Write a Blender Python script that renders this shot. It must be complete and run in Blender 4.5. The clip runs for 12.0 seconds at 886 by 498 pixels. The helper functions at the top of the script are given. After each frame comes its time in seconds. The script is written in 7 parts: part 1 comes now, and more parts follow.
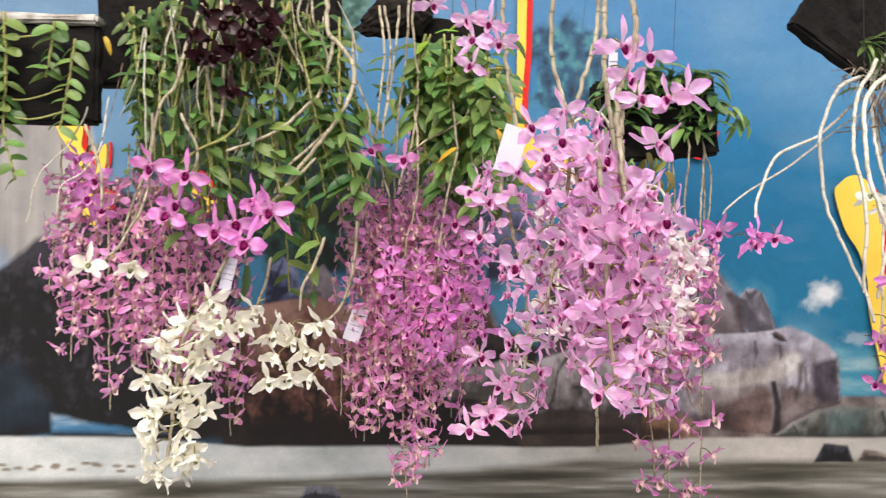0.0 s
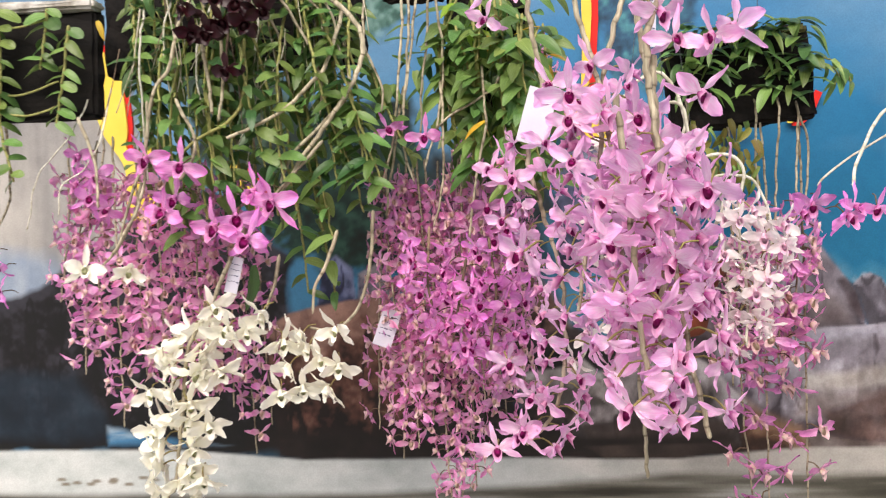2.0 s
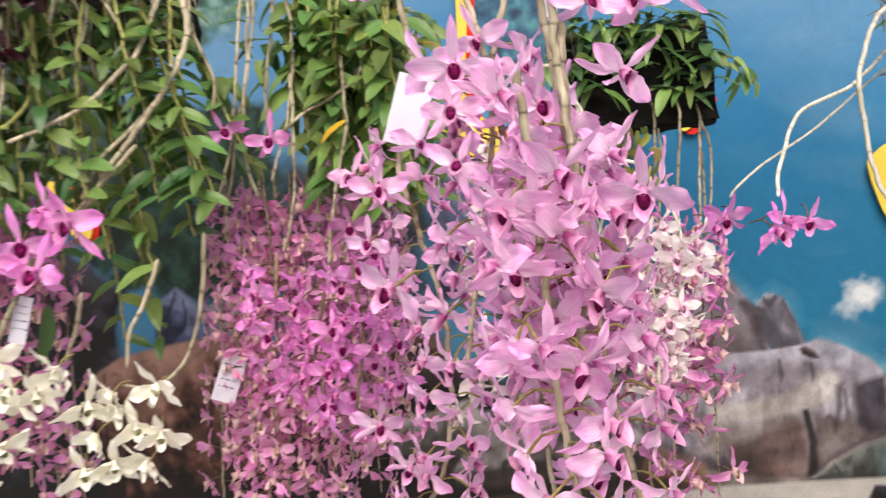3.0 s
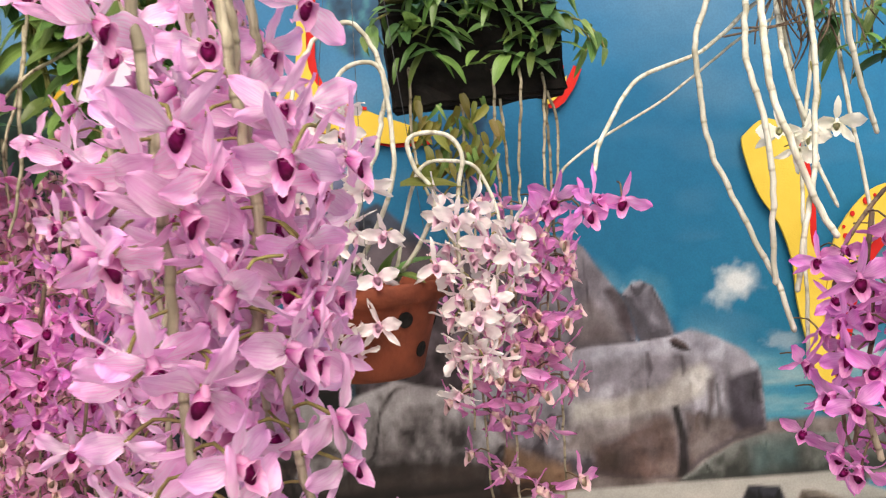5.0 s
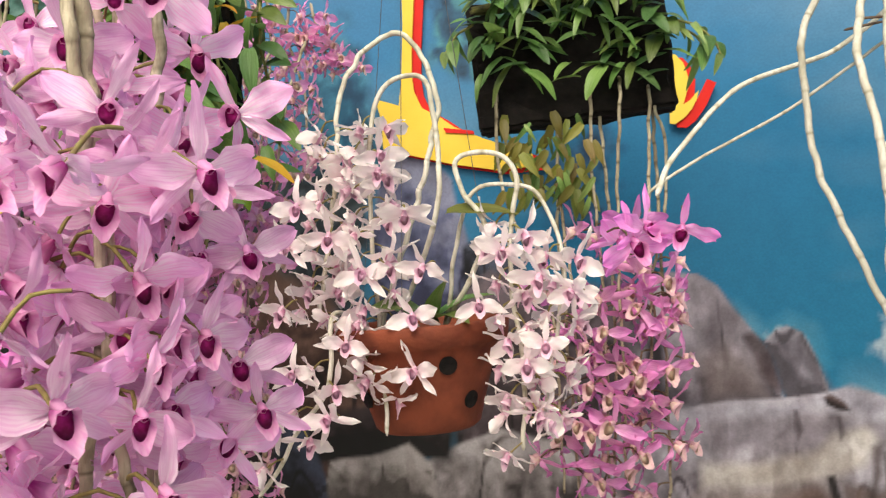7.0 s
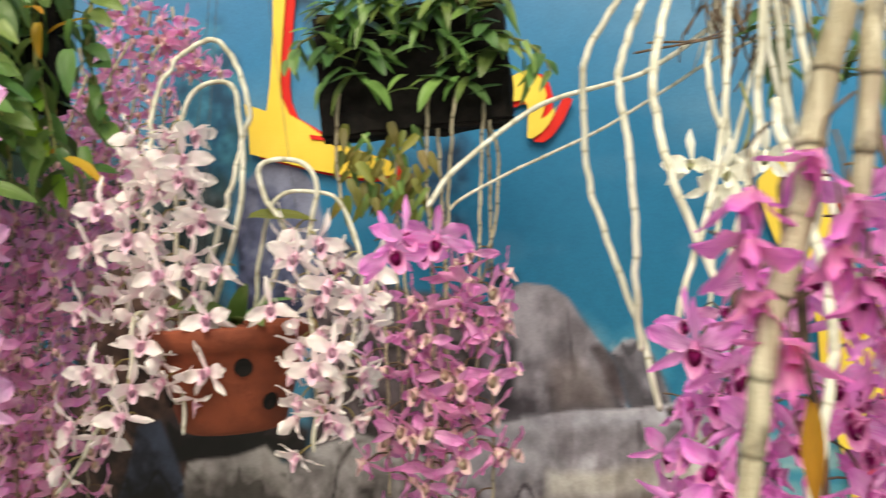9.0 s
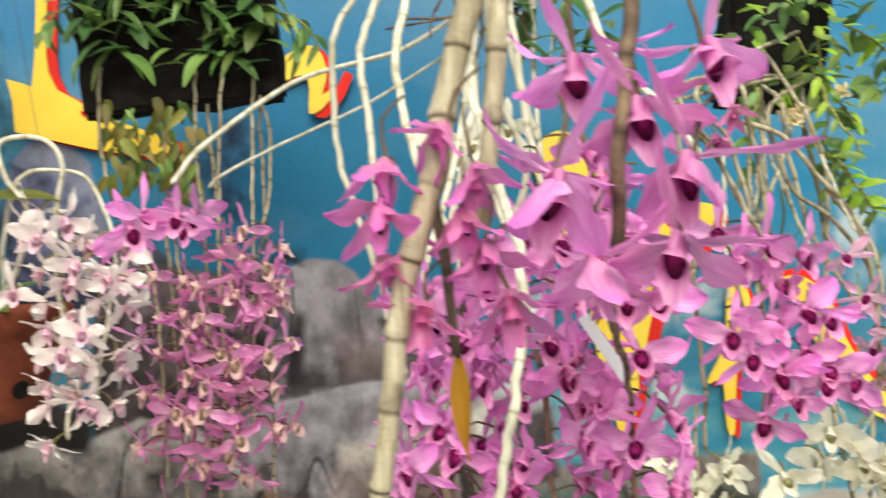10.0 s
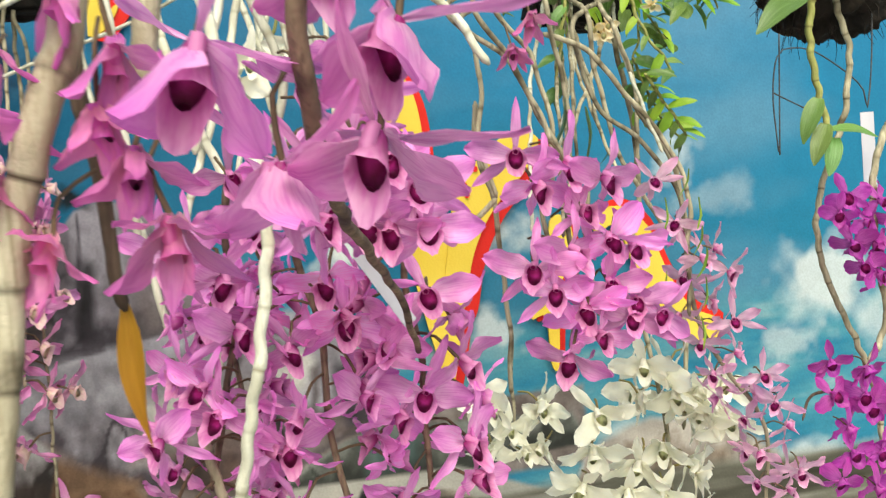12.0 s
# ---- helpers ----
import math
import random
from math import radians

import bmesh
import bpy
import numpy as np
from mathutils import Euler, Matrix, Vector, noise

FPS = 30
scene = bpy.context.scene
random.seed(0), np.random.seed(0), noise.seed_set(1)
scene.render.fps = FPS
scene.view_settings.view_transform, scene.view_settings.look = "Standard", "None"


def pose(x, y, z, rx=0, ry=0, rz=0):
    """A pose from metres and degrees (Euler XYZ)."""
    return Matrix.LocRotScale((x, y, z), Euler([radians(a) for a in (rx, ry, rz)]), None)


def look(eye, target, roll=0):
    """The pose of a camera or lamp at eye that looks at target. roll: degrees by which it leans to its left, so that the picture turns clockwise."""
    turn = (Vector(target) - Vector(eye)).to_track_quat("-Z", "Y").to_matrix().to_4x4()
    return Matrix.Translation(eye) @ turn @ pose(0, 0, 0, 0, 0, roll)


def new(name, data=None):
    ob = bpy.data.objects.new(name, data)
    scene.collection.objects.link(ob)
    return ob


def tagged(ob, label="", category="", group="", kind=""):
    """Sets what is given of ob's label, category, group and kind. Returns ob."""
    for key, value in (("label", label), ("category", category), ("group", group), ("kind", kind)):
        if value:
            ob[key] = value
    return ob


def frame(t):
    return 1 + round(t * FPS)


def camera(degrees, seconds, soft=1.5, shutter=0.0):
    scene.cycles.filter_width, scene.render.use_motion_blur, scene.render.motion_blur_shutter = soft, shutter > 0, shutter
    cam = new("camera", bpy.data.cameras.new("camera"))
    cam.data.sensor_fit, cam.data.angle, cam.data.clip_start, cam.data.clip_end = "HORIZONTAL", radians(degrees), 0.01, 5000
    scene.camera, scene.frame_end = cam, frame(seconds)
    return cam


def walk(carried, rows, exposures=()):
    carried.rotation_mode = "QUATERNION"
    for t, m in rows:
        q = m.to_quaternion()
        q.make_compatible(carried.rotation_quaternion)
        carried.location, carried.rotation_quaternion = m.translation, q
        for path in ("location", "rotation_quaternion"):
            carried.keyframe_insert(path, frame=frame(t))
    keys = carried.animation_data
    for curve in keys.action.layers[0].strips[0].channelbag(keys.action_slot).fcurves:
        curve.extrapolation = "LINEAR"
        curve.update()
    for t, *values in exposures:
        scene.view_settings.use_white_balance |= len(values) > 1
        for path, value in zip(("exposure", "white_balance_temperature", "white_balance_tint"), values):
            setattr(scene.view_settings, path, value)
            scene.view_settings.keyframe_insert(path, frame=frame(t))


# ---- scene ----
cam = camera(51.8, 12.0, soft=1.2, shutter=0.5)
PATH = [
    (0, (0.053, 0.06, 1.544), (0.053, 2.06, 1.544), 0.0),
    (0.5, (0.051, 0.116, 1.55), (0.078, 2.116, 1.539), -2.8),
    (1, (0.112, 0.173, 1.54), (-0.113, 2.16, 1.544), -1.3),
    (1.5, (0.185, 0.223, 1.534), (-0.095, 2.203, 1.532), -0.9),
    (2, (0.209, 0.295, 1.529), (-0.071, 2.276, 1.529), -2.1),
    (2.5, (0.195, 0.434, 1.534), (-0.009, 2.422, 1.613), -1.9),
    (3, (0.196, 0.576, 1.537), (0.195, 2.576, 1.573), -3.3),
    (3.5, (0.215, 0.64, 1.54), (0.298, 2.638, 1.584), -3.2),
    (3.7, (0.242, 0.657, 1.539), (0.366, 2.653, 1.578), -2.8),
    (5.3, (0.419, 0.775, 1.526), (0.526, 2.772, 1.52), -3.6),
    (5.5, (0.419, 0.797, 1.526), (0.553, 2.793, 1.539), -4.2),
    (6, (0.453, 0.835, 1.529), (0.5, 2.834, 1.594), -4.9),
    (6.5, (0.547, 0.862, 1.524), (0.352, 2.851, 1.616), -3.1),
    (6.7, (0.573, 0.876, 1.522), (0.297, 2.855, 1.611), -2.5),
    (8.3, (0.676, 0.969, 1.509), (0.205, 2.908, 1.645), -3.0),
    (8.5, (0.711, 0.95, 1.508), (0.285, 2.902, 1.597), -1.5),
    (9, (0.782, 0.905, 1.512), (0.509, 2.883, 1.621), -0.9),
    (9.5, (0.829, 0.892, 1.511), (0.746, 2.889, 1.604), -2.0),
    (10, (0.864, 0.897, 1.506), (0.955, 2.894, 1.551), -3.0),
    (10.5, (0.892, 0.907, 1.501), (1.145, 2.891, 1.498), -3.2),
    (11, (0.908, 0.917, 1.496), (1.233, 2.89, 1.46), -3.0),
    (11.5, (0.918, 0.954, 1.496), (1.288, 2.918, 1.434), -3.9),
    (12, (0.935, 0.994, 1.493), (1.342, 2.95, 1.391), -4.5),
]
walk(cam, [(t, look(eye, target, roll)) for t, eye, target, roll in PATH], exposures=[(0.0, 0.51, 6700, 14), (3.0, 0.53, 6900, 13), (5.5, 0.45, 7150, 10), (6.5, 0.45, 7250, 8), (8.3, 0.46, 7300, 7), (9.0, 0.46, 7500, 2), (10.5, 0.51, 7150, 0), (12.0, 0.46, 7050, -2)])

# ---- light: a bright overcast sky over an open-sided show stand ----
world = bpy.data.worlds.new("sky")
scene.world = world
world.use_nodes = True
wn = world.node_tree.nodes
sky = wn.new("ShaderNodeTexSky")
sky.sky_type, sky.sun_disc = "NISHITA", False
sky.sun_elevation, sky.sun_rotation = radians(49), radians(182)
sky.air_density, sky.dust_density, sky.ozone_density = 1.0, 3.0, 1.0
world.node_tree.links.new(sky.outputs[0], wn["Background"].inputs[0])
wn["Background"].inputs[1].default_value = 0.10
sun = new("sun", bpy.data.lights.new("sun", "SUN"))
sun.data.energy, sun.data.angle, sun.data.color = 3.1, radians(55), (1.0, 0.95, 0.88)
sun.matrix_world = look((0, 0, 0), (0.02, 0.66, -0.75))

# ---- materials ----
def rgb(code):
    """Linear colour from a hex code."""
    c = [int(code[i:i + 2], 16) / 255 for i in (0, 2, 4)]
    return tuple(v / 12.92 if v <= 0.04045 else ((v + 0.055) / 1.055) ** 2.4 for v in c)


def material(name, rough=0.6, bump=0.0, bump_scale=200.0, spec=0.3):
    m = bpy.data.materials.new(name)
    m.use_nodes = True
    n, l = m.node_tree.nodes, m.node_tree.links
    b = n["Principled BSDF"]
    b.inputs["Roughness"].default_value = rough
    b.inputs["Specular IOR Level"].default_value = spec
    if bump:
        tc, tex, bp = n.new("ShaderNodeTexCoord"), n.new("ShaderNodeTexNoise"), n.new("ShaderNodeBump")
        tex.inputs["Scale"].default_value, tex.inputs["Detail"].default_value = bump_scale, 5
        bp.inputs["Strength"].default_value, bp.inputs["Distance"].default_value = bump, 0.004
        l.new(tc.outputs["Object"], tex.inputs["Vector"])
        l.new(tex.outputs["Fac"], bp.inputs["Height"])
        l.new(bp.outputs["Normal"], b.inputs["Normal"])
    return m, n, l, b


def mix(n, l, fac, a, b, mode="MIX"):
    x = n.new("ShaderNodeMix")
    x.data_type, x.blend_type = "RGBA", mode
    for value, socket in ((fac, x.inputs[0]), (a, x.inputs[6]), (b, x.inputs[7])):
        if hasattr(value, "is_output"):
            l.new(value, socket)
        elif isinstance(value, float):
            socket.default_value = value
        else:
            socket.default_value = (*value, 1)
    return x.outputs[2]


def noise_fac(n, l, scale, detail=4, lo=0.35, hi=0.65, stretch=None):
    tc, tex, mp = n.new("ShaderNodeTexCoord"), n.new("ShaderNodeTexNoise"), n.new("ShaderNodeMapRange")
    tex.inputs["Scale"].default_value, tex.inputs["Detail"].default_value = scale, detail
    if stretch:
        mapping = n.new("ShaderNodeMapping")
        mapping.inputs["Scale"].default_value = stretch
        l.new(tc.outputs["Object"], mapping.inputs[0])
        l.new(mapping.outputs[0], tex.inputs["Vector"])
    else:
        l.new(tc.outputs["Object"], tex.inputs["Vector"])
    mp.inputs[1].default_value, mp.inputs[2].default_value = lo, hi
    l.new(tex.outputs["Fac"], mp.inputs[0])
    return mp.outputs[0]


def two_tone(name, a, b, scale, rough=0.7, bump=0.3, bump_scale=200.0, stretch=None, vary=0.0, spec=0.3):
    m, n, l, bs = material(name, rough, bump, bump_scale, spec)
    col = mix(n, l, noise_fac(n, l, scale, stretch=stretch), rgb(a), rgb(b))
    if vary:
        info, mp = n.new("ShaderNodeObjectInfo"), n.new("ShaderNodeMapRange")
        mp.inputs[3].default_value, mp.inputs[4].default_value = 1 - vary, 1 + vary
        l.new(info.outputs["Random"], mp.inputs[0])
        hs = n.new("ShaderNodeHueSaturation")
        l.new(mp.outputs[0], hs.inputs["Value"])
        l.new(col, hs.inputs["Color"])
        col = hs.outputs[0]
    l.new(col, bs.inputs["Base Color"])
    return m


def thin(name, base, tip, vein, hue_vary=0.02, value_vary=0.15, through_light=0.42, rough=0.38, edge=None):
    """Petals and leaves: colour runs from the base to the tip, fine veins along the length, some light passes through."""
    m, n, l, bs = material(name, rough, 0.12, 260, 0.4)
    at, sep = n.new("ShaderNodeAttribute"), n.new("ShaderNodeSeparateColor")
    at.attribute_name = "blade"
    l.new(at.outputs["Color"], sep.inputs[0])
    col = mix(n, l, sep.outputs[0], rgb(base), rgb(tip))
    if edge:
        sm = n.new("ShaderNodeMapRange")
        sm.inputs[1].default_value, sm.inputs[2].default_value, sm.inputs[4].default_value = 0.55, 1.0, 0.8
        l.new(sep.outputs[1], sm.inputs[0])
        col = mix(n, l, sm.outputs[0], col, rgb(edge))
    comb, tex, mp = n.new("ShaderNodeCombineXYZ"), n.new("ShaderNodeTexNoise"), n.new("ShaderNodeMapRange")
    mul = n.new("ShaderNodeMath")
    mul.operation, mul.inputs[1].default_value = "MULTIPLY", 9.0
    l.new(sep.outputs[1], mul.inputs[0])
    l.new(mul.outputs[0], comb.inputs[0])
    l.new(sep.outputs[0], comb.inputs[1])
    l.new(sep.outputs[2], comb.inputs[2])
    tex.inputs["Scale"].default_value = 2.2
    l.new(comb.outputs[0], tex.inputs["Vector"])
    mp.inputs[1].default_value, mp.inputs[2].default_value, mp.inputs[4].default_value = 0.42, 0.66, 0.55
    l.new(tex.outputs["Fac"], mp.inputs[0])
    col = mix(n, l, mp.outputs[0], col, rgb(vein))
    info, hs = n.new("ShaderNodeObjectInfo"), n.new("ShaderNodeHueSaturation")
    for socket, span in (("Hue", (0.5 - hue_vary, 0.5 + hue_vary)), ("Value", (1 - value_vary, 1 + value_vary))):
        r = n.new("ShaderNodeMapRange")
        r.inputs[3].default_value, r.inputs[4].default_value = span
        if socket == "Hue":
            w = n.new("ShaderNodeTexWhiteNoise")
            w.noise_dimensions = "1D"
            l.new(info.outputs["Random"], w.inputs["W"])
            l.new(w.outputs["Value"], r.inputs[0])
        else:
            l.new(info.outputs["Random"], r.inputs[0])
        l.new(r.outputs[0], hs.inputs[socket])
    l.new(col, hs.inputs["Color"])
    l.new(hs.outputs[0], bs.inputs["Base Color"])
    tr, mx = n.new("ShaderNodeBsdfTranslucent"), n.new("ShaderNodeMixShader")
    l.new(hs.outputs[0], tr.inputs[0])
    mx.inputs[0].default_value = through_light
    l.new(bs.outputs[0], mx.inputs[1])
    l.new(tr.outputs[0], mx.inputs[2])
    l.new(mx.outputs[0], n["Material Output"].inputs[0])
    return m


def cane_material(name, pale, dark, node):
    """Dry orchid cane: papery sheath streaked along its length, darker rings at the joints."""
    m, n, l, bs = material(name, 0.65, 0.25, 500, 0.25)
    at, sep = n.new("ShaderNodeAttribute"), n.new("ShaderNodeSeparateColor")
    at.attribute_name = "blade"
    l.new(at.outputs["Color"], sep.inputs[0])
    col = mix(n, l, noise_fac(n, l, 90, stretch=(1, 1, 0.15)), rgb(pale), rgb(dark))
    col = mix(n, l, noise_fac(n, l, 420, 3, 0.48, 0.72, stretch=(1, 1, 0.06)), col, rgb(dark))
    col = mix(n, l, noise_fac(n, l, 34, 3, 0.56, 0.72), col, rgb(node))
    col = mix(n, l, sep.outputs[0], col, rgb(node))
    info, hs, r = n.new("ShaderNodeObjectInfo"), n.new("ShaderNodeHueSaturation"), n.new("ShaderNodeMapRange")
    r.inputs[3].default_value, r.inputs[4].default_value = 0.78, 1.15
    l.new(info.outputs["Random"], r.inputs[0])
    l.new(r.outputs[0], hs.inputs["Value"])
    l.new(col, hs.inputs["Color"])
    l.new(hs.outputs[0], bs.inputs["Base Color"])
    return m


M_PALE = thin("pale_pink_petal", "fff0fa", "f9b8ec", "ea96da", 0.014, 0.15, 0.36)
M_PALE_LIP = thin("pale_pink_lip", "b4308c", "fcc8e8", "e07cc4", 0.012, 0.10)
M_MAG = thin("magenta_petal", "fccaf0", "f08ade", "da64cc", 0.014, 0.22, 0.40)
M_MAG_LIP = thin("magenta_lip", "a41e7c", "fab4e4", "d056b4", 0.012, 0.12)
M_MAUVE = thin("mauve_petal", "fddaee", "f298d6", "de80c6", 0.02, 0.2, 0.36)
M_MAUVE_LIP = thin("mauve_lip", "f8ead0", "f6d2d8", "e8b0c4", 0.012, 0.12)
M_ROSE = thin("rose_petal", "fac8e8", "ea8cd2", "d274bc", 0.018, 0.18, 0.38)
M_WHITE = thin("white_petal", "fdfbe8", "fffef4", "fbf7e4", 0.006, 0.03, 0.26)
M_BLUSH = thin("blush_white_petal", "fdebf1", "fffcf6", "f9e8ee", 0.010, 0.05, 0.34)
M_BLUSH_LIP = thin("blush_lip", "eaa4cc", "fbe0ec", "eebcd8", 0.012, 0.08)
M_BUD = thin("fading_pink_petal", "e2a6b8", "ee82d6", "d468bc", 0.02, 0.14, 0.45)
M_VIOLET = thin("violet_petal", "dd78d2", "c23cb4", "a4289a", 0.012, 0.12)
M_MAROON = thin("maroon_petal", "3a1018", "2a0c14", "1a060c", 0.01, 0.2, 0.1)
M_YELLOWW = thin("cream_petal", "f3d27a", "fbf4e2", "f0dca0", 0.01, 0.06)
M_THROAT = two_tone("purple_throat", "9a1666", "b8288a", 300, 0.6, 0.0)
M_THROAT_PALE = two_tone("cream_throat", "f6e8cc", "ecd0b4", 300, 0.6, 0.0)
M_THROAT_GREEN = two_tone("green_throat", "e6e8bc", "d6dc9c", 300, 0.6, 0.0)
M_THROAT_PINK = two_tone("pink_throat", "eebcd8", "f2cce0", 300, 0.6, 0.0)
M_LEAF = thin("green_leaf", "6c8a48", "5c7a3c", "8caa68", 0.03, 0.45, 0.32, 0.28)
M_LEAF_DARK = thin("dark_green_leaf", "47683c", "3d5c34", "5c7e4c", 0.02, 0.3, 0.2, 0.3)
M_LEAF_LIME = thin("lime_leaf", "8fb53c", "9cc242", "7aa032", 0.02, 0.15, 0.3, 0.42)
M_LEAF_OLIVE = thin("olive_leaf", "7c7c36", "6e6a2c", "96904e", 0.05, 0.35, 0.35, 0.45)
M_LEAF_YELLOW = thin("yellowed_leaf", "d9b23a", "cf9a2c", "b98a2c", 0.02, 0.15, 0.3, 0.5)
M_PALEMAUVE = thin("pale_mauve_petal", "fbe0ee", "eeaad6", "dc90c4", 0.012, 0.10, 0.48)
M_CANE = cane_material("straw_cane", "c2b9a0", "8a816c", "5c5340")
M_CANE_THICK = cane_material("grey_papery_cane", "cac2ac", "958a72", "4a4032")
M_CANE_GREEN = cane_material("green_cane", "a9a86a", "87894e", "6f6a42")
M_CANE_WHITE = cane_material("bleached_cane", "e0ded2", "bebba9", "a09a84")
M_CANE_DARK = cane_material("brown_cane", "8a7662", "5c4c42", "382c26")
M_STALK = two_tone("flower_stalk", "8f8a4c", "7b6a46", 150, 0.6, 0.0)
M_STALK_DARK = two_tone("brown_flower_stalk", "6e5a44", "57483a", 150, 0.6, 0.0)
M_BARK = two_tone("black_fern_slab", "0a0908", "1a1614", 60, 0.95, 0.9, 90)
M_WOOD = two_tone("weathered_wood", "070606", "1a1613", 25, 0.9, 0.8, 80, stretch=(0.2, 1, 1.6))
M_CORK = two_tone("cork_bark", "100d0c", "2e2722", 40, 0.95, 1.0, 70)
M_ROOT = two_tone("orchid_root", "c9c2ae", "97907c", 60, 0.7, 0.2)
M_TERRA = two_tone("terracotta", "84432d", "5e2e20", 22, 0.8, 0.3, 150)
M_TAG = two_tone("paper_tag", "d9d6e0", "c9c8d6", 12, 0.6, 0.1)
M_INK = two_tone("pen_ink", "2b2b55", "40406a", 80, 0.6, 0.0)
M_WIRE = two_tone("galvanised_wire", "3a3c40", "5b5d60", 200, 0.4, 0.0)
M_YEL = two_tone("yellow_foam", "e9cc54", "e2c046", 9, 0.7, 0.15, 250)
M_RED = two_tone("red_foam", "d8261f", "c31d1a", 9, 0.7, 0.15, 250)
M_CONC = two_tone("grey_floor", "8b8a86", "a3a19b", 3, 0.85, 0.3, 60)
M_DARKBAND = two_tone("moss", "3c3a28", "55562f", 90, 0.95, 0.8, 120)
M_BLUETAG = two_tone("blue_plastic", "58b6dc", "49a6cf", 20, 0.4, 0.0)


# ---- building helpers ----
def mesh_of(name, verts, faces, mats, index=None, blade=None, smooth=True):
    me = bpy.data.meshes.new(name)
    me.from_pydata([tuple(v) for v in verts], [], faces)
    for m in mats:
        me.materials.append(m)
    if index is not None:
        me.polygons.foreach_set("material_index", index)
    me.polygons.foreach_set("use_smooth", [smooth] * len(me.polygons))
    if blade is not None:
        at = me.color_attributes.new("blade", "FLOAT_COLOR", "POINT")
        flat = np.ones((len(verts), 4), dtype=np.float32)
        flat[:, :3] = np.array(blade, dtype=np.float32)
        at.data.foreach_set("color", flat.ravel())
    me.update()
    return me


def put(name, me, parent=None, m=None, label=""):
    """Links a mesh as one object, under a thing or a part of it; m is its pose in the world."""
    ob = new(name, me)
    if m is not None:
        ob.matrix_basis = m
    if parent is not None:
        ob.parent = parent
        ob.matrix_parent_inverse = parent.matrix_basis.inverted()
    return tagged(ob, label)


def thing(name, where, label, category, group="", kind=""):
    ob = new(name)
    ob.empty_display_size = 0.02
    ob.location = where
    return tagged(ob, label, category, group, kind)


def box_mesh(name, size, mats, bevel=0.0, rough=0.0, cuts=0, seed=0):
    """A block with its corners rounded; rough: uneven surface in metres."""
    bm = bmesh.new()
    bmesh.ops.create_cube(bm, size=1.0)
    bmesh.ops.scale(bm, vec=size, verts=bm.verts)
    if bevel:
        bmesh.ops.bevel(bm, geom=bm.edges[:], offset=bevel, segments=2, affect="EDGES")
    if cuts:
        bmesh.ops.subdivide_edges(bm, edges=bm.edges[:], cuts=cuts, use_grid_fill=True)
    if rough:
        for v in bm.verts:
            q = v.co * 30 + Vector((seed * 3.1, seed, 0))
            v.co += (v.normal if v.normal.length else v.co.normalized()) * rough * (noise.noise(q) + 0.5 * noise.noise(q * 3))
    me = bpy.data.meshes.new(name)
    bm.to_mesh(me)
    bm.free()
    for m in mats:
        me.materials.append(m)
    return me


def spline(pts, step=0.012):
    """Evenly spread points on a smooth curve through pts."""
    p = [np.array(q, float) for q in pts]
    if len(p) == 2:
        p = [p[0], (p[0] + p[1]) / 2, p[1]]
    p = [2 * p[0] - p[1], *p, 2 * p[-1] - p[-2]]
    out = []
    for i in range(1, len(p) - 2):
        a, b, c, d = p[i - 1:i + 3]
        k = max(2, int(np.linalg.norm(c - b) / step))
        for j in range(k):
            u = j / k
            out.append(0.5 * (2 * b + (c - a) * u + (2 * a - 5 * b + 4 * c - d) * u * u + (3 * b - a - 3 * c + d) * u ** 3))
    out.append(p[-2])
    return np.array(out)


def tube(name, pts, r0, r1, mat, sides=7, node=0.028, swell=0.12, cap=True):
    """A tapering tube on a path, swollen and ringed at its joints."""
    pts = np.array(pts)
    d = np.gradient(pts, axis=0)
    d /= np.linalg.norm(d, axis=1)[:, None] + 1e-9
    s = np.concatenate([[0], np.cumsum(np.linalg.norm(np.diff(pts, axis=0), axis=1))])
    ref = np.array([0.3, -1.0, 0.2])
    verts, blade, faces = [], [], []
    n = len(pts)
    for i in range(n):
        a = np.cross(d[i], ref)
        a /= np.linalg.norm(a) + 1e-9
        b = np.cross(d[i], a)
        phase = (s[i] % node) / node if node else 0.0
        ring = phase ** 9 if node else 0.0
        mark = 0.35 + 0.65 * math.sin(5.1 * s[i] / node) ** 2 if node and i and int(s[i] / node) > int(s[i - 1] / node) else 0.0
        r = (r0 + (r1 - r0) * s[i] / max(s[-1], 1e-6)) * (1 + swell * ring)
        if node and i in (0, n - 1):
            r *= 0.35
        for k in range(sides):
            w = 2 * math.pi * k / sides
            verts.append(pts[i] + r * (math.cos(w) * a + math.sin(w) * b))
            blade.append((mark, k / sides, i % 7 / 7))
    for i in range(n - 1):
        for k in range(sides):
            faces.append((i * sides + k, i * sides + (k + 1) % sides, (i + 1) * sides + (k + 1) % sides, (i + 1) * sides + k))
    if cap:
        faces.append(tuple(range(sides))[::-1])
        faces.append(tuple((n - 1) * sides + k for k in range(sides)))
    return mesh_of(name, verts, faces, [mat], blade=blade)


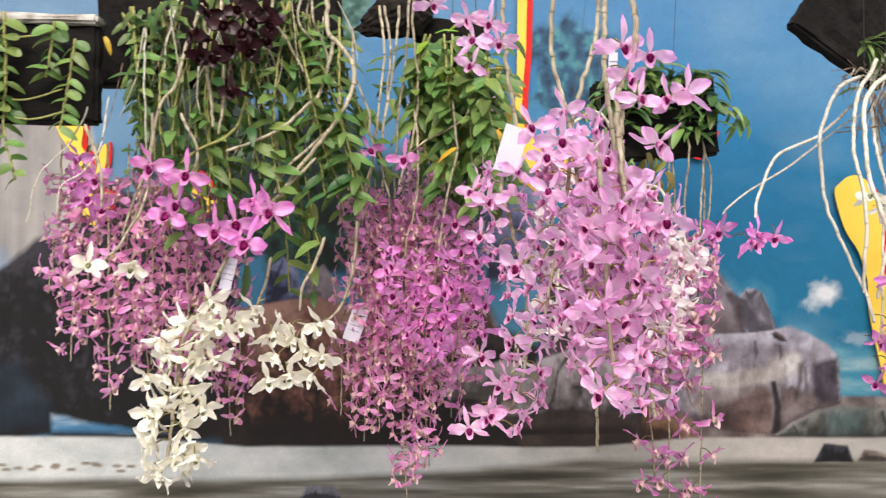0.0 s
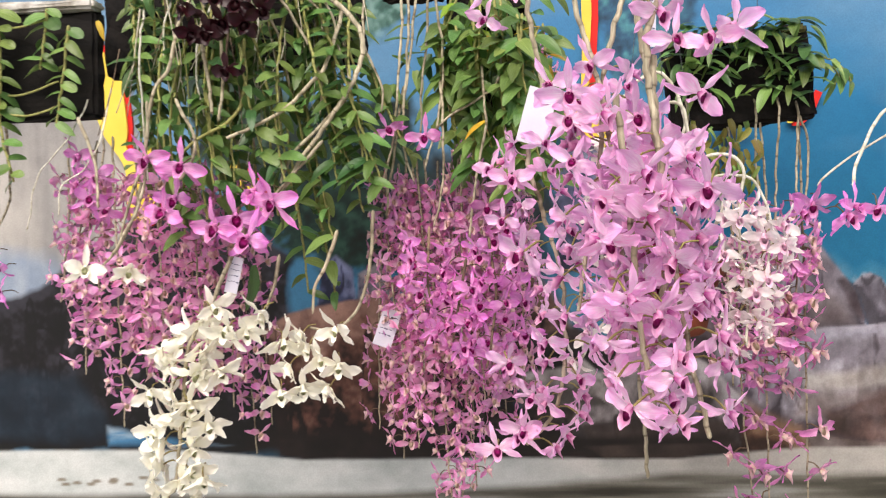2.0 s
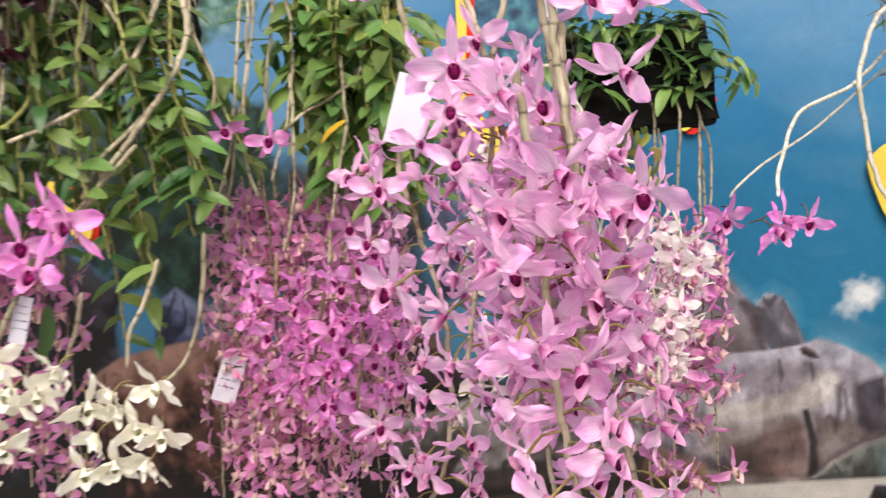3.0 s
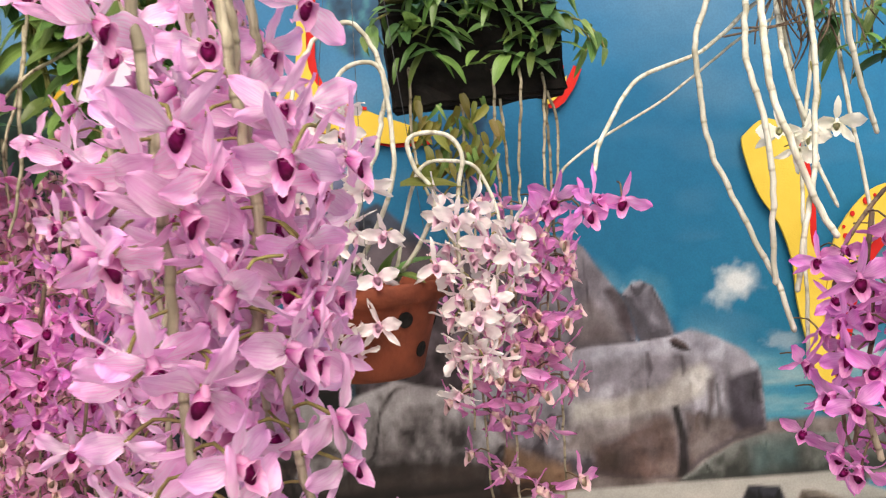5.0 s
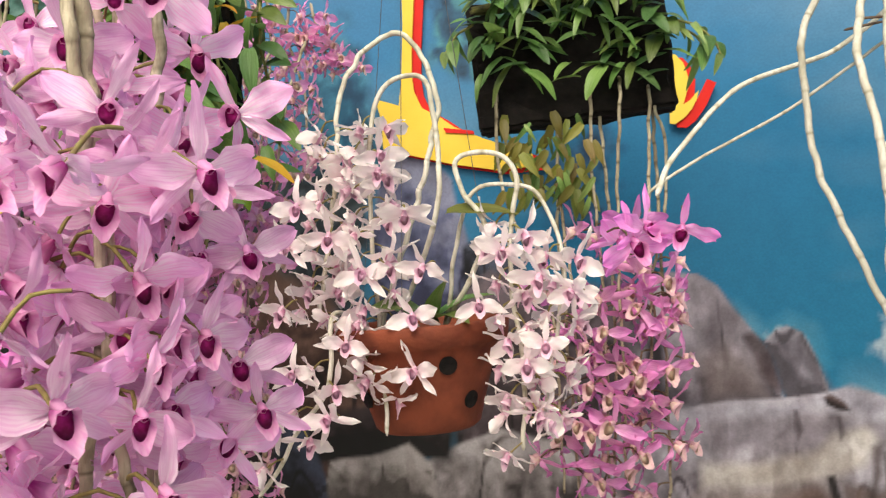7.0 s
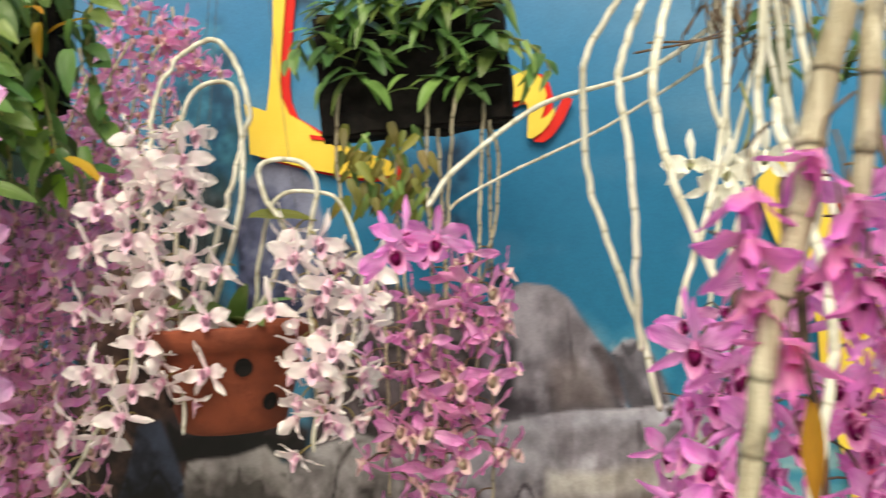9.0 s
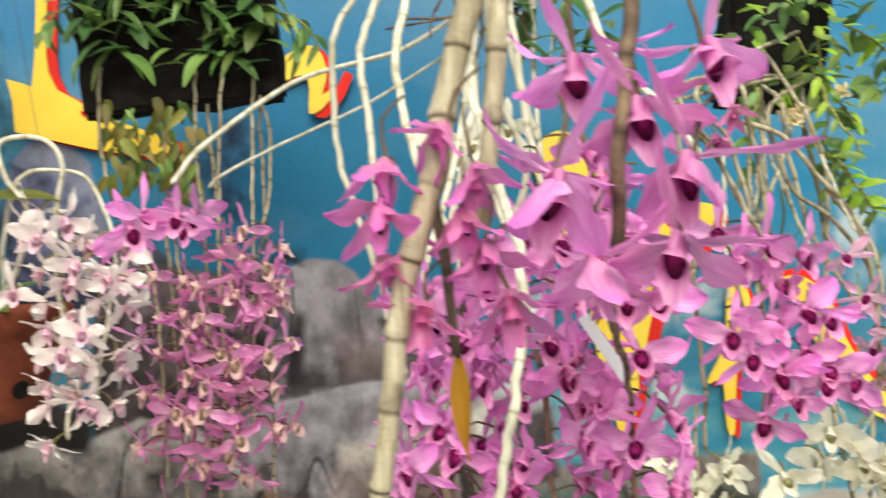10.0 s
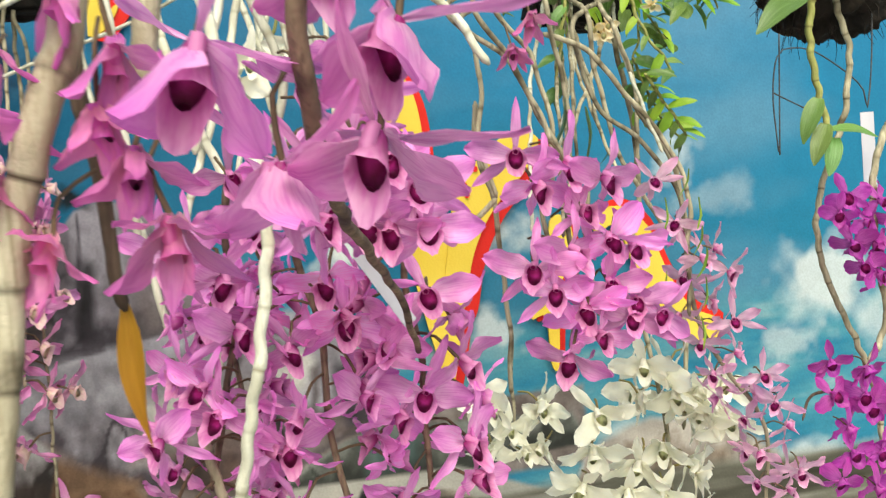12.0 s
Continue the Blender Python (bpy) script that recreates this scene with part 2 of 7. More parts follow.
def cane(plant, pts, r0=0.005, r1=0.0035, mat=None, node=0.036, wander=0.003, name="cane", label=""):
    """One cane of a plant through the given points, slightly crooked. Returns its path."""
    path = spline(pts, node / (18 if r0 > 0.0035 else 8))
    off = np.array([random.uniform(0, 50) for _ in range(3)])
    s = np.arange(len(path)) * 0.12
    fade = np.minimum(1, np.minimum(np.arange(len(path)), np.arange(len(path))[::-1]) / 6)
    for k in range(2):
        path[:, k] += wander * fade * np.array([noise.noise((v + off[k], off[2], k)) for v in s])
    put(name, tube(name, path, r0, r1, mat or M_CANE, sides=12 if r0 > 0.005 else 7, node=node, swell=0.2 if r0 > 0.005 else 0.14), plant, label=label)
    return path


def blade_grid(theta, length, width, sweep=0.0, curl=0.0, cup=0.0, p=0.85, q=0.75, nu=6, nv=4, ripple=0.0, seed=0.0, root=0.0):
    """A petal in the flower's face plane: angle theta; sweep and curl, in radians, lean it towards the viewer."""
    a, s, f = Vector((math.cos(theta), 0, math.sin(theta))), Vector((-math.sin(theta), 0, math.cos(theta))), Vector((0, -1, 0))
    peak = (p / (p + q)) ** p * (q / (p + q)) ** q
    verts, blade, faces = [], [], []
    along, out = root, 0.0
    for i in range(nu + 1):
        u = i / nu
        lean = sweep + curl * u
        if i:
            along += length / nu * math.cos(lean)
            out += length / nu * math.sin(lean)
        w = width * max((max(u, 0.03) ** p) * (max(1 - u, 0.012) ** q) / peak, 0.05) * (1 + 0.07 * math.sin(17 * u + seed * 20))
        for j in range(nv + 1):
            v = 2 * j / nv - 1
            wave = ripple * math.sin(9 * u + 4 * v + seed * 7) * abs(v)
            fold_ = cup * v * v * w + wave
            verts.append(a * (along - fold_ * math.sin(lean)) + s * (v * w) + f * (out + fold_ * math.cos(lean)))
            blade.append((u, 0.5 + 0.5 * v, seed))
    k = nv + 1
    for i in range(nu):
        for j in range(nv):
            faces.append((i * k + j, i * k + j + 1, (i + 1) * k + j + 1, (i + 1) * k + j))
    return verts, faces, blade


def joined(pieces):
    verts, faces, blade = [], [], []
    for v, f, b in pieces:
        k = len(verts)
        verts += v
        blade += b
        faces += [tuple(i + k for i in g) for g in f]
    return verts, faces, blade


def flower_kind(name, petal_mat, lip_mat, throat_mat, size, sepal_w, petal_w, lip_len, lip_r, stalk, droop, stalk_mat, sharp=0.8, fold=0.0, nu=6, variants=4, small=False, sepal_len=1.08, sepal_fold=None, nod=(-8, 22), hood=0.45, low=30):
    """Meshes of one kind of orchid flower: petals, lip and stalk. The stalk starts at the origin and the flower looks along -y.
    hood: how far the upper sepal leans over the lip; low: degrees by which the side sepals hang below the level."""
    out = []
    for k in range(variants):
        rnd = random.Random(name + str(k))
        pieces = []
        drop = rnd.uniform(*nod)
        slump = low + rnd.uniform(-14, 18)
        lean = fold if sepal_fold is None else sepal_fold
        for j, (deg, ln, wd, sw) in enumerate(((90, sepal_len, sepal_w, hood), (180 + slump, sepal_len * 0.98, sepal_w * 1.1, lean), (360 - slump, sepal_len * 0.98, sepal_w * 1.1, lean), (170 + drop, 1.0, petal_w, fold), (10 - drop, 1.0, petal_w, fold))):
            ln *= rnd.uniform(0.88, 1.1)
            pieces.append(blade_grid(radians(deg + rnd.uniform(-11, 11)), size * ln, size * wd * rnd.uniform(0.9, 1.1), sweep=sw + rnd.uniform(-0.25, 0.2),
                                     curl=rnd.uniform(-1.3, 0.5) if j < 3 else rnd.uniform(-0.7, 0.35) - 0.2 * fold, cup=rnd.uniform(-0.55, 0.55) if j < 3 else rnd.uniform(-0.15, 0.7),
                                     p=0.85 if j < 3 else 0.78, q=sharp if j < 3 else sharp * 0.82, nu=nu, nv=4, ripple=size * (0.045 if j < 3 else 0.075), seed=rnd.random(), root=size * 0.03))
        verts, faces, blade = joined(pieces)
        # stalk: from the joint out and over
        path = spline([(0, 0, 0), (rnd.uniform(-.15, .15) * stalk, -0.45 * stalk, 0.22 * stalk), (0, -stalk, 0.05 * stalk)], stalk / 5)
        shift = Vector((0, -stalk, 0.05 * stalk))
        verts = [Vector(v) + shift for v in verts]
        # lip: a trumpet rolled round the column, with a dark mouth and a pale rim that is longest below
        lv, lf, lb, li = [], [], [], []
        sides, rows = 16, 5
        tilt = droop + rnd.uniform(-0.12, 0.12)
        ax = Vector((0, -math.cos(tilt), -math.sin(tilt)))
        up = Vector((0, -math.sin(tilt), math.cos(tilt)))
        for i in range(rows + 1):
            u = i / rows
            r = lip_r * size * (0.34 + 0.62 * u ** 0.7 + 0.16 * max(0, u - 0.75) / 0.25)
            for j in range(sides):
                w = 2 * math.pi * j / sides
                below = max(0, -math.sin(w))
                reach = lip_len * size * u * (0.60 + 0.52 * below ** 1.2) + 0.02 * size
                rr = r * (1 + (0.10 * math.sin(5 * w + k) + 0.05 * math.sin(11 * w) if i == rows else 0))
                lv.append(shift + ax * reach + Vector((math.cos(w) * rr * 0.92, 0, 0)) + up * (math.sin(w) * rr * 1.12 - 0.10 * u * lip_r * size))
                lb.append((u ** 1.6, j / sides, k / 4))
        for i in range(rows):
            for j in range(sides):
                lf.append((i * sides + j, i * sides + (j + 1) % sides, (i + 1) * sides + (j + 1) % sides, (i + 1) * sides + j))
                li.append(0)
        c = len(lv)
        deep = 3 * sides
        lv.append(shift + ax * lip_len * size * 0.30)
        lb.append((0, 0, 0))
        for j in range(sides):
            lf.append((c, deep + j, deep + (j + 1) % sides))
            li.append(1)
        # the column: a short pale peg above the mouth
        c = len(lv)
        for u, rr in ((0.05, 0.075), (0.42, 0.085), (0.52, 0.05)):
            for j in range(5):
                w = math.tau * j / 5
                lv.append(shift + ax * lip_len * size * u * 0.9 + Vector((math.cos(w) * rr * size, 0, 0)) + up * (math.sin(w) * rr * size + lip_r * size * 0.62))
                lb.append((0.9, 0.5, 0.2))
        for i in range(2):
            for j in range(5):
                lf.append((c + i * 5 + j, c + i * 5 + (j + 1) % 5, c + (i + 1) * 5 + (j + 1) % 5, c + (i + 1) * 5 + j))
                li.append(0)
        lip = mesh_of("lip", lv, lf, [lip_mat, throat_mat], index=li, blade=lb)
        st = tube("stalk", path, size * 0.03, size * 0.04, stalk_mat, sides=5, node=0, cap=False)
        which = [0] * len(faces)
        if small:   # the thread-thin stalk of a small flower stays with its petals
            k0 = len(verts)
            verts = verts + [v.co.copy() for v in st.vertices]
            faces = faces + [tuple(i + k0 for i in g.vertices) for g in st.polygons]
            blade = blade + [(0.5, 0.5, 0.5)] * len(st.vertices)
            which += [1] * len(st.polygons)
        petals = mesh_of("petals", verts, faces, [petal_mat, stalk_mat], index=which, blade=blade)
        out.append((petals, lip, None if small else st, stalk))
    return out


PALE = flower_kind("pale", M_PALE, M_PALE_LIP, M_THROAT, 0.040, 0.115, 0.265, 0.56, 0.185, 0.038, 0.15, M_STALK, nu=10, variants=10, fold=0.15, sepal_fold=-0.1)
MAG = flower_kind("mag", M_MAG, M_MAG_LIP, M_THROAT, 0.032, 0.11, 0.26, 0.62, 0.215, 0.036, 0.12, M_STALK_DARK, nu=9, variants=9, fold=0.2, sepal_fold=-0.05, sepal_len=1.16, low=38)
MAGBIG = flower_kind("magbig", M_MAG, M_MAG_LIP, M_THROAT, 0.0275, 0.085, 0.38, 0.78, 0.22, 0.030, 0.0, M_STALK_DARK, fold=0.95, nu=10, sepal_len=1.4, sepal_fold=-0.05, variants=6, hood=-0.1, low=20)
MAUVE = flower_kind("mauve", M_MAUVE, M_MAUVE_LIP, M_THROAT_PALE, 0.0245, 0.125, 0.235, 0.46, 0.22, 0.018, 0.15, M_STALK_DARK, nu=5, small=True, variants=7, fold=0.1, sepal_fold=-0.1)
ROSE = flower_kind("rose", M_ROSE, M_MAUVE_LIP, M_THROAT_PALE, 0.0285, 0.115, 0.21, 0.46, 0.22, 0.020, 0.15, M_STALK_DARK, nu=6, small=True, variants=7, fold=0.1, sepal_fold=-0.1)
PALEMAUVE = flower_kind("palemauve", M_PALEMAUVE, M_PALE_LIP, M_THROAT, 0.0265, 0.105, 0.18, 0.50, 0.20, 0.022, 0.2, M_STALK_DARK, nu=6, small=True, variants=6, fold=0.1, sepal_fold=0.0)
WHITE = flower_kind("white", M_WHITE, M_WHITE, M_THROAT_GREEN, 0.042, 0.15, 0.29, 0.56, 0.18, 0.028, 0.3, M_STALK, sharp=0.8, nu=8, fold=0.7, sepal_fold=0.4, variants=8, hood=0.6, low=40)
BLUSH = flower_kind("blush", M_BLUSH, M_BLUSH_LIP, M_THROAT_PINK, 0.033, 0.12, 0.26, 0.60, 0.19, 0.022, 0.3, M_STALK, sharp=0.9, fold=0.6, sepal_fold=0.1, variants=8, nu=8, hood=0.6, low=34)
BUD = flower_kind("bud", M_BUD, M_BUD, M_BUD, 0.030, 0.12, 0.24, 0.75, 0.15, 0.034, 0.1, M_STALK_DARK, fold=1.2, sepal_fold=0.95, nu=8, variants=6, hood=0.95, low=50)
VIOLET = flower_kind("violet", M_VIOLET, M_VIOLET, M_THROAT, 0.025, 0.19, 0.36, 0.55, 0.30, 0.016, 0.3, M_STALK_DARK, sharp=0.55, hood=0.1, low=45)
MAROON = flower_kind("maroon", M_MAROON, M_MAROON, M_MAROON, 0.026, 0.24, 0.36, 0.5, 0.3, 0.012, 0.4, M_STALK_DARK, nu=5, small=True)
CREAM = flower_kind("cream", M_YELLOWW, M_YELLOWW, M_THROAT_GREEN, 0.016, 0.2, 0.30, 0.5, 0.3, 0.012, 0.4, M_STALK, nu=4, small=True, hood=0.0, low=50)


def aim(where, face, roll=0.0, size=1.0):
    """A pose whose -y looks along face and whose z stays as upright as it can."""
    f = Vector(face).normalized()
    y = -f
    x = y.cross(Vector((0, 0, 1)))
    x = x.normalized() if x.length > 0.05 else Vector((1, 0, 0))
    z = x.cross(y)
    m = Matrix((x, y, z)).transposed().to_4x4()
    return Matrix.Translation(where) @ m @ Matrix.Rotation(radians(roll), 4, "Y") @ Matrix.Scale(size, 4)


def flower(plant, kind, node, face, size=1.0, roll=None):
    petals, lip, st, _ = random.choice(kind)
    m = aim(node, face, random.gauss(0, 19) if roll is None else roll, size * random.uniform(0.9, 1.08))
    ob = put("flower", petals, plant, m)
    put("lip", lip, ob, m)
    if st:
        put("stalk", st, ob, m)
    return ob


def flowers_at(plant, kind, places, size=1.0, turn=0.0, spread=35, tip=-20):
    """Flowers whose faces lie at the given places, turned about the upright by turn degrees from straight at the aisle."""
    back = kind[0][3] * size
    for p in places:
        w = radians(turn + random.uniform(-spread, spread))
        e = radians(tip + random.uniform(-18, 18))
        f = Vector((math.sin(w) * math.cos(e), -math.cos(w) * math.cos(e), math.sin(e)))
        flower(plant, kind, Vector(p) - f * back, f, size)


def flowers_on(plant, kind, path, start, end, count, size=1.0, arc=110, turn=0.0, tip=-20, tip_spread=22, clear=0.3):
    """Flowers on a cane between two fractions of its length, to both sides by turns; clear: the share of the arc left bare in front."""
    n = len(path)
    for i in range(count):
        u = start + (end - start) * (i + random.uniform(0.1, 0.9)) / count
        p = path[min(n - 1, int(u * (n - 1)))]
        w = radians(turn + (1 if i % 2 else -1) * random.uniform(clear, 1) * arc)
        e = radians(tip + random.uniform(-tip_spread, tip_spread))
        f = Vector((math.sin(w) * math.cos(e), -math.cos(w) * math.cos(e), math.sin(e)))
        flower(plant, kind, p, f, size)


def leaf_kind(name, mat, width, droop, fold=0.25, nu=7, q=0.7, p=0.45, turn=0.5):
    out = []
    for k in range(4):
        rnd = random.Random(name + str(k))
        bend = droop * rnd.uniform(0.6, 1.4)
        verts, blade, faces = [], [], []
        peak = (p / (p + q)) ** p * (q / (p + q)) ** q
        twist = rnd.uniform(-turn, turn)
        for i in range(nu + 1):
            u = i / nu
            w = width * max((max(u, 0.04) ** p) * (max(1 - u, 0.01) ** q) / peak, 0.06)
            for j in range(5):
                v = j / 2 - 1
                lift = fold * abs(v) * w
                c, s = math.cos(twist * u), math.sin(twist * u)
                verts.append((u * (1 - 0.25 * bend * bend * u), v * w * c - lift * s, -bend * u * u + lift * c + v * w * s + 0.01 * math.sin(11 * u + k)))
                blade.append((u, abs(v), k / 4))
        for i in range(nu):
            for j in range(4):
                faces.append((i * 5 + j, i * 5 + j + 1, (i + 1) * 5 + j + 1, (i + 1) * 5 + j))
        out.append(mesh_of("leaf", verts, faces, [mat], blade=blade))
    return out


LEAF = leaf_kind("mid", M_LEAF, 0.195, 0.34)
LEAF_DARK = leaf_kind("dark", M_LEAF_DARK, 0.19, 0.4)
LEAF_WIDE = leaf_kind("wide", M_LEAF, 0.21, 0.3)
LEAF_STRAP = leaf_kind("strap", M_LEAF, 0.105, 0.55)
LEAF_LIME = leaf_kind("lime", M_LEAF_LIME, 0.2, 0.3)
LEAF_YELLOW = leaf_kind("yellow", M_LEAF_YELLOW, 0.15, 0.4)
LEAF_OLIVE = leaf_kind("olive", M_LEAF_OLIVE, 0.17, 0.3, q=1.0)
LEAF_DRY = leaf_kind("dry", M_LEAF_YELLOW, 0.095, 0.12, 0.7, nu=10, q=1.0, p=0.8, turn=2.0)
LEAF_ROUND = leaf_kind("round", M_LEAF, 0.36, 0.1, q=0.45)


def leaf(plant, kind, where, way, length, normal=(0, -0.5, 1)):
    x = Vector(way).normalized()
    z = Vector(normal)
    y = z.cross(x)
    y = y.normalized() if y.length > 0.05 else Vector((0, 1, 0))
    z = x.cross(y)
    m = Matrix.Translation(where) @ Matrix((x, y, z)).transposed().to_4x4() @ Matrix.Scale(length, 4)
    return put("leaf", random.choice(kind), plant, m)


def leafy(plant, kinds, path, count, length, start=0.05, end=1.0, out=0.85, down=0.35, turn=None):
    """Leaves in two rows along a stem."""
    n = len(path)
    base = random.uniform(0, math.tau) if turn is None else radians(turn)
    for i in range(count):
        u = start + (end - start) * (i + random.uniform(-0.2, 0.2)) / max(1, count - 1)
        k = min(n - 2, max(0, int(u * (n - 1))))
        d = Vector(path[k + 1] - path[k]).normalized()
        side = base + (math.pi if i % 2 else 0) + random.uniform(-0.5, 0.5)
        a = d.cross(Vector((0, 1, 0.1))).normalized()
        b = d.cross(a)
        w = (a * math.cos(side) + b * math.sin(side)) * out + d * 0.22 + Vector((0, 0, -down * random.uniform(0.0, 1.1)))
        leaf(plant, random.choice(kinds), path[k], w, length * random.uniform(0.7, 1.2), (random.uniform(-.5, .5), -0.9, 1))


# ---- the setting: floor, wall and the printed beach mural on it ----
WALL = 2.52

floor = put("floor", box_mesh("floor", (400, 400, 0.2), [M_CONC]), m=pose(0, 0, -0.1))
tagged(floor, "grey concrete floor under the flower show", "floor", kind="structure")
for k, (ry, rz) in enumerate(((1.55, 2.95), (1.95, 2.95), (2.25, 2.95))):
    rail = put("hanging_rail", tube("rail", [(-3.6, ry, rz), (4.4, ry, rz)], 0.017, 0.017, M_WIRE, sides=12, node=0), label="grey steel tube rail above the plants")
    tagged(rail, "grey steel tube rail above the plants", "rail", kind="structure")
for px_ in (-3.5, 4.3):
    for ry in (1.55, 1.95, 2.25):
        post = put("rail_bracket", tube("bracket", [(px_, ry, 2.95), (px_, WALL + 0.01, 2.95)], 0.012, 0.012, M_WIRE, sides=8, node=0))
        tagged(post, "grey steel bracket from the wall to a rail", "bracket", kind="structure")
wall = put("wall_north", box_mesh("wall", (9.0, 0.08, 3.4), [two_tone("wall_paint", "c9ccd0", "d6d8da", 4, 0.8, 0.2)]), m=pose(0.4, WALL + 0.045, 1.7))
tagged(wall, "plain painted wall that carries a photo mural", "wall", kind="structure")


def fbm(x, z, scale, seed=0, octaves=4):
    """Smooth value noise, about 0 to 1, on arrays."""
    total, amp, norm = np.zeros_like(x), 1.0, 0.0
    for o in range(octaves):
        rng = np.random.RandomState(seed * 17 + o)
        table = rng.rand(64, 64)
        u, v = x * scale + 11.3 * o + 100, z * scale + 7.7 * o + 100
        i, j = np.floor(u).astype(int), np.floor(v).astype(int)
        fu, fv = u - i, v - j
        fu, fv = fu * fu * (3 - 2 * fu), fv * fv * (3 - 2 * fv)
        a, b = table[i % 64, j % 64], table[(i + 1) % 64, j % 64]
        c, d = table[i % 64, (j + 1) % 64], table[(i + 1) % 64, (j + 1) % 64]
        total += amp * ((a * (1 - fu) + b * fu) * (1 - fv) + (c * (1 - fu) + d * fu) * fv)
        norm += amp
        amp, scale = amp * 0.5, scale * 2
    return total / norm


xs = np.concatenate([np.linspace(-3.6, -1.5, 50), np.arange(-1.49, 2.45, 0.0042), np.linspace(2.46, 4.4, 50)])
zs = np.concatenate([np.linspace(0.02, 0.74, 30), np.arange(0.75, 2.36, 0.0042), np.linspace(2.37, 3.3, 30)])
GX, GZ = np.meshgrid(xs, zs)
PRINT = np.zeros(GX.shape + (4,))   # red, green, blue and how far it is rock
xs_all, zs_all = xs, zs


def inside(poly, warp=0.012, seed=0, scale=9.0):
    """Depth inside an outline with an uneven edge, in metres (negative outside)."""
    x = GX + warp * 2 * (fbm(GX, GZ, scale, seed + 50) - 0.5)
    z = GZ + warp * 2 * (fbm(GX, GZ, scale, seed + 90) - 0.5)
    best, odd = np.full(x.shape, 1e9), np.zeros(x.shape, bool)
    for (ax, az), (bx, bz) in zip(poly, poly[1:] + poly[:1]):
        ex, ez = bx - ax, bz - az
        t = np.clip(((x - ax) * ex + (z - az) * ez) / (ex * ex + ez * ez + 1e-12), 0, 1)
        best = np.minimum(best, np.hypot(x - ax - t * ex, z - az - t * ez))
        if abs(ez) > 1e-9:
            odd ^= ((az > z) != (bz > z)) & (x < ex * (z - az) / ez + ax)
    return np.where(odd, best, -best)


def lay(cover, colour, rock=0.0):
    cover = np.clip(cover, 0, 1)[..., None]
    PRINT[..., :3] = PRINT[..., :3] * (1 - cover) + cover * colour
    PRINT[..., 3:] = PRINT[..., 3:] * (1 - cover) + cover * rock


class Window:
    """Restricts the painting to the part of the print that an outline covers."""

    def __init__(self, poly, pad=0.08):
        self.box = (np.searchsorted(zs_all, min(p[1] for p in poly) - pad), np.searchsorted(zs_all, max(p[1] for p in poly) + pad),
                    np.searchsorted(xs_all, min(p[0] for p in poly) - pad), np.searchsorted(xs_all, max(p[0] for p in poly) + pad))

    def __enter__(self):
        global GX, GZ, PRINT, xs, zs
        self.old = GX, GZ, PRINT, xs, zs
        a, b_, c, d = self.box
        GX, GZ, PRINT, xs, zs = GX[a:b_, c:d], GZ[a:b_, c:d], PRINT[a:b_, c:d], xs[c:d], zs[a:b_]

    def __exit__(self, *rest):
        global GX, GZ, PRINT, xs, zs
        GX, GZ, PRINT, xs, zs = self.old


def ramp(f, *stops):
    f = np.clip(f, 0, 1)
    cols = np.array([rgb(s) for s in stops])
    at = np.linspace(0, 1, len(stops))
    return np.stack([np.interp(f, at, cols[:, k]) for k in range(3)], axis=-1)


COOL = np.array([0.81, 0.84, 0.92])   # the print's slight blue cast on stone


def boulder_(poly, dark, mid, light, seed, soft=0.008, warp=0.012, round_=0.09, streak=0.0, light_x=-0.3, contrast=1.0, rough_=1.0):
    """A photographed boulder: rounded, lit from above, mottled and streaked."""
    d = inside(poly, warp, seed)
    cover = d / soft + 0.5
    h = np.sqrt(np.clip(np.clip(d, 0, round_) / round_ * (2 - np.clip(d, 0, round_) / round_), 0, 1)) * round_
    h = h + 0.03 * fbm(GX, GZ, 9, seed, 5) + 0.012 * fbm(GX, GZ, 34, seed + 3, 3)
    gz, gx = np.gradient(h, zs, xs)
    shade = 0.5 + contrast * (-0.40 * gz + 0.30 * light_x * gx)
    shade += 0.5 * (fbm(GX, GZ, 6, seed + 7) - 0.5) + 0.85 * (fbm(GX * 1.3, GZ * 0.7, 38, seed + 11, 5) - 0.5)
    crack = np.abs(fbm(GX * 1.2, GZ * 0.45, 7, seed + 15, 3) - 0.5)
    shade -= 0.6 * np.clip(1 - crack / 0.016, 0, 1)
    shade -= 0.35 * np.clip(1 - d / 0.02, 0, 1) * (gz > 0)
    if streak:
        shade += streak * (fbm(GX * 1.0, GZ * 0.2, 16, seed + 13) - 0.5)
    top = np.max([p[1] for p in poly])
    low = np.min([p[1] for p in poly])
    shade += 0.35 * ((GZ - low) / (top - low) - 0.55)
    lay(cover, COOL * ramp(0.5 + 1.5 * (shade - 0.5), dark, mid, light), rough_)


def boulder(poly, *rest, **more):
    with Window(poly):
        boulder_(poly, *rest, **more)


def cloud_(cx, cz, w, h, seed, strength=1.0, power=1.0):
    r = np.hypot((GX - cx) / w, (GZ - cz) / h)
    n = fbm(GX, GZ, 3.2 / (w + h) * 1.2, seed, 4)
    c = np.clip((1.1 - r - 1.7 * (0.60 - n) * power) * 1.5, 0, 1) * np.clip(1.6 - r, 0, 1)
    lay(strength * c, np.array(rgb("eef4f6")))


def cloud(cx, cz, w, h, *rest):
    with Window([(cx - 1.7 * w, cz - 1.7 * h), (cx + 1.7 * w, cz + 1.7 * h)]):
        cloud_(cx, cz, w, h, *rest)


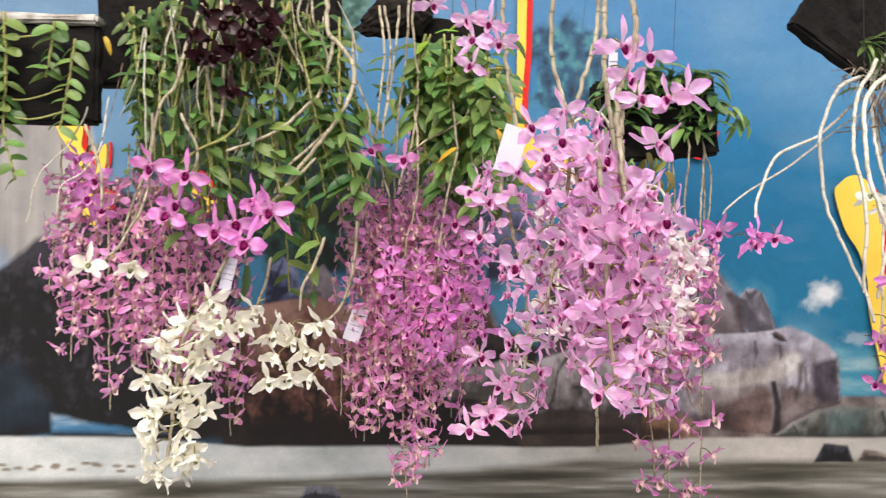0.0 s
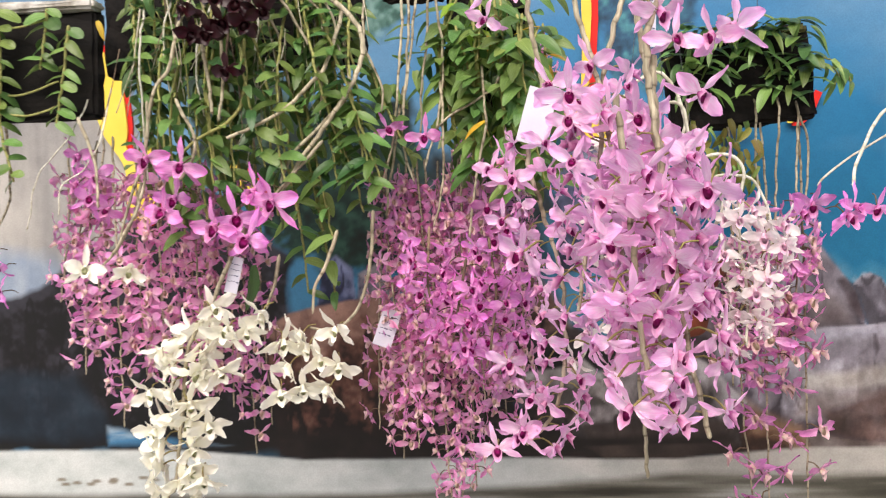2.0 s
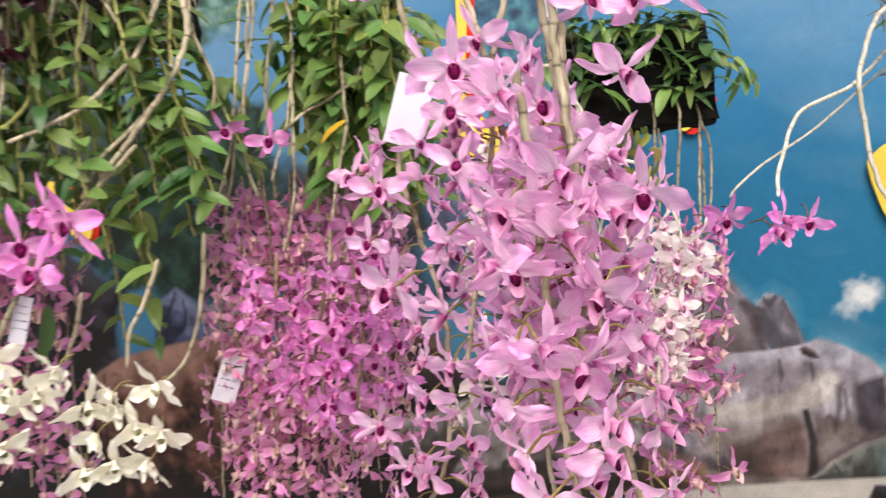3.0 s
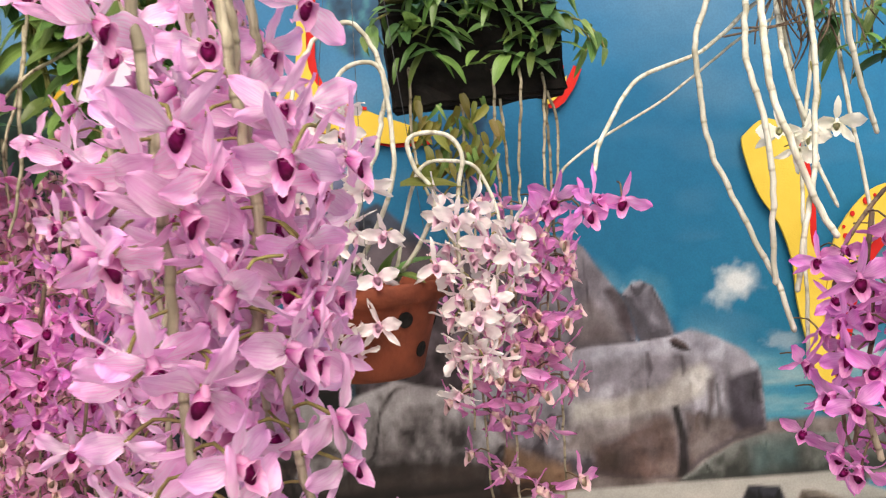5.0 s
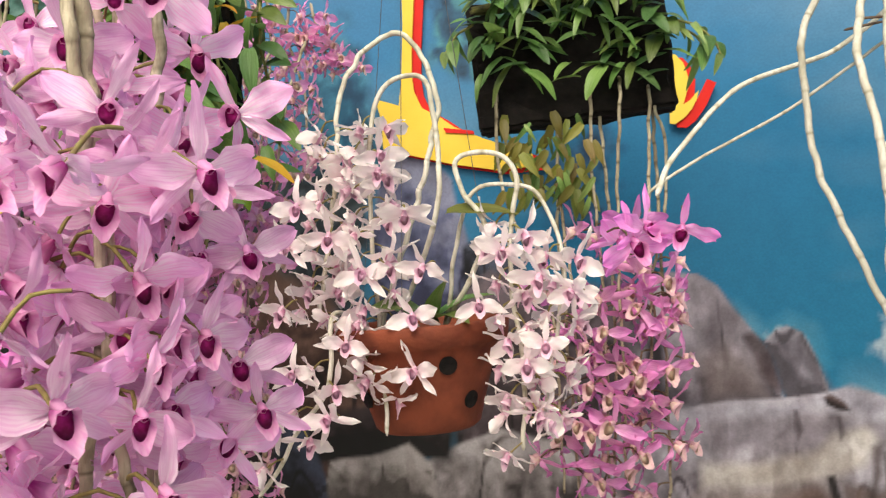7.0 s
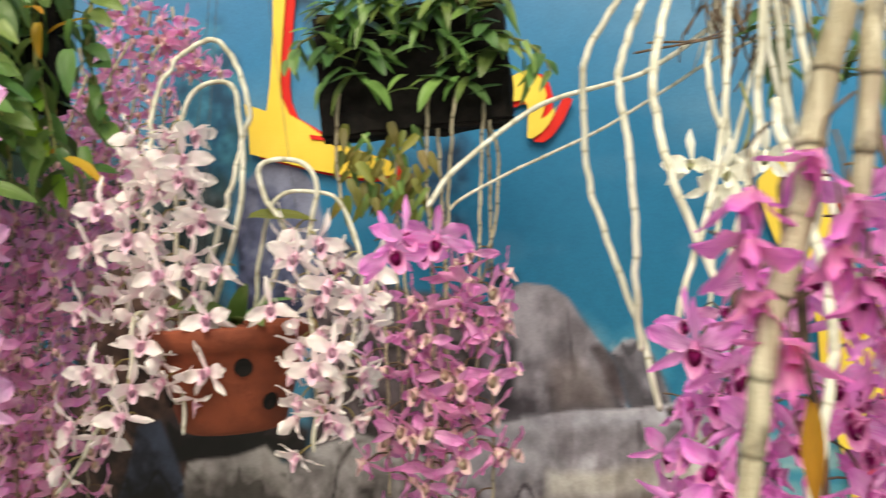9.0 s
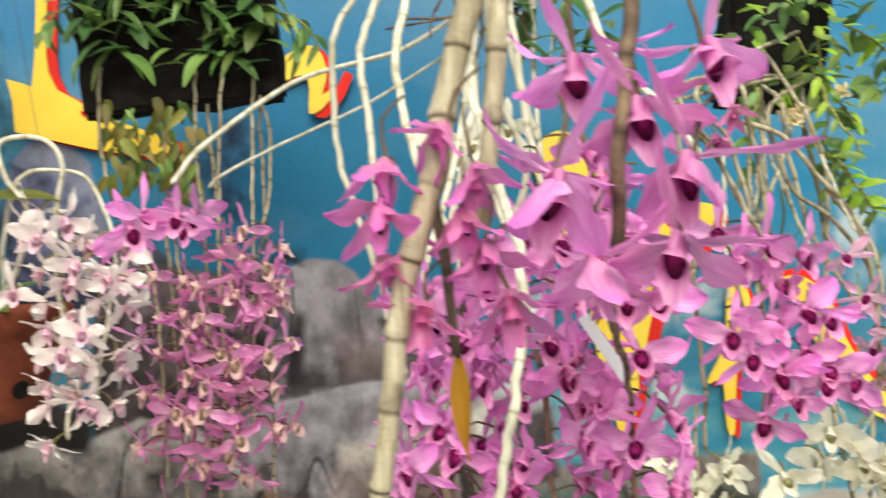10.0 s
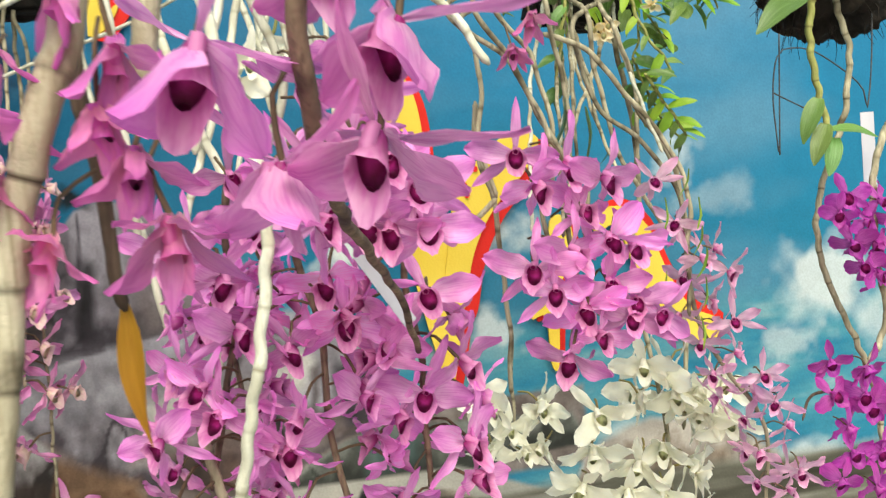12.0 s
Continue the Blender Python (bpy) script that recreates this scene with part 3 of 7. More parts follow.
def foliage_(poly, dark, mid, light, seed, soft=0.03):
    d = inside(poly, 0.05, seed, 14)
    leaf_ = fbm(GX, GZ, 45, seed, 3)
    cover = (d / soft + 0.5) * np.clip(3.0 * (fbm(GX, GZ, 22, seed + 5) - 0.18 + np.clip(d, -0.05, 0.1) * 4), 0, 1)
    lay(cover, ramp(0.5 + 1.6 * (leaf_ - 0.5) + 0.5 * (fbm(GX, GZ, 8, seed + 9) - 0.5), dark, mid, light))


def foliage(poly, *rest, **more):
    with Window(poly):
        foliage_(poly, *rest, **more)


def patch(poly, soft, dark, mid_, light, seed, strength=0.9, streak=0.5):
    """A differently coloured area of a rock, with soft uneven edges."""
    with Window(poly):
        tone = 0.5 + 1.4 * (fbm(GX, GZ, 30, seed, 5) - 0.5) + streak * (fbm(GX, GZ * 0.22, 17, seed + 4) - 0.5)
        lay(strength * np.clip(inside(poly, 0.01, seed) / soft + 0.5, 0, 1), 1.05 * COOL * ramp(tone, dark, mid_, light), 1.0)


# sky and sea
height = np.clip((GZ - 1.25) / 1.2, 0, 1)
lay(np.ones(GX.shape), ramp(height, "0a7aa0", "1480ae", "2286bb", "4a92c8", "6a9fd0"))
lay(np.clip((GX - 0.9) / 0.9, 0, 1) * 0.45, ramp(height, "2a8fb4", "2894c6", "2e97d2", "3a9bd6"))
lay(np.clip((0.2 - GX) / 1.2, 0, 1) * 0.5, ramp(height, "6f8fae", "88a2bc", "9cb2c6"))
lay(0.30 * np.clip((fbm(GX * 0.4, GZ, 7, 71) - 0.45) * 3, 0, 1), np.array(rgb("9cc0d8")))
sea = np.clip((1.30 - GZ) / 0.05, 0, 1) * np.clip((GX - 0.8) / 0.3, 0, 1)
lay(sea * 0.9, ramp(fbm(GX * 0.25, GZ, 30, 33, 4) * 1.3 - 0.1, "1c6f96", "2f8db2", "5aa6bd", "a9c8cf"))
PRINT[..., :3] *= np.array([0.90, 0.93, 0.93])
for cx, cz, w, h, seed, *st in (
        (*(1.071, 1.431), 0.056, 0.054, 3, 1.0, 0.8), (*(0.877, 1.424), 0.03, 0.016, 4, 0.5), (*(1.159, 1.302), 0.06, 0.022, 5, 0.3),
        (*(1.991, 1.296), 0.12, 0.10, 6, 0.75), (*(1.685, 1.530), 0.06, 0.08, 7, 0.55), (*(1.351, 1.435), 0.09, 0.06, 8, 0.6),
        (*(1.317, 1.261), 0.08, 0.05, 9, 0.7), (*(1.889, 1.179), 0.07, 0.045, 10, 0.45), (*(1.759, 1.463), 0.12, 0.05, 11, 0.25),
        (*(1.048, 1.398), 0.035, 0.03, 13, 0.45), (*(2.095, 1.211), 0.12, 0.08, 14, 0.55),
        (*(1.608, 1.055), 0.2, 0.03, 15, 0.6), (*(1.911, 0.972), 0.18, 0.04, 16, 0.6)):
    cloud(cx, cz, w, h, seed, *st)

# pale cliff with its dark runs, far trees
cliff = [(-1.918, 2.221), (-0.912, 2.049), (-0.887, 1.730), (-0.989, 1.444), (-1.186, 1.263), (-1.940, 1.269)]
lay(inside(cliff, 0.02, 21) / 0.02 + 0.5, 0.8 * ramp(0.62 + 1.3 * (fbm(GX, GZ * 0.10, 11, 21) - 0.5) + 0.7 * (fbm(GX, GZ, 4, 22) - 0.5), "5a6068", "a9a7a6", "d8d4ce", "e9e4dc"), 0.12)
lay(np.clip(inside([(-1.932, 1.603), (-1.178, 1.585), (-1.035, 1.505), (-1.186, 1.263), (-1.333, 1.233), (-1.941, 1.238)], 0.03, 22) / 0.05, 0, 1) * 0.75, ramp(fbm(GX, GZ * 0.3, 16, 23), "5f80a8", "8fa6c2", "c6d0da"))
foliage([(-0.913, 2.521), (-0.075, 2.521), (-0.166, 2.124), (-0.288, 2.033), (-0.837, 2.033)], "1d3a34", "3a6a60", "7fa7a0", 24)
foliage([(-0.425, 1.850), (-0.189, 1.881), (-0.128, 1.713), (-0.151, 1.530), (-0.288, 1.469), (-0.425, 1.500)], "0a1a1c", "163630", "2f5f52", 25)
foliage([(-0.593, 1.911), (-0.189, 1.911), (-0.121, 1.713), (-0.151, 1.515), (-0.288, 1.469), (-0.563, 1.530)], "081614", "122c26", "2a4e42", 59)
foliage([(-0.776, 2.033), (-0.502, 2.033), (-0.441, 1.820), (-0.532, 1.713), (-0.761, 1.744)], "12201c", "22382e", "44604c", 60)
foliage([(0.298, 2.124), (0.397, 2.170), (0.527, 2.124), (0.534, 1.926), (0.397, 1.888), (0.291, 1.926)], "1b3a54", "2f6384", "57a3ab", 26)
foliage([(0.060, 1.868), (0.132, 1.880), (0.195, 1.831), (0.199, 1.747), (0.138, 1.705), (0.067, 1.722)], "0a2026", "163a3c", "2e6068", 26)
foliage([(0.088, 1.852), (0.154, 1.860), (0.187, 1.800), (0.181, 1.726), (0.132, 1.707), (0.077, 1.730)], "0f2a30", "1d4648", "38707a", 27)
foliage([(0.030, 1.885), (0.063, 2.010), (0.148, 2.027), (0.184, 1.941), (0.185, 1.722), (0.080, 1.716)], "1b4a6a", "2a6c8c", "4f98b4", 30, 0.05)
foliage([(-0.157, 1.803), (0.179, 1.731), (0.184, 1.465), (-0.162, 1.429)], "1a2428", "303e44", "56666c", 61, 0.06)
foliage([(0.517, 1.797), (0.579, 1.795), (0.608, 1.712), (0.576, 1.622), (0.520, 1.644)], "122a44", "204a6e", "3f7aa0", 29, 0.05)

# boulders, back to front
boulder([(-0.425, 1.492), (-0.383, 1.530), (-0.340, 1.492), (-0.319, 1.302), (-0.438, 1.302)], "23283c", "4a5270", "7d84a0", 31, round_=0.06)
boulder([(-0.319, 1.469), (-0.265, 1.500), (-0.221, 1.439), (-0.204, 1.241), (-0.326, 1.271)], "3a3540", "6d6675", "a49a9c", 32, round_=0.06)
boulder([(0.175, 1.649), (0.195, 1.730), (0.233, 1.763), (0.286, 1.760), (0.332, 1.723), (0.355, 1.621), (0.381, 1.461), (0.171, 1.465)], "32364e", "646a88", "9296ac", 33, round_=0.10)
boulder([(0.344, 1.601), (0.386, 1.620), (0.464, 1.538), (0.542, 1.516), (0.574, 1.323), (0.337, 1.323)], "15171f", "2f3440", "596070", 34)
boulder([(0.581, 1.544), (0.619, 1.533), (0.636, 1.456), (0.632, 1.342), (0.565, 1.332)], "30323e", "5f626e", "8b8c96", 35)
boulder([(0.321, 1.502), (0.384, 1.550), (0.483, 1.518), (0.580, 1.515), (0.655, 1.456), (0.669, 1.323), (0.662, 1.116), (0.311, 1.106)], "241d1f", "504446", "7e7074", 76, 0.02)
patch([(0.807, 1.475), (0.851, 1.432), (0.888, 1.452), (0.925, 1.432), (0.945, 1.375), (0.925, 1.361), (0.878, 1.402), (0.824, 1.422)], 0.04, "4aa8c0", "6cbcd0", "9ad2de", 79, 0.55, 0.0)
patch([(0.978, 1.341), (1.039, 1.326), (1.092, 1.300), (1.129, 1.261), (1.106, 1.254), (1.032, 1.301)], 0.04, "4aa8c0", "6cbcd0", "9ad2de", 80, 0.5, 0.0)
boulder([(0.629, 1.482), (0.663, 1.522), (0.703, 1.537), (0.744, 1.534), (0.777, 1.512), (0.801, 1.475), (0.831, 1.435), (0.858, 1.398), (0.879, 1.314), (0.710, 1.294), (0.616, 1.287)], "4e474e", "8a8288", "b8b0b6", 36, soft=0.005, warp=0.005, round_=0.06, streak=0.3, contrast=0.5, rough_=0.8)
patch([(0.757, 1.502), (0.780, 1.495), (0.814, 1.449), (0.824, 1.402), (0.797, 1.408), (0.770, 1.449)], 0.02, "5c545a", "827a80", "9c949a", 44, 0.7, 0.4)
patch([(0.814, 1.425), (0.832, 1.434), (0.860, 1.396), (0.880, 1.316), (0.851, 1.341), (0.832, 1.375)], 0.01, "2a2022", "483a3c", "6a5a5c", 77, 0.85, 0.5)
patch([(0.737, 1.388), (0.790, 1.408), (0.832, 1.368), (0.848, 1.321), (0.750, 1.314)], 0.03, "7a6a66", "988a86", "b4a8a4", 45, 0.6, 0.9)
boulder([(0.850, 1.412), (0.870, 1.432), (0.888, 1.438), (0.911, 1.425), (0.931, 1.385), (0.953, 1.321), (0.878, 1.313), (0.864, 1.381)], "575258", "857f86", "b2acb2", 37, soft=0.005, warp=0.004, round_=0.04, streak=0.3, contrast=0.5, rough_=0.8)
patch([(0.915, 1.418), (0.933, 1.381), (0.952, 1.326), (0.935, 1.324), (0.918, 1.375)], 0.014, "4a4448", "645c60", "7e767a", 78, 0.6, 0.5)
patch([(0.549, 1.147), (1.488, 1.147), (1.488, 1.012), (0.549, 1.012)], 0.01, "6a5c54", "8c7e76", "aca098", 95, 1.0, 0.4)
boulder([(0.562, 1.261), (0.616, 1.287), (0.744, 1.306), (0.804, 1.311), (0.878, 1.316), (0.945, 1.322), (0.978, 1.330), (1.032, 1.316), (1.086, 1.287), (1.113, 1.261), (1.121, 1.227), (1.121, 1.130), (1.059, 1.113), (0.992, 1.079), (0.945, 1.042), (0.858, 1.046), (0.784, 1.061), (0.697, 1.076), (0.562, 1.079)], "544c52", "989094", "cbc5ca", 38, soft=0.005, warp=0.006, round_=0.06, streak=0.7, contrast=0.6, rough_=0.9)
patch([(0.542, 1.261), (0.616, 1.281), (0.750, 1.291), (0.764, 1.214), (0.629, 1.187), (0.542, 1.194)], 0.03, "8e888e", "b4afb4", "d6d2d6", 96, 0.9, 0.8)
patch([(0.697, 1.298), (0.804, 1.311), (0.945, 1.318), (0.978, 1.328), (1.032, 1.314), (1.094, 1.281), (1.066, 1.266), (0.978, 1.287), (0.891, 1.294), (0.811, 1.287), (0.703, 1.274)], 0.016, "a09aa2", "c0bcc4", "dcdade", 81, 0.9, 0.3)
boulder([(0.939, 1.318), (0.952, 1.324), (0.975, 1.309), (0.982, 1.294), (0.962, 1.296), (0.945, 1.305)], "2e2222", "4e3c3c", "6e5c5a", 39, soft=0.005, warp=0.003, round_=0.02)
patch([(0.737, 1.281), (0.891, 1.287), (0.978, 1.281), (1.059, 1.262), (1.052, 1.227), (0.972, 1.240), (0.878, 1.234), (0.744, 1.227)], 0.02, "756c72", "968e94", "b2aab0", 82, 0.8, 1.0)
patch([(0.737, 1.210), (0.831, 1.214), (0.925, 1.227), (0.952, 1.253), (1.005, 1.262), (1.024, 1.240), (1.000, 1.200), (0.945, 1.179), (0.858, 1.173), (0.737, 1.167)], 0.02, "aca296", "d4ccc0", "efe9e0", 83, 0.95, 0.5)
patch([(0.723, 1.160), (0.858, 1.173), (0.938, 1.176), (0.945, 1.147), (0.858, 1.140), (0.777, 1.113), (0.710, 1.113)], 0.025, "8a7c74", "a89a92", "c2b6ae", 89, 0.8, 0.7)
patch([(0.777, 1.113), (0.858, 1.141), (0.925, 1.167), (0.946, 1.147), (0.952, 1.046), (0.858, 1.047), (0.784, 1.061)], 0.022, "44302a", "745a50", "9c857a", 85, 0.9, 1.0)
patch([(0.962, 1.173), (1.032, 1.157), (1.118, 1.147), (1.119, 1.130), (1.059, 1.114), (0.992, 1.081), (0.962, 1.054)], 0.018, "463834", "746259", "9c8d86", 86, 0.85, 1.1)
patch([(1.049, 1.237), (1.076, 1.246), (1.119, 1.255), (1.121, 1.133), (1.066, 1.128), (1.051, 1.167)], 0.015, "262028", "453c46", "6c636e", 84, 0.9, 1.3)
patch([(1.015, 1.234), (1.031, 1.237), (1.024, 1.187), (1.005, 1.133), (0.997, 1.136), (1.011, 1.187)], 0.01, "3a2e2e", "5a4c4a", "786a68", 88, 0.85, 0.6)
patch([(1.029, 1.227), (1.036, 1.227), (1.040, 1.173), (1.033, 1.160)], 0.006, "2c2222", "443838", "5c5050", 90, 0.7)
patch([(0.886, 1.294), (0.895, 1.294), (0.899, 1.261), (0.891, 1.247), (0.887, 1.267)], 0.006, "4a4044", "5c5256", "70666a", 91, 0.8)
patch([(0.957, 1.286), (0.965, 1.286), (0.968, 1.257), (0.961, 1.250)], 0.006, "4a4044", "5c5256", "70666a", 92, 0.8)
patch([(0.941, 1.183), (0.953, 1.187), (0.962, 1.113), (0.958, 1.046), (0.941, 1.045), (0.948, 1.113)], 0.006, "0e0a0a", "1c1514", "30262a", 87, 0.97)
patch([(0.780, 1.103), (0.832, 1.113), (0.827, 1.063), (0.782, 1.074)], 0.02, "1e1513", "36291f", "54443a", 93, 0.8)
boulder([(0.938, 1.039), (1.005, 1.078), (1.059, 1.105), (1.119, 1.121), (1.186, 1.120), (1.327, 1.113), (1.462, 1.106), (1.488, 1.046), (1.327, 1.031), (1.059, 1.018)], "3c3e38", "66685f", "92938a", 40, soft=0.006, warp=0.006, round_=0.05, contrast=0.6)
patch([(1.086, 1.103), (1.139, 1.113), (1.193, 1.106), (1.180, 1.053), (1.092, 1.053)], 0.03, "3a5450", "557470", "7c9690", 94, 0.6, 0.4)
foliage([(0.634, 1.570), (0.681, 1.561), (0.690, 1.529), (0.654, 1.508), (0.630, 1.528)], "06121a", "10242e", "22404c", 28, soft=0.02)
patch([(0.666, 1.440), (0.683, 1.440), (0.683, 1.316), (0.651, 1.316)], 0.014, "0e0c10", "1e1a20", "383238", 99, 0.9)
boulder([(1.401, 0.888), (1.481, 1.030), (1.609, 1.073), (1.764, 1.050), (1.858, 0.979), (1.877, 0.815)], "6f5a4c", "a3917f", "cfc3b4", 41, 0.015, streak=0.4)
boulder([(1.270, 0.929), (1.283, 1.027), (1.325, 1.041), (1.331, 0.919)], "0c0c10", "1c1e26", "343a48", 42)
boulder([(0.326, 1.186), (0.572, 1.161), (0.727, 1.085), (0.762, 0.978), (0.312, 1.048)], "4a3022", "7a543c", "a27e60", 43, 0.03)
boulder([(-1.903, 1.302), (-1.142, 1.485), (-1.050, 1.568), (-0.974, 1.546), (-0.867, 1.728), (-0.684, 1.698), (-0.502, 1.515), (-0.471, 1.027), (-1.903, 1.035)], "09080a", "1c191b", "3c3a40", 45, 0.02, 0.03, rough_=0.4)
lay(np.clip(inside([(-1.599, 1.241), (-1.081, 1.271), (-1.004, 1.149), (-0.974, 1.043), (-1.599, 1.043)], 0.03, 46) / 0.04, 0, 1) * 0.6, ramp(fbm(GX, GZ, 14, 47), "0b1620", "1a2c3c", "3a5062"))
lay(np.clip(inside([(-1.004, 1.104), (-0.898, 1.081), (-0.783, 1.070), (-0.639, 1.046), (-1.004, 1.040)], 0.012, 48) / 0.015, 0, 1), ramp(fbm(GX * 0.2, GZ, 50, 49), "2a5a80", "4a86b0", "c4d6e0"))
boulder([(-0.585, 1.332), (-0.502, 1.386), (-0.288, 1.424), (-0.166, 1.363), (-0.136, 1.149), (-0.189, 1.020), (-0.540, 1.020)], "241815", "764c3d", "a8806e", 50)
lay(np.clip(inside([(-0.639, 1.096), (-0.410, 1.107), (-0.151, 1.091), (-0.136, 1.012), (-0.639, 1.012)], 0.02, 51) / 0.03, 0, 1) * 0.9, np.array(rgb("1d1614")))
boulder([(-0.166, 1.363), (-0.045, 1.424), (0.108, 1.363), (0.215, 1.271), (0.230, 1.027), (-0.166, 1.020)], "1e1816", "4c403c", "786a62", 75, 0.02)
boulder([(0.184, 1.096), (0.268, 1.226), (0.390, 1.274), (0.512, 1.241), (0.603, 1.142), (0.580, 1.035), (0.443, 1.009), (0.230, 1.020)], "453f3d", "968e8a", "c6c0bc", 52, streak=0.2, contrast=0.6)
lay(np.clip(inside([(0.199, 1.098), (0.382, 1.122), (0.595, 1.106), (0.580, 1.020), (0.443, 1.005), (0.230, 1.015)], 0.01, 53) / 0.015, 0, 1) * 0.9, ramp(fbm(GX * 0.4, GZ, 26, 54), "1a1412", "362c28", "5e5048"), 0.6)
boulder([(-0.167, 1.114), (-0.138, 1.513), (-0.045, 1.595), (0.066, 1.529), (0.162, 1.425), (0.213, 1.323), (0.208, 1.123)], "241a18", "5c4238", "8a6a5a", 57, 0.03)
boulder([(0.029, 1.303), (0.213, 1.333), (0.316, 1.284), (0.304, 1.219), (0.038, 1.211)], "0e0b0b", "201a1a", "3a3030", 58, 0.02)
boulder([(0.064, 1.135), (0.077, 1.218), (0.174, 1.231), (0.228, 1.249), (0.270, 1.209), (0.280, 1.139)], "5a544e", "8c857e", "b4ada6", 55, round_=0.05)
boulder([(-0.023, 1.279), (0.027, 1.290), (0.064, 1.207), (0.077, 1.125), (-0.066, 1.123), (-0.039, 1.206)], "0e0f14", "22242e", "3f4656", 56)

# beach: dry sand, then wet sand that mirrors the rocks
beach = (-1.142, 1.040)[1]
dip = np.clip((GX + 0.78) / 0.3, 0, 1) * np.clip((0.75 - GX) / 0.3, 0, 1)
lay(dip * np.clip((1.075 - GZ) / 0.02, 0, 1), ramp(fbm(GX, GZ, 14, 70), "120d0c", "1d1614", "302522"), 0.5)
edge = beach - 0.024 * dip + 0.008 * (fbm(GX, GZ, 3, 61) - 0.5) - 0.16 * np.clip((GX - 1.25) / 0.4, 0, 1)
sand = ramp(0.5 + 1.2 * (fbm(GX * 0.5, GZ, 20, 62) - 0.5), "bcc4c2", "d8dedc", "eceeec")
sand = sand * (1 - np.clip((GX - 0.0) / 0.5, 0, 1)[..., None] * (1 - np.array([0.76, 0.69, 0.65])))
lay((edge - GZ) / 0.008, sand)
wet = beach - 0.100 + 0.045 * np.clip((GX + 0.1) / 0.6, 0, 1) + 0.03 * (fbm(GX, GZ, 2, 63) - 0.5)
lay((wet - GZ) / 0.02, ramp(0.5 + 1.7 * (fbm(GX * 0.07, GZ, 44, 64) - 0.5), "35332a", "57554b", "7e7c72", "aeb0aa"))
lay(np.clip(inside([(0.215, 1.045), (0.590, 1.050), (0.560, 1.022), (0.440, 1.008), (0.270, 1.012)], 0.006, 97) / 0.006, 0, 1), ramp(fbm(GX * 0.4, GZ, 26, 98), "1a1412", "332925", "574a42"), 0.6)
for k in range(14):
    cx, cz = -1.15 + 0.028 * k + random.uniform(-0.02, 0.02), beach - 0.085 + random.uniform(-0.012, 0.012)
    lay(np.clip((1 - np.hypot((GX - cx) / 0.018, (GZ - cz) / 0.006)) * 2, 0, 1) * 0.8, np.array(rgb("7a6a50")))
boulder([(1.052, 0.970), (1.083, 1.020), (1.144, 1.015), (1.162, 0.970)], "0c0c0e", "222226", "44444c", 65, 0.006, 0.004, 0.03)
boulder([(1.171, 0.974), (1.190, 1.005), (1.235, 1.000), (1.296, 0.970)], "4a4038", "75695c", "9c9080", 66, 0.006, 0.004, 0.03)
boulder([(-0.334, 0.868), (-0.311, 0.903), (-0.243, 0.903), (-0.209, 0.860)], "34343a", "5c5c64", "86868c", 67, 0.006, 0.004, 0.03)
PRINT[..., :3] = np.clip(0.71 * PRINT[..., :3] * (0.94 + 0.12 * fbm(GX, GZ, 60, 68, 2)[..., None]), 0.004, 0.95)

ROWS_Z, COLS_X = GX.shape
index = np.arange(ROWS_Z * COLS_X).reshape(ROWS_Z, COLS_X)
quads = np.stack([index[:-1, :-1], index[:-1, 1:], index[1:, 1:], index[1:, :-1]], axis=-1).reshape(-1, 4)
me = bpy.data.meshes.new("photo_mural")
me.vertices.add(GX.size)
me.vertices.foreach_set("co", np.stack([GX, np.full(GX.shape, WALL) + 0.0016 * (fbm(GX, GZ, 2.0, 69) - 0.5), GZ], axis=-1).ravel())
me.loops.add(quads.size)
me.loops.foreach_set("vertex_index", quads.ravel())
me.polygons.add(len(quads))
me.polygons.foreach_set("loop_start", np.arange(len(quads)) * 4)
me.update(calc_edges=True)
at = me.color_attributes.new("ink", "FLOAT_COLOR", "POINT")
at.data.foreach_set("color", PRINT.astype(np.float32).ravel())
m_print, n, l, b = material("printed_vinyl", 0.55, 0.06, 350, 0.3)
ink = n.new("ShaderNodeAttribute")
ink.attribute_name = "ink"
grain = mix(n, l, noise_fac(n, l, 260, 3), (0.93, 0.93, 0.93), (1.06, 1.06, 1.06))
stone = mix(n, l, noise_fac(n, l, 24, 10, 0.32, 0.68, stretch=(1, 1, 0.75)), (0.70, 0.69, 0.69), (1.30, 1.30, 1.30))
seam = mix(n, l, noise_fac(n, l, 9, 8, 0.46, 0.50, stretch=(1.2, 1, 0.45)), (0.82, 0.80, 0.80), (1.04, 1.04, 1.04))
stone = mix(n, l, ink.outputs["Alpha"], (1.0, 1.0, 1.0), mix(n, l, 1.0, stone, seam, "MULTIPLY"))
l.new(mix(n, l, 1.0, mix(n, l, 1.0, ink.outputs["Color"], grain, "MULTIPLY"), stone, "MULTIPLY"), b.inputs["Base Color"])
me.materials.append(m_print)
mural = put("photo_mural", me)
tagged(mural, "printed tropical beach mural with boulders, blue sky and sand", "mural", kind="structure")


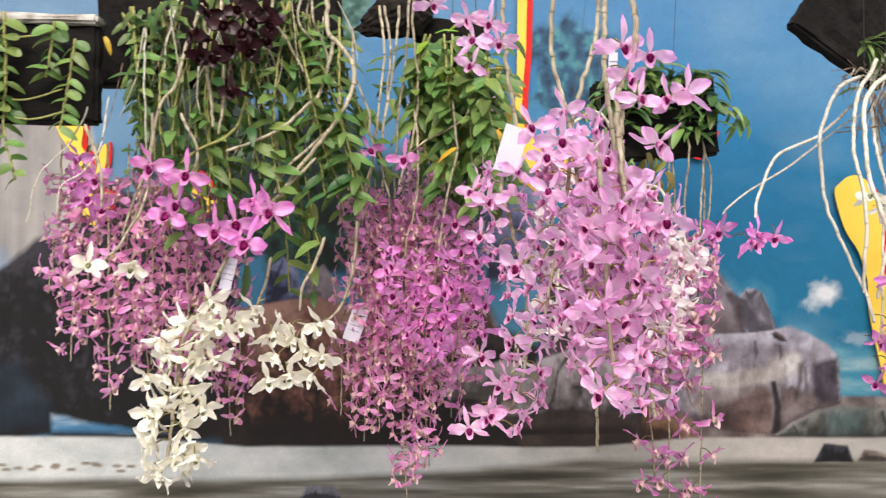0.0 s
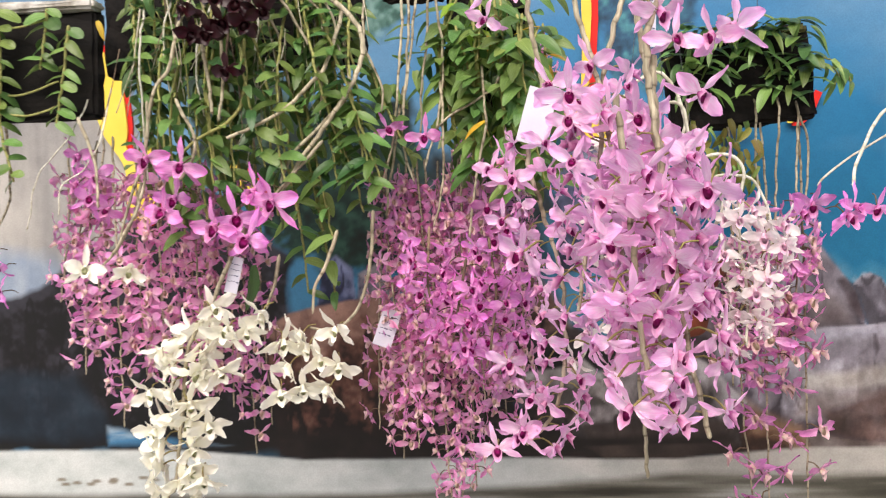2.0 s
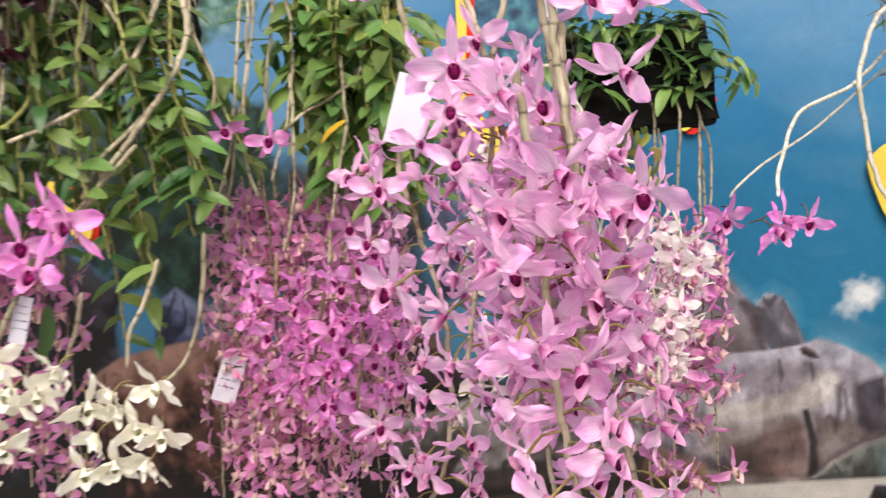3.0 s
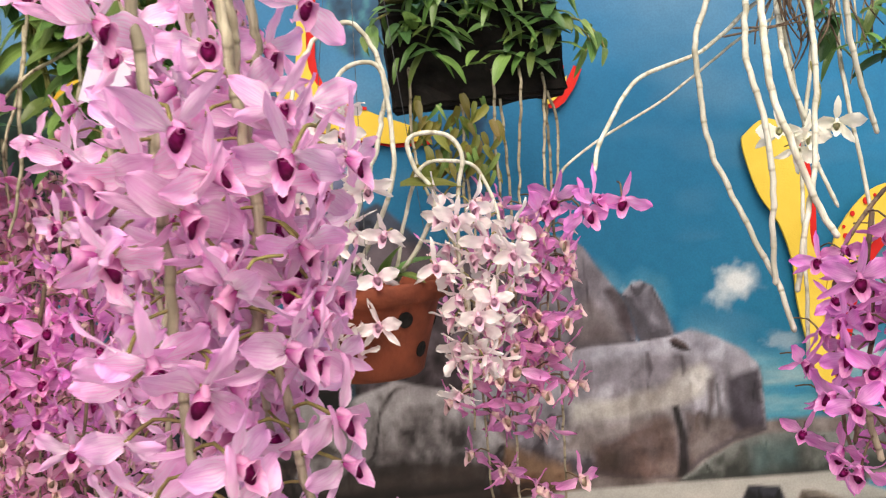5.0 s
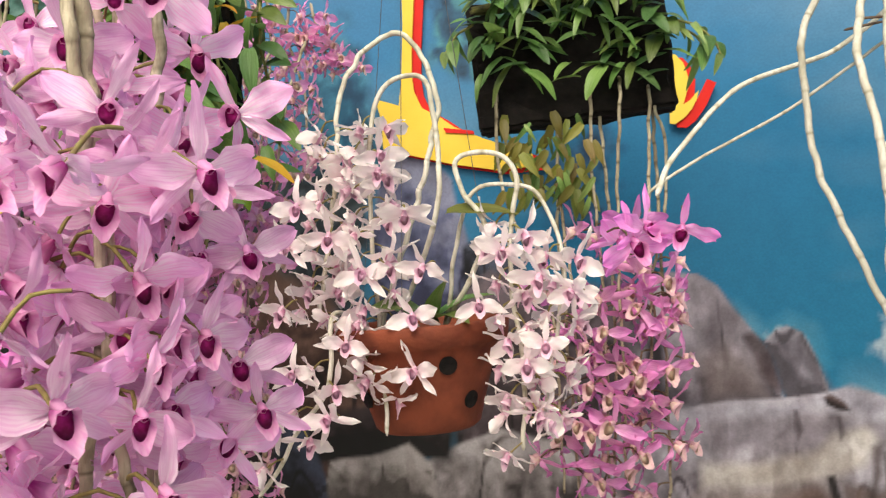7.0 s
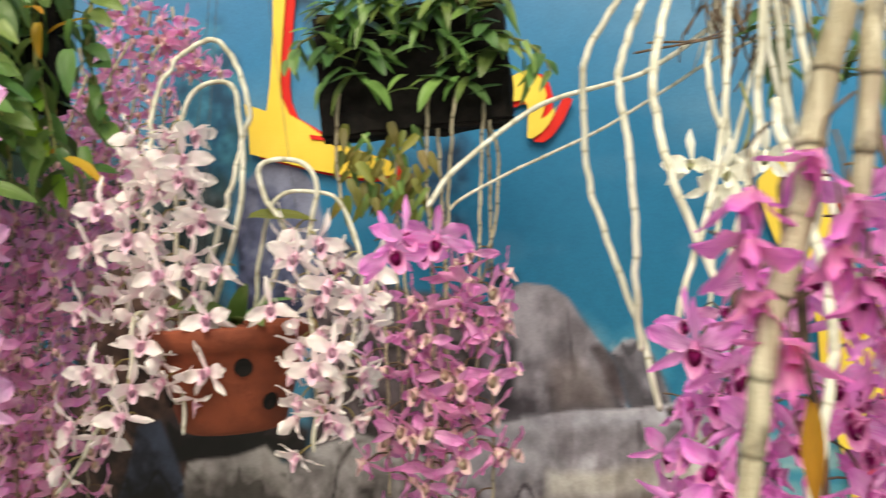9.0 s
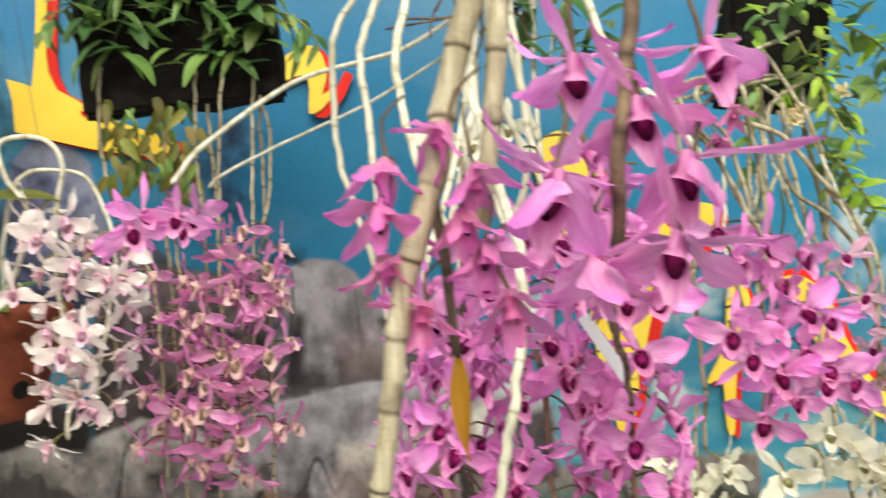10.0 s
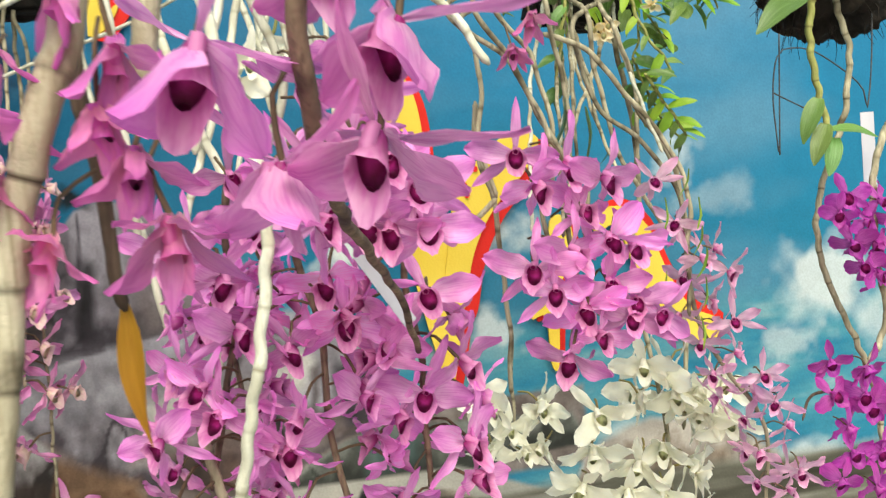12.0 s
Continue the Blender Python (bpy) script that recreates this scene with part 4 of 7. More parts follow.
# ---- foam letters on the mural: yellow faces over red backing ----
def slab(name, outline, front, depth, mat):
    """A flat board cut to an outline on the wall, with softened edges."""
    bm = bmesh.new()
    loop = [bm.verts.new((x, front, z)) for x, z in outline]
    face = bm.faces.new(loop)
    if face.normal.y > 0:
        face.normal_flip()
    ext = bmesh.ops.extrude_face_region(bm, geom=[face])
    bmesh.ops.translate(bm, vec=(0, depth, 0), verts=[v for v in ext["geom"] if isinstance(v, bmesh.types.BMVert)])
    bmesh.ops.recalc_face_normals(bm, faces=bm.faces[:])
    bmesh.ops.triangulate(bm, faces=[f for f in bm.faces if len(f.verts) > 4], ngon_method="EAR_CLIP")
    out = bpy.data.meshes.new(name)
    bm.to_mesh(out)
    bm.free()
    out.materials.append(mat)
    return out


def curve2(pts):
    """A closed outline smoothed through its corners."""
    out = []
    n_ = len(pts)
    for i in range(n_):
        a, b_, c, d = (np.array(pts[(i + k) % n_]) for k in (-1, 0, 1, 2))
        for u in (0, 0.25, 0.5, 0.75):
            out.append(tuple(0.5 * (2 * b_ + (c - a) * u + (2 * a - 5 * b_ + 4 * c - d) * u * u + (3 * b_ - a - 3 * c + d) * u ** 3)))
    return out


def letter(outline, label, shift=(0.016, -0.007), lift=0.0, smooth=True):
    """A cut-out letter: the red backing shows past the yellow face on one side."""
    yellow = curve2(outline) if smooth else outline
    cx, cz = np.mean(np.array(yellow), axis=0)
    ob = thing("wall_letter", (cx, WALL - 0.002, cz), label, "letter", "letters on the mural")
    put("backing", slab("backing", [(x + shift[0], z + shift[1]) for x, z in yellow], WALL - 0.009 - lift, 0.006, M_RED), ob, label="red foam backing")
    put("face", slab("face", yellow, WALL - 0.016 - lift, 0.006, M_YEL), ob, label="yellow foam face")
    return ob


a_letter = letter([(0.253, 2.235), (0.279, 2.233), (0.275, 2.072), (0.266, 1.966), (0.264, 1.915), (0.267, 1.885), (0.280, 1.854), (0.312, 1.835), (0.338, 1.815), (0.391, 1.790), (0.475, 1.758), (0.480, 1.735), (0.412, 1.732), (0.332, 1.748), (0.263, 1.767), (0.206, 1.783), (0.204, 1.836), (0.195, 1.876), (0.222, 1.867), (0.238, 1.861), (0.245, 1.914), (0.251, 2.009)],
       "yellow foam letter with tall stem and red edge", smooth=False)
slash = [(0.319, 1.814), (0.373, 1.805), (0.374, 1.799), (0.323, 1.805)]
put("stroke", slab("stroke", slash, WALL - 0.0185, 0.002, M_RED), a_letter, label="short red stroke")
tail = letter([(0.656, 1.887), (0.675, 1.894), (0.694, 1.906), (0.711, 1.913), (0.729, 1.912), (0.742, 1.896), (0.749, 1.870), (0.747, 1.850), (0.738, 1.824), (0.750, 1.831), (0.765, 1.847), (0.761, 1.831), (0.752, 1.815), (0.739, 1.801), (0.723, 1.791), (0.714, 1.793), (0.715, 1.815), (0.717, 1.836), (0.715, 1.851), (0.709, 1.861), (0.692, 1.859), (0.674, 1.851), (0.659, 1.848)], "curled yellow end of a foam letter with red edge", shift=(0.012, -0.005), smooth=False)
put("hook", slab("hook", [(0.726, 1.786), (0.742, 1.784), (0.758, 1.795), (0.778, 1.822), (0.795, 1.858), (0.780, 1.866), (0.764, 1.836), (0.748, 1.812)], WALL - 0.0125, 0.004, M_RED), tail, label="red foam hook")
letter([(1.103, 1.692), (1.115, 1.718), (1.151, 1.742), (1.190, 1.726), (1.220, 1.673), (1.231, 1.587), (1.231, 1.492), (1.259, 1.441), (1.272, 1.352), (1.270, 1.264), (1.241, 1.155), (1.230, 1.213), (1.212, 1.291), (1.195, 1.380), (1.190, 1.460), (1.167, 1.536), (1.129, 1.599)],
       "club-shaped yellow foam letter with red edge")
letter([(-1.012, 2.100), (-0.969, 2.068), (-0.958, 2.034), (-0.924, 2.014), (-0.920, 1.970), (-0.911, 1.867), (-0.916, 1.820), (-0.890, 1.785), (-0.882, 1.754), (-0.867, 1.803), (-0.851, 1.826), (-0.850, 1.776), (-0.868, 1.704), (-0.835, 1.688), (-0.859, 1.616), (-0.905, 1.618), (-0.921, 1.706), (-0.921, 1.765), (-0.952, 1.818), (-0.977, 1.856), (-0.999, 1.930), (-1.002, 2.019)], "slanting yellow foam letter behind hanging leaves", shift=(0.012, 0.006))
letter([(-0.639, 1.759), (-0.593, 1.744), (-0.544, 1.667), (-0.563, 1.629), (-0.616, 1.683)], "small yellow foam letter behind hanging leaves", shift=(0.012, 0.0))
arch = letter([(1.331, 1.571), (1.384, 1.601), (1.430, 1.590), (1.406, 1.539), (1.341, 1.473), (1.301, 1.400), (1.280, 1.314), (1.259, 1.297), (1.246, 1.337), (1.257, 1.414), (1.277, 1.500)],
       "arched yellow foam letter with red dots and edge", shift=(0.022, -0.012), lift=0.0035)
letter([(1.442, 1.446), (1.473, 1.449), (1.481, 1.404), (1.456, 1.337), (1.446, 1.257), (1.439, 1.188), (1.427, 1.199), (1.423, 1.280), (1.396, 1.281), (1.432, 1.349)], "narrow yellow foam letter with red edge", shift=(0.012, -0.006))
letter([(1.517, 1.447), (1.572, 1.463), (1.623, 1.423), (1.651, 1.349), (1.695, 1.273), (1.752, 1.240), (1.718, 1.195), (1.644, 1.257), (1.596, 1.344), (1.564, 1.428), (1.528, 1.418)], "hooked yellow foam letter with red edge", shift=(0.010, 0.012))
for k, (x, z) in enumerate([(1.295, 1.520), (1.297, 1.502), (1.343, 1.569), (1.362, 1.579), (1.388, 1.591), (1.284, 1.460), (1.270, 1.432), (1.314, 1.545)]):
    r = 0.003 + 0.003 * (k % 3) / 2
    dot = [(x + r * math.cos(math.tau * j / 12), z + 1.2 * r * math.sin(math.tau * j / 12)) for j in range(12)]
    put("dot", slab("dot", dot, WALL - 0.0225, 0.0025, M_RED), arch, label="red painted dot")


# ---- plants: canes, leaves and flowers ----
def slab_mount(name, where, size, turn, label, category, mat=None, rough=0.008, seed=1):
    ob = thing(name, where, label, category)
    put("board", box_mesh("board", size, [mat or M_BARK], 0.006, rough, 9, seed), ob, pose(*where, *turn))
    return ob


def hang_wire(parent, top, bottom, r=0.0009):
    put("wire", tube("wire", spline([top, bottom], 0.05), r, r, M_WIRE, sides=5, node=0), parent, label="thin dark hanging wire")


def hang(plant, where):
    """Two thin wires from a plant up to the nearest rail."""
    ry = min((1.55, 1.95, 2.25), key=lambda v: abs(v - where[1]))
    for dx in (-0.02, 0.02):
        put("wire", tube("wire", [Vector((where[0] + dx, where[1], where[2])), Vector((where[0] + dx * 2, ry, 2.95))], 0.0008, 0.0008, M_WIRE, sides=5, node=0), plant, label="thin dark hanging wire")


def tag(where, size, turn, label, lines=4):
    """A paper plant tag with unreadable writing as bars."""
    ob = thing("plant_tag", where, label, "tag")
    m = pose(*where, *turn)
    put("paper", box_mesh("paper", (size[0], 0.0008, size[1]), [M_TAG], 0.0002), ob, m)
    for i in range(lines):   # each line of handwriting is a few short uneven strokes
        x = -0.38 * size[0]
        while x < 0.3 * size[0]:
            w = size[0] * random.uniform(0.07, 0.2)
            bar = box_mesh("writing", (w, 0.0003, size[1] * random.uniform(0.014, 0.03)), [M_INK])
            put("writing", bar, ob, m @ pose(x + w / 2, -0.0007, size[1] * (0.3 - 0.16 * i + random.uniform(-0.012, 0.012)), 0, random.uniform(-14, 14), 0))
            x += w + size[0] * random.uniform(0.03, 0.09)
    return ob


# left: a weathered plank with leafy stems
plank = thing("wooden_mount", (-0.747, 1.810, 1.882), "dark weathered plank mount with white top edge", "mount")
put("board", box_mesh("board", (0.52, 0.035, 0.19), [M_WOOD], 0.006, 0.006, 9, 2), plank, pose(-0.865, 1.812, (-0.747, 1.810, 1.882)[2], 0, 1, 0))
put("top_rail", box_mesh("rail", (0.54, 0.05, 0.018), [two_tone("grey_cap", "cfccc6", "8a847a", 30, 0.8, 0.6)], 0.005, 0.004, 6, 3), plank, pose(-0.87, 1.805, (-0.739, 1.800, 1.984)[2], 0, 1, 0), "pale weathered top rail")
fern = thing("hanging_orchid", (-0.758, 1.770, 1.915), "leafy orchid with stacked green leaves on a plank", "orchid")
for pts, n_ in (([(-0.760, 1.750, 1.985), (-0.757, 1.750, 1.861), (-0.760, 1.750, 1.766), (-0.739, 1.750, 1.671)], 22), ([(-0.667, 1.750, 1.966), (-0.673, 1.750, 1.914), (-0.683, 1.750, 1.861)], 12), ([(-0.628, 1.750, 1.934), (-0.641, 1.750, 1.850), (-0.657, 1.750, 1.766)], 15),
                ([(-0.786, 1.750, 1.970), (-0.790, 1.750, 1.880), (-0.782, 1.750, 1.800)], 18), ([(-0.818, 1.750, 1.957), (-0.803, 1.750, 1.884), (-0.816, 1.750, 1.811), (-0.844, 1.750, 1.781)], 20), ([(-0.852, 1.750, 1.917), (-0.842, 1.750, 1.844), (-0.866, 1.750, 1.782)], 16), ([(-0.836, 1.750, 1.945), (-0.825, 1.750, 1.850), (-0.846, 1.750, 1.735)], 20)):
    path = cane(fern, pts, 0.003, 0.002, M_CANE_GREEN, 0.02)
    leafy(fern, [LEAF_WIDE, LEAF_WIDE, LEAF_ROUND], path, n_, 0.036, out=1.0, down=0.2, turn=0)
for a, b_ in (((-0.790, 1.760, 1.828), (-0.655, 1.760, 1.842)), ((-0.770, 1.760, 1.792), (-0.640, 1.760, 1.805)), ((-0.80, 1.760, 1.945), (-0.66, 1.760, 1.952))):
    cane(fern, [a, ((a[0] + b_[0]) / 2, 1.757, a[2] - 0.006), b_], 0.0022, 0.0018, M_CANE_GREEN, 0.02)
far_left = thing("hanging_orchid", (-0.956, 1.980, 1.612), "small magenta orchid spray on a thin cane", "orchid")
path = cane(far_left, [(-0.792, 1.810, 1.794), (-0.898, 1.980, 1.670), (-0.924, 1.980, 1.611), (-0.970, 1.980, 1.553), (-0.984, 1.980, 1.494), (-0.960, 1.980, 1.422)], 0.003, 0.002, M_CANE)
flowers_at(far_left, MAG, [(-0.941, 1.970, 1.555), (-0.921, 1.970, 1.517), (-0.921, 1.970, 1.475), (-0.996, 1.970, 1.518), (-0.997, 1.970, 1.457), (-1.002, 1.970, 1.429), (-0.964, 1.970, 1.529)], 1.0, tip=-12)
blue = thing("plant_tag", (-0.850, 1.750, 1.938), "light blue plastic plant tag on a wire", "tag")
put("paper", box_mesh("paper", (0.016, 0.001, 0.062), [M_BLUETAG], 0.0004), blue, pose(*(-0.850, 1.750, 1.938), 0, 12, 0))
hang_wire(blue, (-0.822, 1.750, 2.080), (-0.838, 1.750, 1.972))

# left: the big leafy basket
slab_mount("fern_slab", (-0.400, 1.930, 2.030), (0.49, 0.05, 0.31), (0, 0, 0), "black tree-fern slab thick with leaves", "mount", seed=4)
basket = thing("hanging_orchid", (-0.459, 1.880, 1.973), "large hanging orchid with dense green leaves", "orchid")
tops = [(-0.549, 1.880, 2.019), (-0.522, 1.840, 2.019), (-0.496, 1.820, 2.025), (-0.436, 1.800, 2.003), (-0.382, 1.800, 2.019), (-0.324, 1.780, 2.003), (-0.267, 1.760, 2.008), (-0.214, 1.760, 1.987), (-0.164, 1.780, 1.982), (-0.542, 1.860, 1.969), (-0.370, 1.840, 1.964), (-0.257, 1.820, 1.948), (-0.191, 1.820, 1.959)]
ends = [(-0.540, 1.820, 1.763), (-0.511, 1.780, 1.694), (-0.451, 1.740, 1.659), (-0.393, 1.720, 1.638), (-0.321, 1.720, 1.689), (-0.256, 1.700, 1.657), (-0.177, 1.720, 1.617), (-0.136, 1.720, 1.689), (-0.126, 1.720, 1.710), (-0.520, 1.860, 1.657), (-0.337, 1.840, 1.622), (-0.210, 1.800, 1.524), (-0.100, 1.780, 1.630)]
for number, (a, b_) in enumerate(zip(tops, ends)):
    for k in range(1 if number in (0, 9) else 3):
        j = [random.uniform(-0.05, 0.05) for _ in range(6)]
        mid = [(a[i] + b_[i]) / 2 + j[i] * 0.7 for i in range(3)]
        path = cane(basket, [(a[0] + j[3], a[1] + abs(j[4]) * 0.4, a[2]), mid, (b_[0] + j[0], b_[1] + abs(j[1]) * 0.6, b_[2] + j[2] * 1.4)], 0.0028, 0.0018, M_CANE_GREEN, 0.022)
        leafy(basket, [LEAF, LEAF, LEAF_DARK, LEAF_WIDE], path, 19, 0.048, out=1.25, down=0.18)
for k in range(110):   # loose leaves that fill the crown round the slab
    p = Vector((-0.559, 1.860, 2.013)).lerp(Vector((-0.163, 1.860, 2.013)), random.random()) + Vector((0, random.uniform(-0.1, 0.0), random.uniform(-0.22, 0.06)))
    leaf(basket, random.choice([LEAF, LEAF_DARK, LEAF_DARK]), p, (random.uniform(-1, 1), random.uniform(-1, 0.1), random.uniform(-0.9, 0.3)), random.uniform(0.035, 0.06), (0, -0.6, 1))
for k in range(60):   # thin dry stems and roots that hang through the leaves
    p = Vector((random.uniform(-0.56, -0.14), random.uniform(1.74, 1.86), random.uniform(1.86, 2.02)))
    q = p + Vector((random.uniform(-0.05, 0.05), random.uniform(-0.03, 0.0), -random.uniform(0.06, 0.2)))
    put("root", tube("root", spline([p, (p + q) / 2 + Vector((random.uniform(-.02, .02), 0, 0)), q], 0.02), random.uniform(0.0008, 0.0016), 0.0007, random.choice([M_ROOT, M_ROOT, M_CANE_DARK, M_CANE_GREEN]), sides=5, node=0), basket)
leaf(basket, LEAF_YELLOW, (-0.570, 1.740, 1.935), (0.4, -0.3, -0.6), 0.035)
for pts, r in (([(-0.259, 1.73, 1.973), (-0.231, 1.73, 1.922), (-0.205, 1.73, 1.873), (-0.184, 1.73, 1.819), (-0.186, 1.73, 1.752)], 0.003),
               ([(-0.215, 1.74, 1.970), (-0.185, 1.74, 1.924), (-0.176, 1.74, 1.869), (-0.160, 1.74, 1.821), (-0.170, 1.74, 1.790)], 0.0026),
               ([(-0.187, 1.75, 1.969), (-0.165, 1.75, 1.913), (-0.155, 1.75, 1.853), (-0.152, 1.75, 1.791)], 0.0026),
               ([(-0.156, 1.71, 1.944), (-0.125, 1.71, 1.903), (-0.106, 1.71, 1.862), (-0.125, 1.71, 1.801), (-0.176, 1.71, 1.729), (-0.217, 1.71, 1.678), (-0.247, 1.71, 1.632)], 0.0044),
               ([(-0.107, 1.72, 1.864), (-0.095, 1.72, 1.828), (-0.080, 1.72, 1.787), (-0.083, 1.72, 1.751)], 0.0024),
               ([(-0.168, 1.71, 1.831), (-0.192, 1.71, 1.804), (-0.240, 1.71, 1.762), (-0.288, 1.71, 1.739), (-0.339, 1.71, 1.721)], 0.0036),
               ([(-0.136, 1.72, 1.787), (-0.182, 1.72, 1.735), (-0.234, 1.72, 1.689), (-0.254, 1.72, 1.643)], 0.0034),
               ([(-0.378, 1.72, 1.880), (-0.369, 1.72, 1.817), (-0.365, 1.72, 1.763)], 0.0038),
               ([(-0.351, 1.73, 1.940), (-0.348, 1.73, 1.819), (-0.359, 1.73, 1.752)], 0.0034),
               ([(-0.411, 1.70, 1.903), (-0.428, 1.70, 1.838), (-0.453, 1.70, 1.808), (-0.470, 1.70, 1.731), (-0.482, 1.70, 1.636), (-0.518, 1.70, 1.567), (-0.540, 1.70, 1.535)], 0.0032),
               ([(-0.497, 1.74, 1.870), (-0.494, 1.74, 1.764), (-0.490, 1.74, 1.659)], 0.002),
               ([(-0.463, 1.78, 1.950), (-0.473, 1.78, 1.875), (-0.463, 1.78, 1.811)], 0.002),
               ([(-0.399, 1.75, 1.890), (-0.401, 1.75, 1.828), (-0.391, 1.75, 1.765)], 0.002),
               ([(-0.636, 1.76, 1.750), (-0.678, 1.76, 1.708), (-0.704, 1.76, 1.671), (-0.725, 1.76, 1.587)], 0.0016),
               ([(-0.587, 1.77, 1.741), (-0.618, 1.77, 1.693), (-0.661, 1.77, 1.662), (-0.671, 1.77, 1.609)], 0.0016),
               ([(-0.280, 1.77, 1.948), (-0.260, 1.77, 1.884), (-0.248, 1.77, 1.810)], 0.0024),
               ([(-0.205, 1.77, 1.969), (-0.197, 1.77, 1.895), (-0.184, 1.77, 1.836)], 0.0022),
               ([(-0.303, 1.78, 1.918), (-0.313, 1.78, 1.843), (-0.301, 1.78, 1.769), (-0.308, 1.78, 1.694)], 0.002)):
    x, y, z = pts[0]
    cane(basket, [(x + random.uniform(-0.02, 0.02), y + 0.06, z + 0.10)] + pts, r, r * 0.75, M_CANE if r > 0.0021 else M_CANE_WHITE, 0.034, label="bare straw-coloured cane")
cane(basket, [(-0.310, 1.73, 1.886), (-0.310, 1.73, 1.845), (-0.313, 1.73, 1.794), (-0.341, 1.73, 1.752), (-0.395, 1.73, 1.725), (-0.429, 1.73, 1.700)], 0.0034, 0.0026, M_CANE_GREEN, 0.03, label="green leafless cane")
maroon = thing("hanging_orchid", (-0.298, 1.660, 1.941), "cluster of dark maroon orchid flowers", "orchid")
flowers_at(maroon, MAROON, [(-0.387, 1.680, 1.926), (-0.362, 1.680, 1.966), (-0.337, 1.680, 1.941), (-0.312, 1.680, 1.971), (-0.282, 1.680, 1.946), (-0.262, 1.680, 1.916), (-0.292, 1.680, 1.896), (-0.327, 1.680, 1.901), (-0.352, 1.680, 1.886), (-0.382, 1.680, 1.886), (-0.267, 1.680, 1.966), (-0.252, 1.680, 1.941), (-0.302, 1.680, 1.926), (-0.322, 1.680, 1.826), (-0.307, 1.680, 1.997)], 1.15, spread=60)
cane(maroon, [(-0.321, 1.720, 2.059), (-0.316, 1.720, 1.997), (-0.332, 1.720, 1.915), (-0.337, 1.720, 1.833)], 0.003, 0.002, M_CANE_DARK)

# left: mauve strands, magenta sprays and white chains
mauve_left = thing("hanging_orchid", (-0.542, 1.860, 1.746), "orchid with mauve flowers on long hanging canes", "orchid", "mauve hanging orchids")
for x0, x1, y1, yy, n_ in ((110, 85, 520, 1.86, 9), (160, 125, 640, 1.86, 18), (180, 160, 610, 1.84, 18), (205, 208, 720, 1.82, 22), (235, 240, 640, 1.84, 24), (270, 262, 690, 1.86, 24), (300, 300, 660, 1.88, 24),
                           (330, 335, 700, 1.86, 26), (360, 370, 700, 1.88, 26), (385, 400, 780, 1.90, 22), (400, 415, 740, 1.94, 18), (150, 100, 560, 1.88, 14), (280, 285, 640, 1.80, 16), (345, 350, 620, 1.80, 16)):
    a = Vector((-0.821, 1.860, 1.751)) + Vector((x0 * 0.001115, 0, 0))
    top = (a.x, yy, a.z)
    b_ = Vector((-0.821, 1.860, 2.036)) + Vector((x1 * 0.001115, 0, -y1 * 0.001115))
    path = cane(mauve_left, [top, ((a.x * 0.4 + b_.x * 0.6) + random.uniform(-0.01, 0.01), yy, (a.z + b_.z) / 2), (b_.x, yy, b_.z)], 0.0022, 0.0013, M_CANE, 0.022)
    flowers_on(mauve_left, MAUVE, path, 0.14, 0.93, int(n_ * 1.2), 1.12, 110, tip=-12)
mag_left = thing("hanging_orchid", (-0.317, 1.700, 1.657), "magenta orchid sprays with dark throats", "orchid", "magenta hanging orchids")
for pts in ([(-0.175, 1.700, 1.708), (-0.215, 1.700, 1.667), (-0.256, 1.700, 1.626), (-0.286, 1.700, 1.586)], [(-0.472, 1.710, 1.790), (-0.477, 1.710, 1.709), (-0.503, 1.710, 1.637), (-0.528, 1.710, 1.565)], [(-0.418, 1.700, 1.789), (-0.388, 1.700, 1.708), (-0.428, 1.700, 1.636)], [(-0.595, 1.710, 1.770), (-0.569, 1.710, 1.698), (-0.564, 1.710, 1.617)]):
    cane(mag_left, pts, 0.003, 0.0022, M_CANE)
flowers_at(mag_left, MAG, [(-0.400, 1.670, 1.674), (-0.436, 1.680, 1.600), (-0.343, 1.670, 1.573), (-0.294, 1.670, 1.553), (-0.249, 1.670, 1.608), (-0.279, 1.670, 1.626), (-0.470, 1.700, 1.690), (-0.422, 1.690, 1.622), (-0.318, 1.690, 1.590)], 1.4, spread=40, tip=-14)
flowers_at(mag_left, MAG, [(-0.600, 1.780, 1.677), (-0.587, 1.780, 1.618), (-0.630, 1.780, 1.712), (-0.619, 1.780, 1.637), (-0.645, 1.790, 1.665)], 1.05, spread=45, tip=-14)
white_left = thing("hanging_orchid", (-0.337, 1.700, 1.515), "white orchid flowers on drooping pale canes", "orchid", "white hanging orchids")
path = cane(white_left, [(-0.268, 1.710, 1.617), (-0.309, 1.710, 1.576), (-0.345, 1.710, 1.514), (-0.380, 1.710, 1.443), (-0.416, 1.710, 1.382), (-0.429, 1.710, 1.290), (-0.442, 1.710, 1.187), (-0.450, 1.710, 1.146)], 0.0042, 0.003, M_CANE)
flowers_on(white_left, WHITE, path, 0.42, 1.0, 22, 1.0, 110, tip=-32)
flowers_at(white_left, WHITE, [(-0.365, 1.690, 1.449), (-0.340, 1.690, 1.414), (-0.309, 1.690, 1.409), (-0.279, 1.690, 1.436), (-0.385, 1.690, 1.424), (-0.451, 1.690, 1.383), (-0.474, 1.690, 1.313), (-0.466, 1.690, 1.252), (-0.451, 1.690, 1.141), (-0.390, 1.690, 1.177), (-0.380, 1.690, 1.262), (-0.360, 1.690, 1.348)], 0.95, tip=-30, spread=60)
